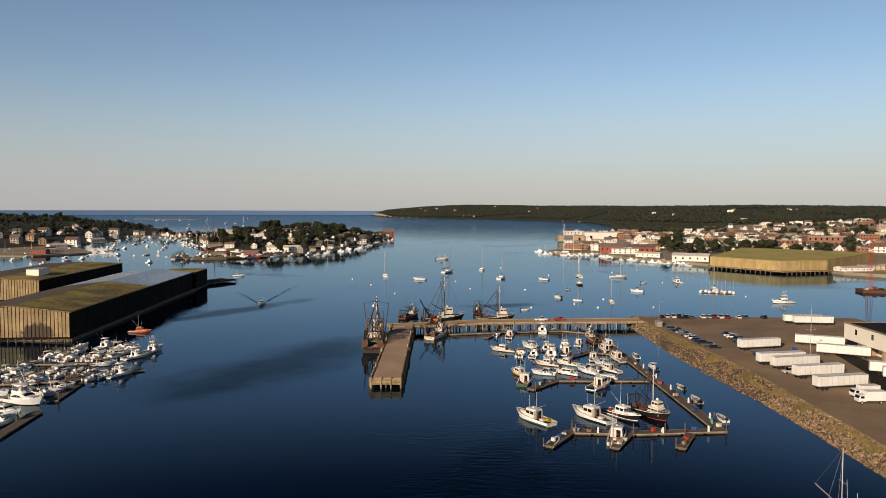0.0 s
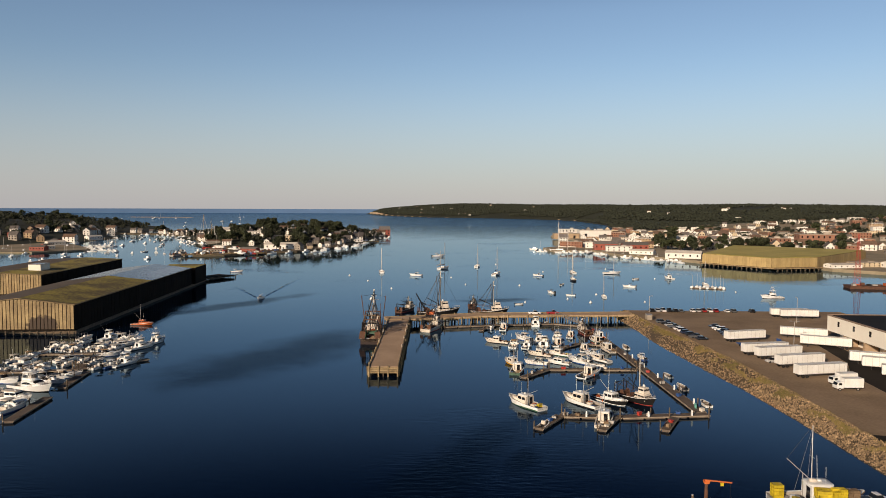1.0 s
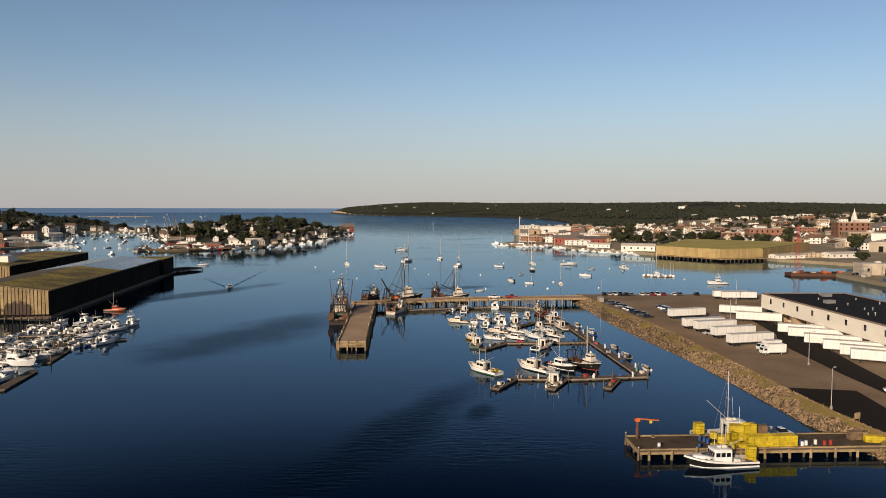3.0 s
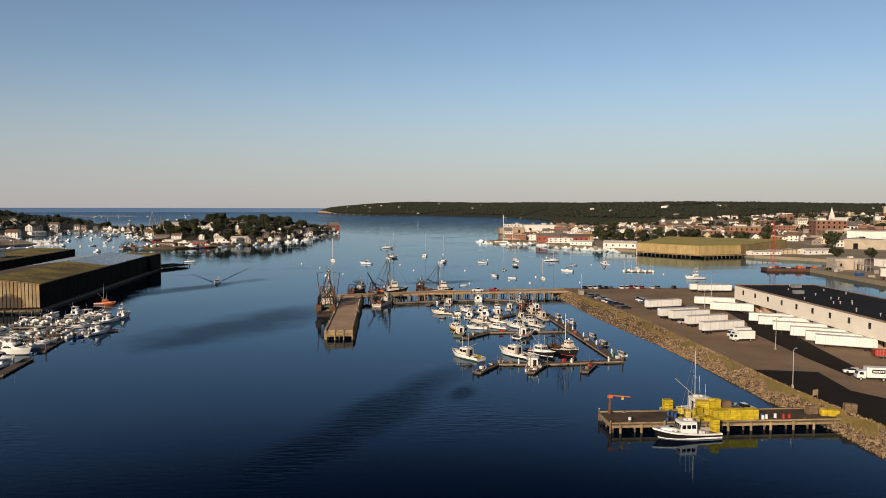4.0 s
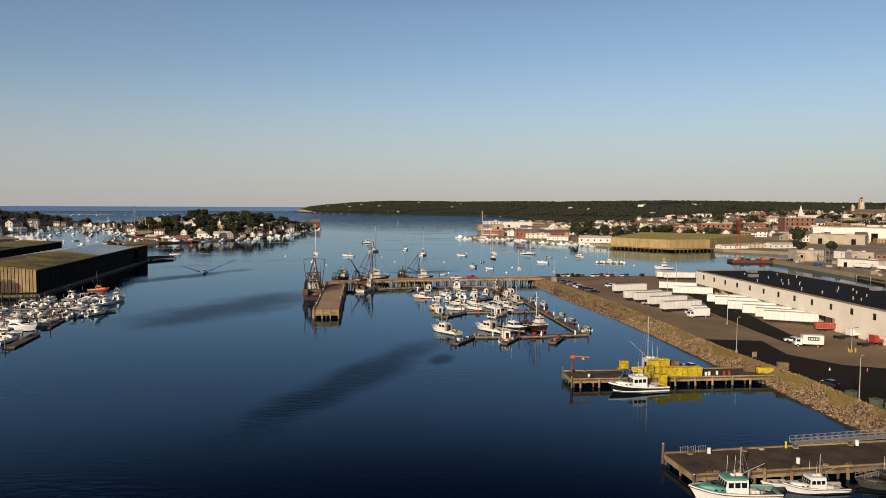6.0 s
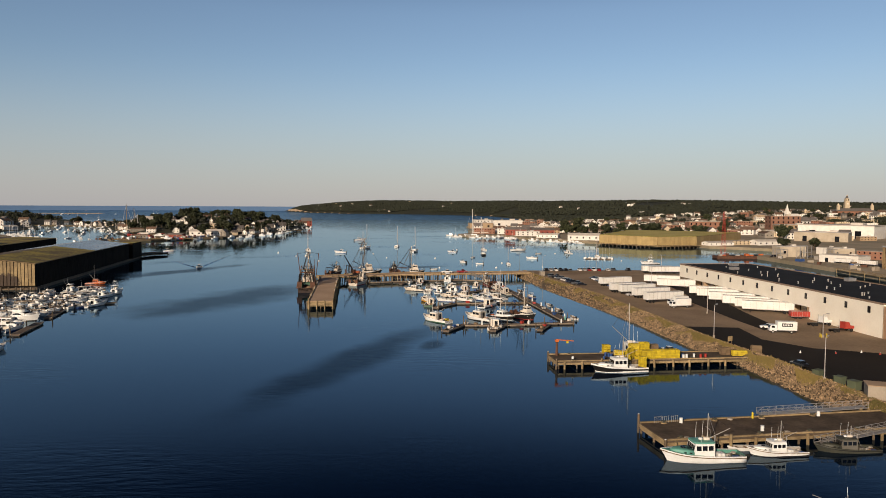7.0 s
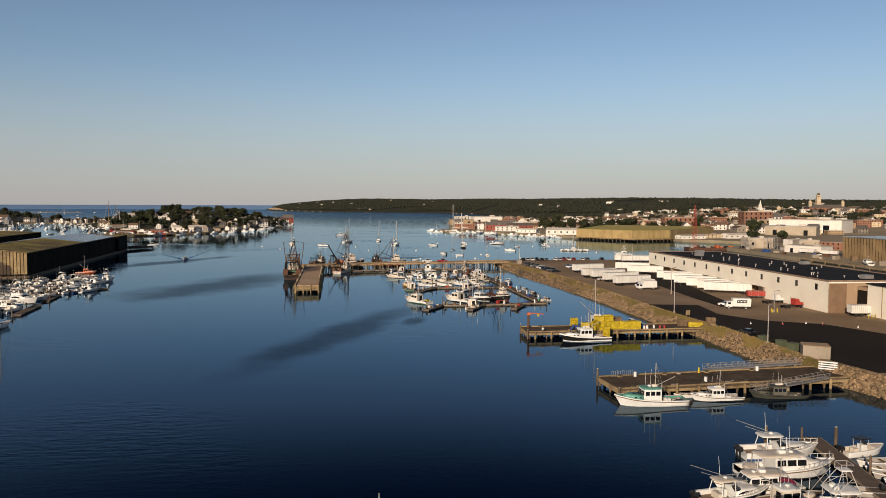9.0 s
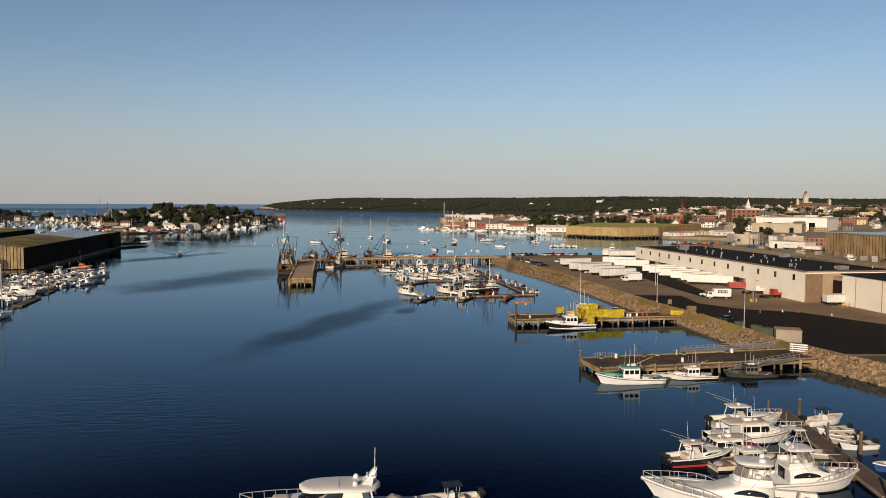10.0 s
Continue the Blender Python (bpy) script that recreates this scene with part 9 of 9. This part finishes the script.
for shed, w, eave, ridge, length, front in ((shed_a, 44, 11.9, 14.4, 172, FRONT_SIDING), (shed_b, 50, 12.8, 13.8, 122, FRONT_SIDING)):
    bm = bmesh.new()
    box(bm, (0, 0, 0), (1, 1, 1))
    rib = mesh_of("cladding_panel", bm, front)
    k = int(w / 1.45)
    for i in range(k):
        y = (i + 0.5) * w / k
        top = eave + (ridge - eave) * (1 - abs(y - w / 2) / (w / 2)) - 0.2
        piece("cladding_panel", rib, pose(-0.1, y, (2.0 + top) / 2) @ Matrix.Diagonal((0.2, w / k - 0.3, top - 2.0, 1)), shed)
    bm = bmesh.new()
    box(bm, (0, 0, 0), (1, 1, 1))
    # long side panels take the near-black siding, shade included in its colour
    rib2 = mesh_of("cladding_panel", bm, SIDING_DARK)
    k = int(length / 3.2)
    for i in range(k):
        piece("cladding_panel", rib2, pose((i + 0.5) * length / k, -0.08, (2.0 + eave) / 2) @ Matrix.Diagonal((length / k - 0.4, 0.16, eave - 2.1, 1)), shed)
for i in range(14):
    x = -1.2
    piece("pier_post", PILE_ME, pose(x, 1.5 + i * 3.1, 0) @ Matrix.Diagonal((1.6, 1.6, 1.5, 1)), shed_a)
# its walls use the same siding colour with the shade painted in
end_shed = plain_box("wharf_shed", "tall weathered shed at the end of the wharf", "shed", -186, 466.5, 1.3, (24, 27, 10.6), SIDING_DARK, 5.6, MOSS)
timber_pier((-184, 480), (-171, 512), 13, 1.9, "pier", "low dark timber wharf beyond the sheds", SIDING_DARK, 5, PILE_BEAM_ME)
plain_box("roof_penthouse", "small white penthouse on the shed roof", "penthouse", -252, 415, 13.0, (12, 7, 4), CREAM, 96, ROOFGREY)

# dry grass along the top of the bank
v, f = [], []
for i in range(9000):
    y = rnd.uniform(30, 135) if i % 2 else rnd.uniform(-40, 335)
    x = bank_x(y) + rnd.gauss(0.5, 0.55) + 0.5 * noise.noise((y * 0.12, 3, 0))
    if noise.noise((x * 0.3, y * 0.16, 7)) < -0.12:
        continue
    z = LOT + 0.15 - max(0, bank_x(y) - x) * 0.9
    h, a = rnd.uniform(0.2, 0.6), rnd.uniform(0, math.tau)
    dx, dy = math.cos(a) * 0.16, math.sin(a) * 0.16
    o = len(v)
    v += [(x - dx, y - dy, z - 0.1), (x + dx, y + dy, z - 0.1), (x + dy + rnd.uniform(-0.2, 0.2), y - dx, z + h)]
    f.append((o, o + 1, o + 2))
own = random.Random(12)
for i in range(42000):
    y = own.uniform(62, 140) if i % 2 else own.uniform(62, 335)
    wide = bank_x(y) - bank_x(y, True)
    down = abs(own.gauss(0, 0.24)) * wide
    x = bank_x(y) - down
    if down > wide * 0.62 or noise.noise((x * 0.22, y * 0.12, 11)) < -0.05 + 0.5 * down / wide:
        continue
    z = LOT + 0.3 - LOT * down / wide
    h, a = own.uniform(0.15, 0.5), own.uniform(0, math.tau)
    dx, dy = math.cos(a) * 0.17, math.sin(a) * 0.17
    o = len(v)
    v += [(x - dx, y - dy, z - 0.3), (x + dx, y + dy, z - 0.3), (x + dy + own.uniform(-0.2, 0.2), y - dx, z + h)]
    f.append((o, o + 1, o + 2))
me = bpy.data.meshes.new("bank_grass")
me.from_pydata(v, [], f)
me.materials.append(GRASS)
tagged(new("bank_grass", me), "dry golden-green grass tufts along the bank top", "grass", kind="stuff")


# ---- clutter on the town quay ----
n = tries = 0
while n < 34 and tries < 3000:
    tries += 1
    x, y = rnd.uniform(274, 318), rnd.uniform(250, 478)
    if inside(x, y, CITY) and at_edge(x, y, CITY, 4) and free(x, y, 3.0) and not (299 < x < 366 and 288 < y < 356):
        n += 1
        if n % 4 == 0:
            park(rnd.choice(("white", "black", "grey", "silver")), "suv", x, y, rnd.choice((85, 175)), 2.6)
        else:
            plain_box("quay_stack", "stacked blocks, totes and gear on the town quay", "stack", x, y, 2.6, (rnd.uniform(1.5, 5), rnd.uniform(1.5, 4), rnd.uniform(1.0, 3.2)), rnd.choice((CONCRETE, CONCRETE, WHITE, RUST, TIMBER, BLUE, GREYDECK)), rnd.uniform(0, 90))
for x, y, s in ((296, 430, 9), (312, 424, 7), (284, 440, 6)):
    fr = thing("pipe_frame", "grey steel pipe frame standing by the plant", "frame", pose(x, y, 2.6))
    for i in range(4):
        for j in (0, 1):
            bm = bmesh.new()
            rod(bm, (i * 2.6, j * 5, 0), (i * 2.6, j * 5, s), 0.16, 0.16, 5)
            part("post", bm, STEEL, fr)
    for j in (0, 1):
        for z in (s * 0.5, s):
            bm = bmesh.new()
            rod(bm, (0, j * 5, z), (7.8, j * 5, z), 0.14, 0.14, 5)
            part("beam", bm, STEEL, fr)
for x, y, k in ((345, 536, 1.0), (362, 520, 0.9), (454, 726, 1.05), (470, 742, 1.0)):
    plant_tree(x, y, 2.5, k, "trees in the town")
# boats and floats along the town front
FRONT = [(97, 868), (104, 818), (150, 820), (166, 752), (200, 710), (222, 655)]
n = 0
for (xa, ya), (xb, yb) in zip(FRONT, FRONT[1:]):
    m, length = along((xa, ya), (xb, yb))
    for i in range(int(length / 6.5)):
        n += 1
        q = m @ Vector((3 + i * 6.5, -rnd.uniform(5, 15), 0))
        if not inside(q.x, q.y, CITY) and free(q.x, q.y, 2.5):
            moor(("cruiser_far", "lob_far", "cruiser_far", "sail_far", "cruiser_far")[n % 5], q.x, q.y, rnd.uniform(0, 360), rnd.uniform(8, 13), "boats along the town quay")


# ---- gear on the piers ----
def cleat(x, y, z, rz):
    c = thing("mooring_cleat", "worn yellow-painted mooring cleat bolted to the pier", "cleat", pose(x, y, z, 0, 0, rz), group="mooring cleats")
    bm = bmesh.new()
    rod(bm, (0, 0, 0), (0, 0, 0.14), 0.55, 0.5, 8)
    part("pad", bm, PALE_TIMBER, c)
    bm = bmesh.new()
    rod(bm, (0, 0, 0.14), (0, 0, 0.4), 0.16, 0.13, 7)
    rod(bm, (-0.4, 0, 0.42), (0.4, 0, 0.42), 0.1, 0.1, 6)
    part("horn", bm, OLIVE, c)
    return c


first = cleat(47, 50.3, 1.8, 0)
for x, y in ((52, 50.8), (61, 51.6), (70, 52.4), (79, 53.2), (47.5, 58.6), (57, 59.5), (66, 60.3), (76, 61.2)):
    c = copy_thing(first, pose(x, y, 1.8))
for x, y in ((45, 108.9), (60, 109.3), (75, 109.8), (82, 110.0), (46, 116.2), (56, 116.4)):
    c = copy_thing(first, pose(x, y, 1.8))
for x, y, h in ((43.3, 59.4, 3.3), (43.9, 48.9, 2.2), (40.7, 116.8, 2.6), (40.7, 108.0, 2.5)):
    t = thing("mooring_pile", "tall dark timber mooring pile at the pier corner", "pile", pose(x, y, -1))
    bm = bmesh.new()
    rod(bm, (0, 0, 0), (0.05, 0, h + 1), 0.24, 0.2, 8)
    part("post", bm, PILE, t)
    bm = bmesh.new()
    rod(bm, (0.05, 0, h + 0.98), (0.05, 0, h + 1.06), 0.22, 0.18, 8)
    part("cap", bm, STEEL, t)

for x, y, h in ((57.0, 23.6, 2.6), (66.5, 21.4, 2.8), (64.4, 4.8, 2.9), (60.4, -8.0, 2.7)):
    t = thing("mooring_pile", "weathered grey timber mooring pile beside the floating dock", "pile", pose(x, y, -1), group="mooring piles at the floats")
    bm = bmesh.new()
    rod(bm, (0, 0, 0), (0.05, 0, h + 1), 0.26, 0.22, 8)
    part("post", bm, PILE, t)
    bm = bmesh.new()
    rod(bm, (0.05, 0, h + 0.98), (0.05, 0, h + 1.2), 0.26, 0.05, 8)
    part("cap", bm, STEEL, t)

# crawler crane on the cross pier, its boom raised
cr = thing("pier_crane", "rusty crawler crane with a dark raised boom on the pier", "crane", pose(-14.2, 314.2, 3.08, 0, 0, 170))
for s in (-1, 1):
    bm = bmesh.new()
    box(bm, (0, s * 1.1, 0.4), (3.6, 0.6, 0.8))
    bmesh.ops.bevel(bm, geom=bm.edges[:], offset=0.2, segments=1, affect="EDGES")
    part("track", bm, RUBBER, cr)
bm = bmesh.new()
box(bm, (-0.4, 0, 1.5), (3.4, 2.4, 1.2))
bmesh.ops.bevel(bm, geom=bm.edges[:], offset=0.12, segments=1, affect="EDGES")
part("engine_house", bm, ORANGE, cr)
bm = bmesh.new()
box(bm, (0.9, 0.7, 2.0), (1.2, 1.0, 1.6))
part("cab", bm, RUST, cr)
bm = bmesh.new()
for y in (-0.4, 0.4):
    for z in (0.0, 0.7):
        rod(bm, (1.4, y, 1.4 + z), (6.4, y * 0.5, 10.0 + z * 0.4), 0.13, 0.11, 5)
for i in range(8):
    u, w = i / 8, (i + 1) / 8
    for y in (-0.4, 0.4):
        rod(bm, (1.4 + 5 * u, y * (1 - 0.5 * u), 1.4 + 8.6 * u), (1.4 + 5 * w, y * (1 - 0.5 * w), 2.1 + 8.3 * w), 0.09, 0.09, 4)
part("boom", bm, BLACK, cr)
bm = bmesh.new()
rod(bm, (6.4, 0, 10.1), (6.4, 0, 5.0), 0.04, 0.04, 4)
rod(bm, (6.4, 0, 5.0), (6.4, 0, 4.4), 0.2, 0.15, 6)
part("hook", bm, RUST, cr)
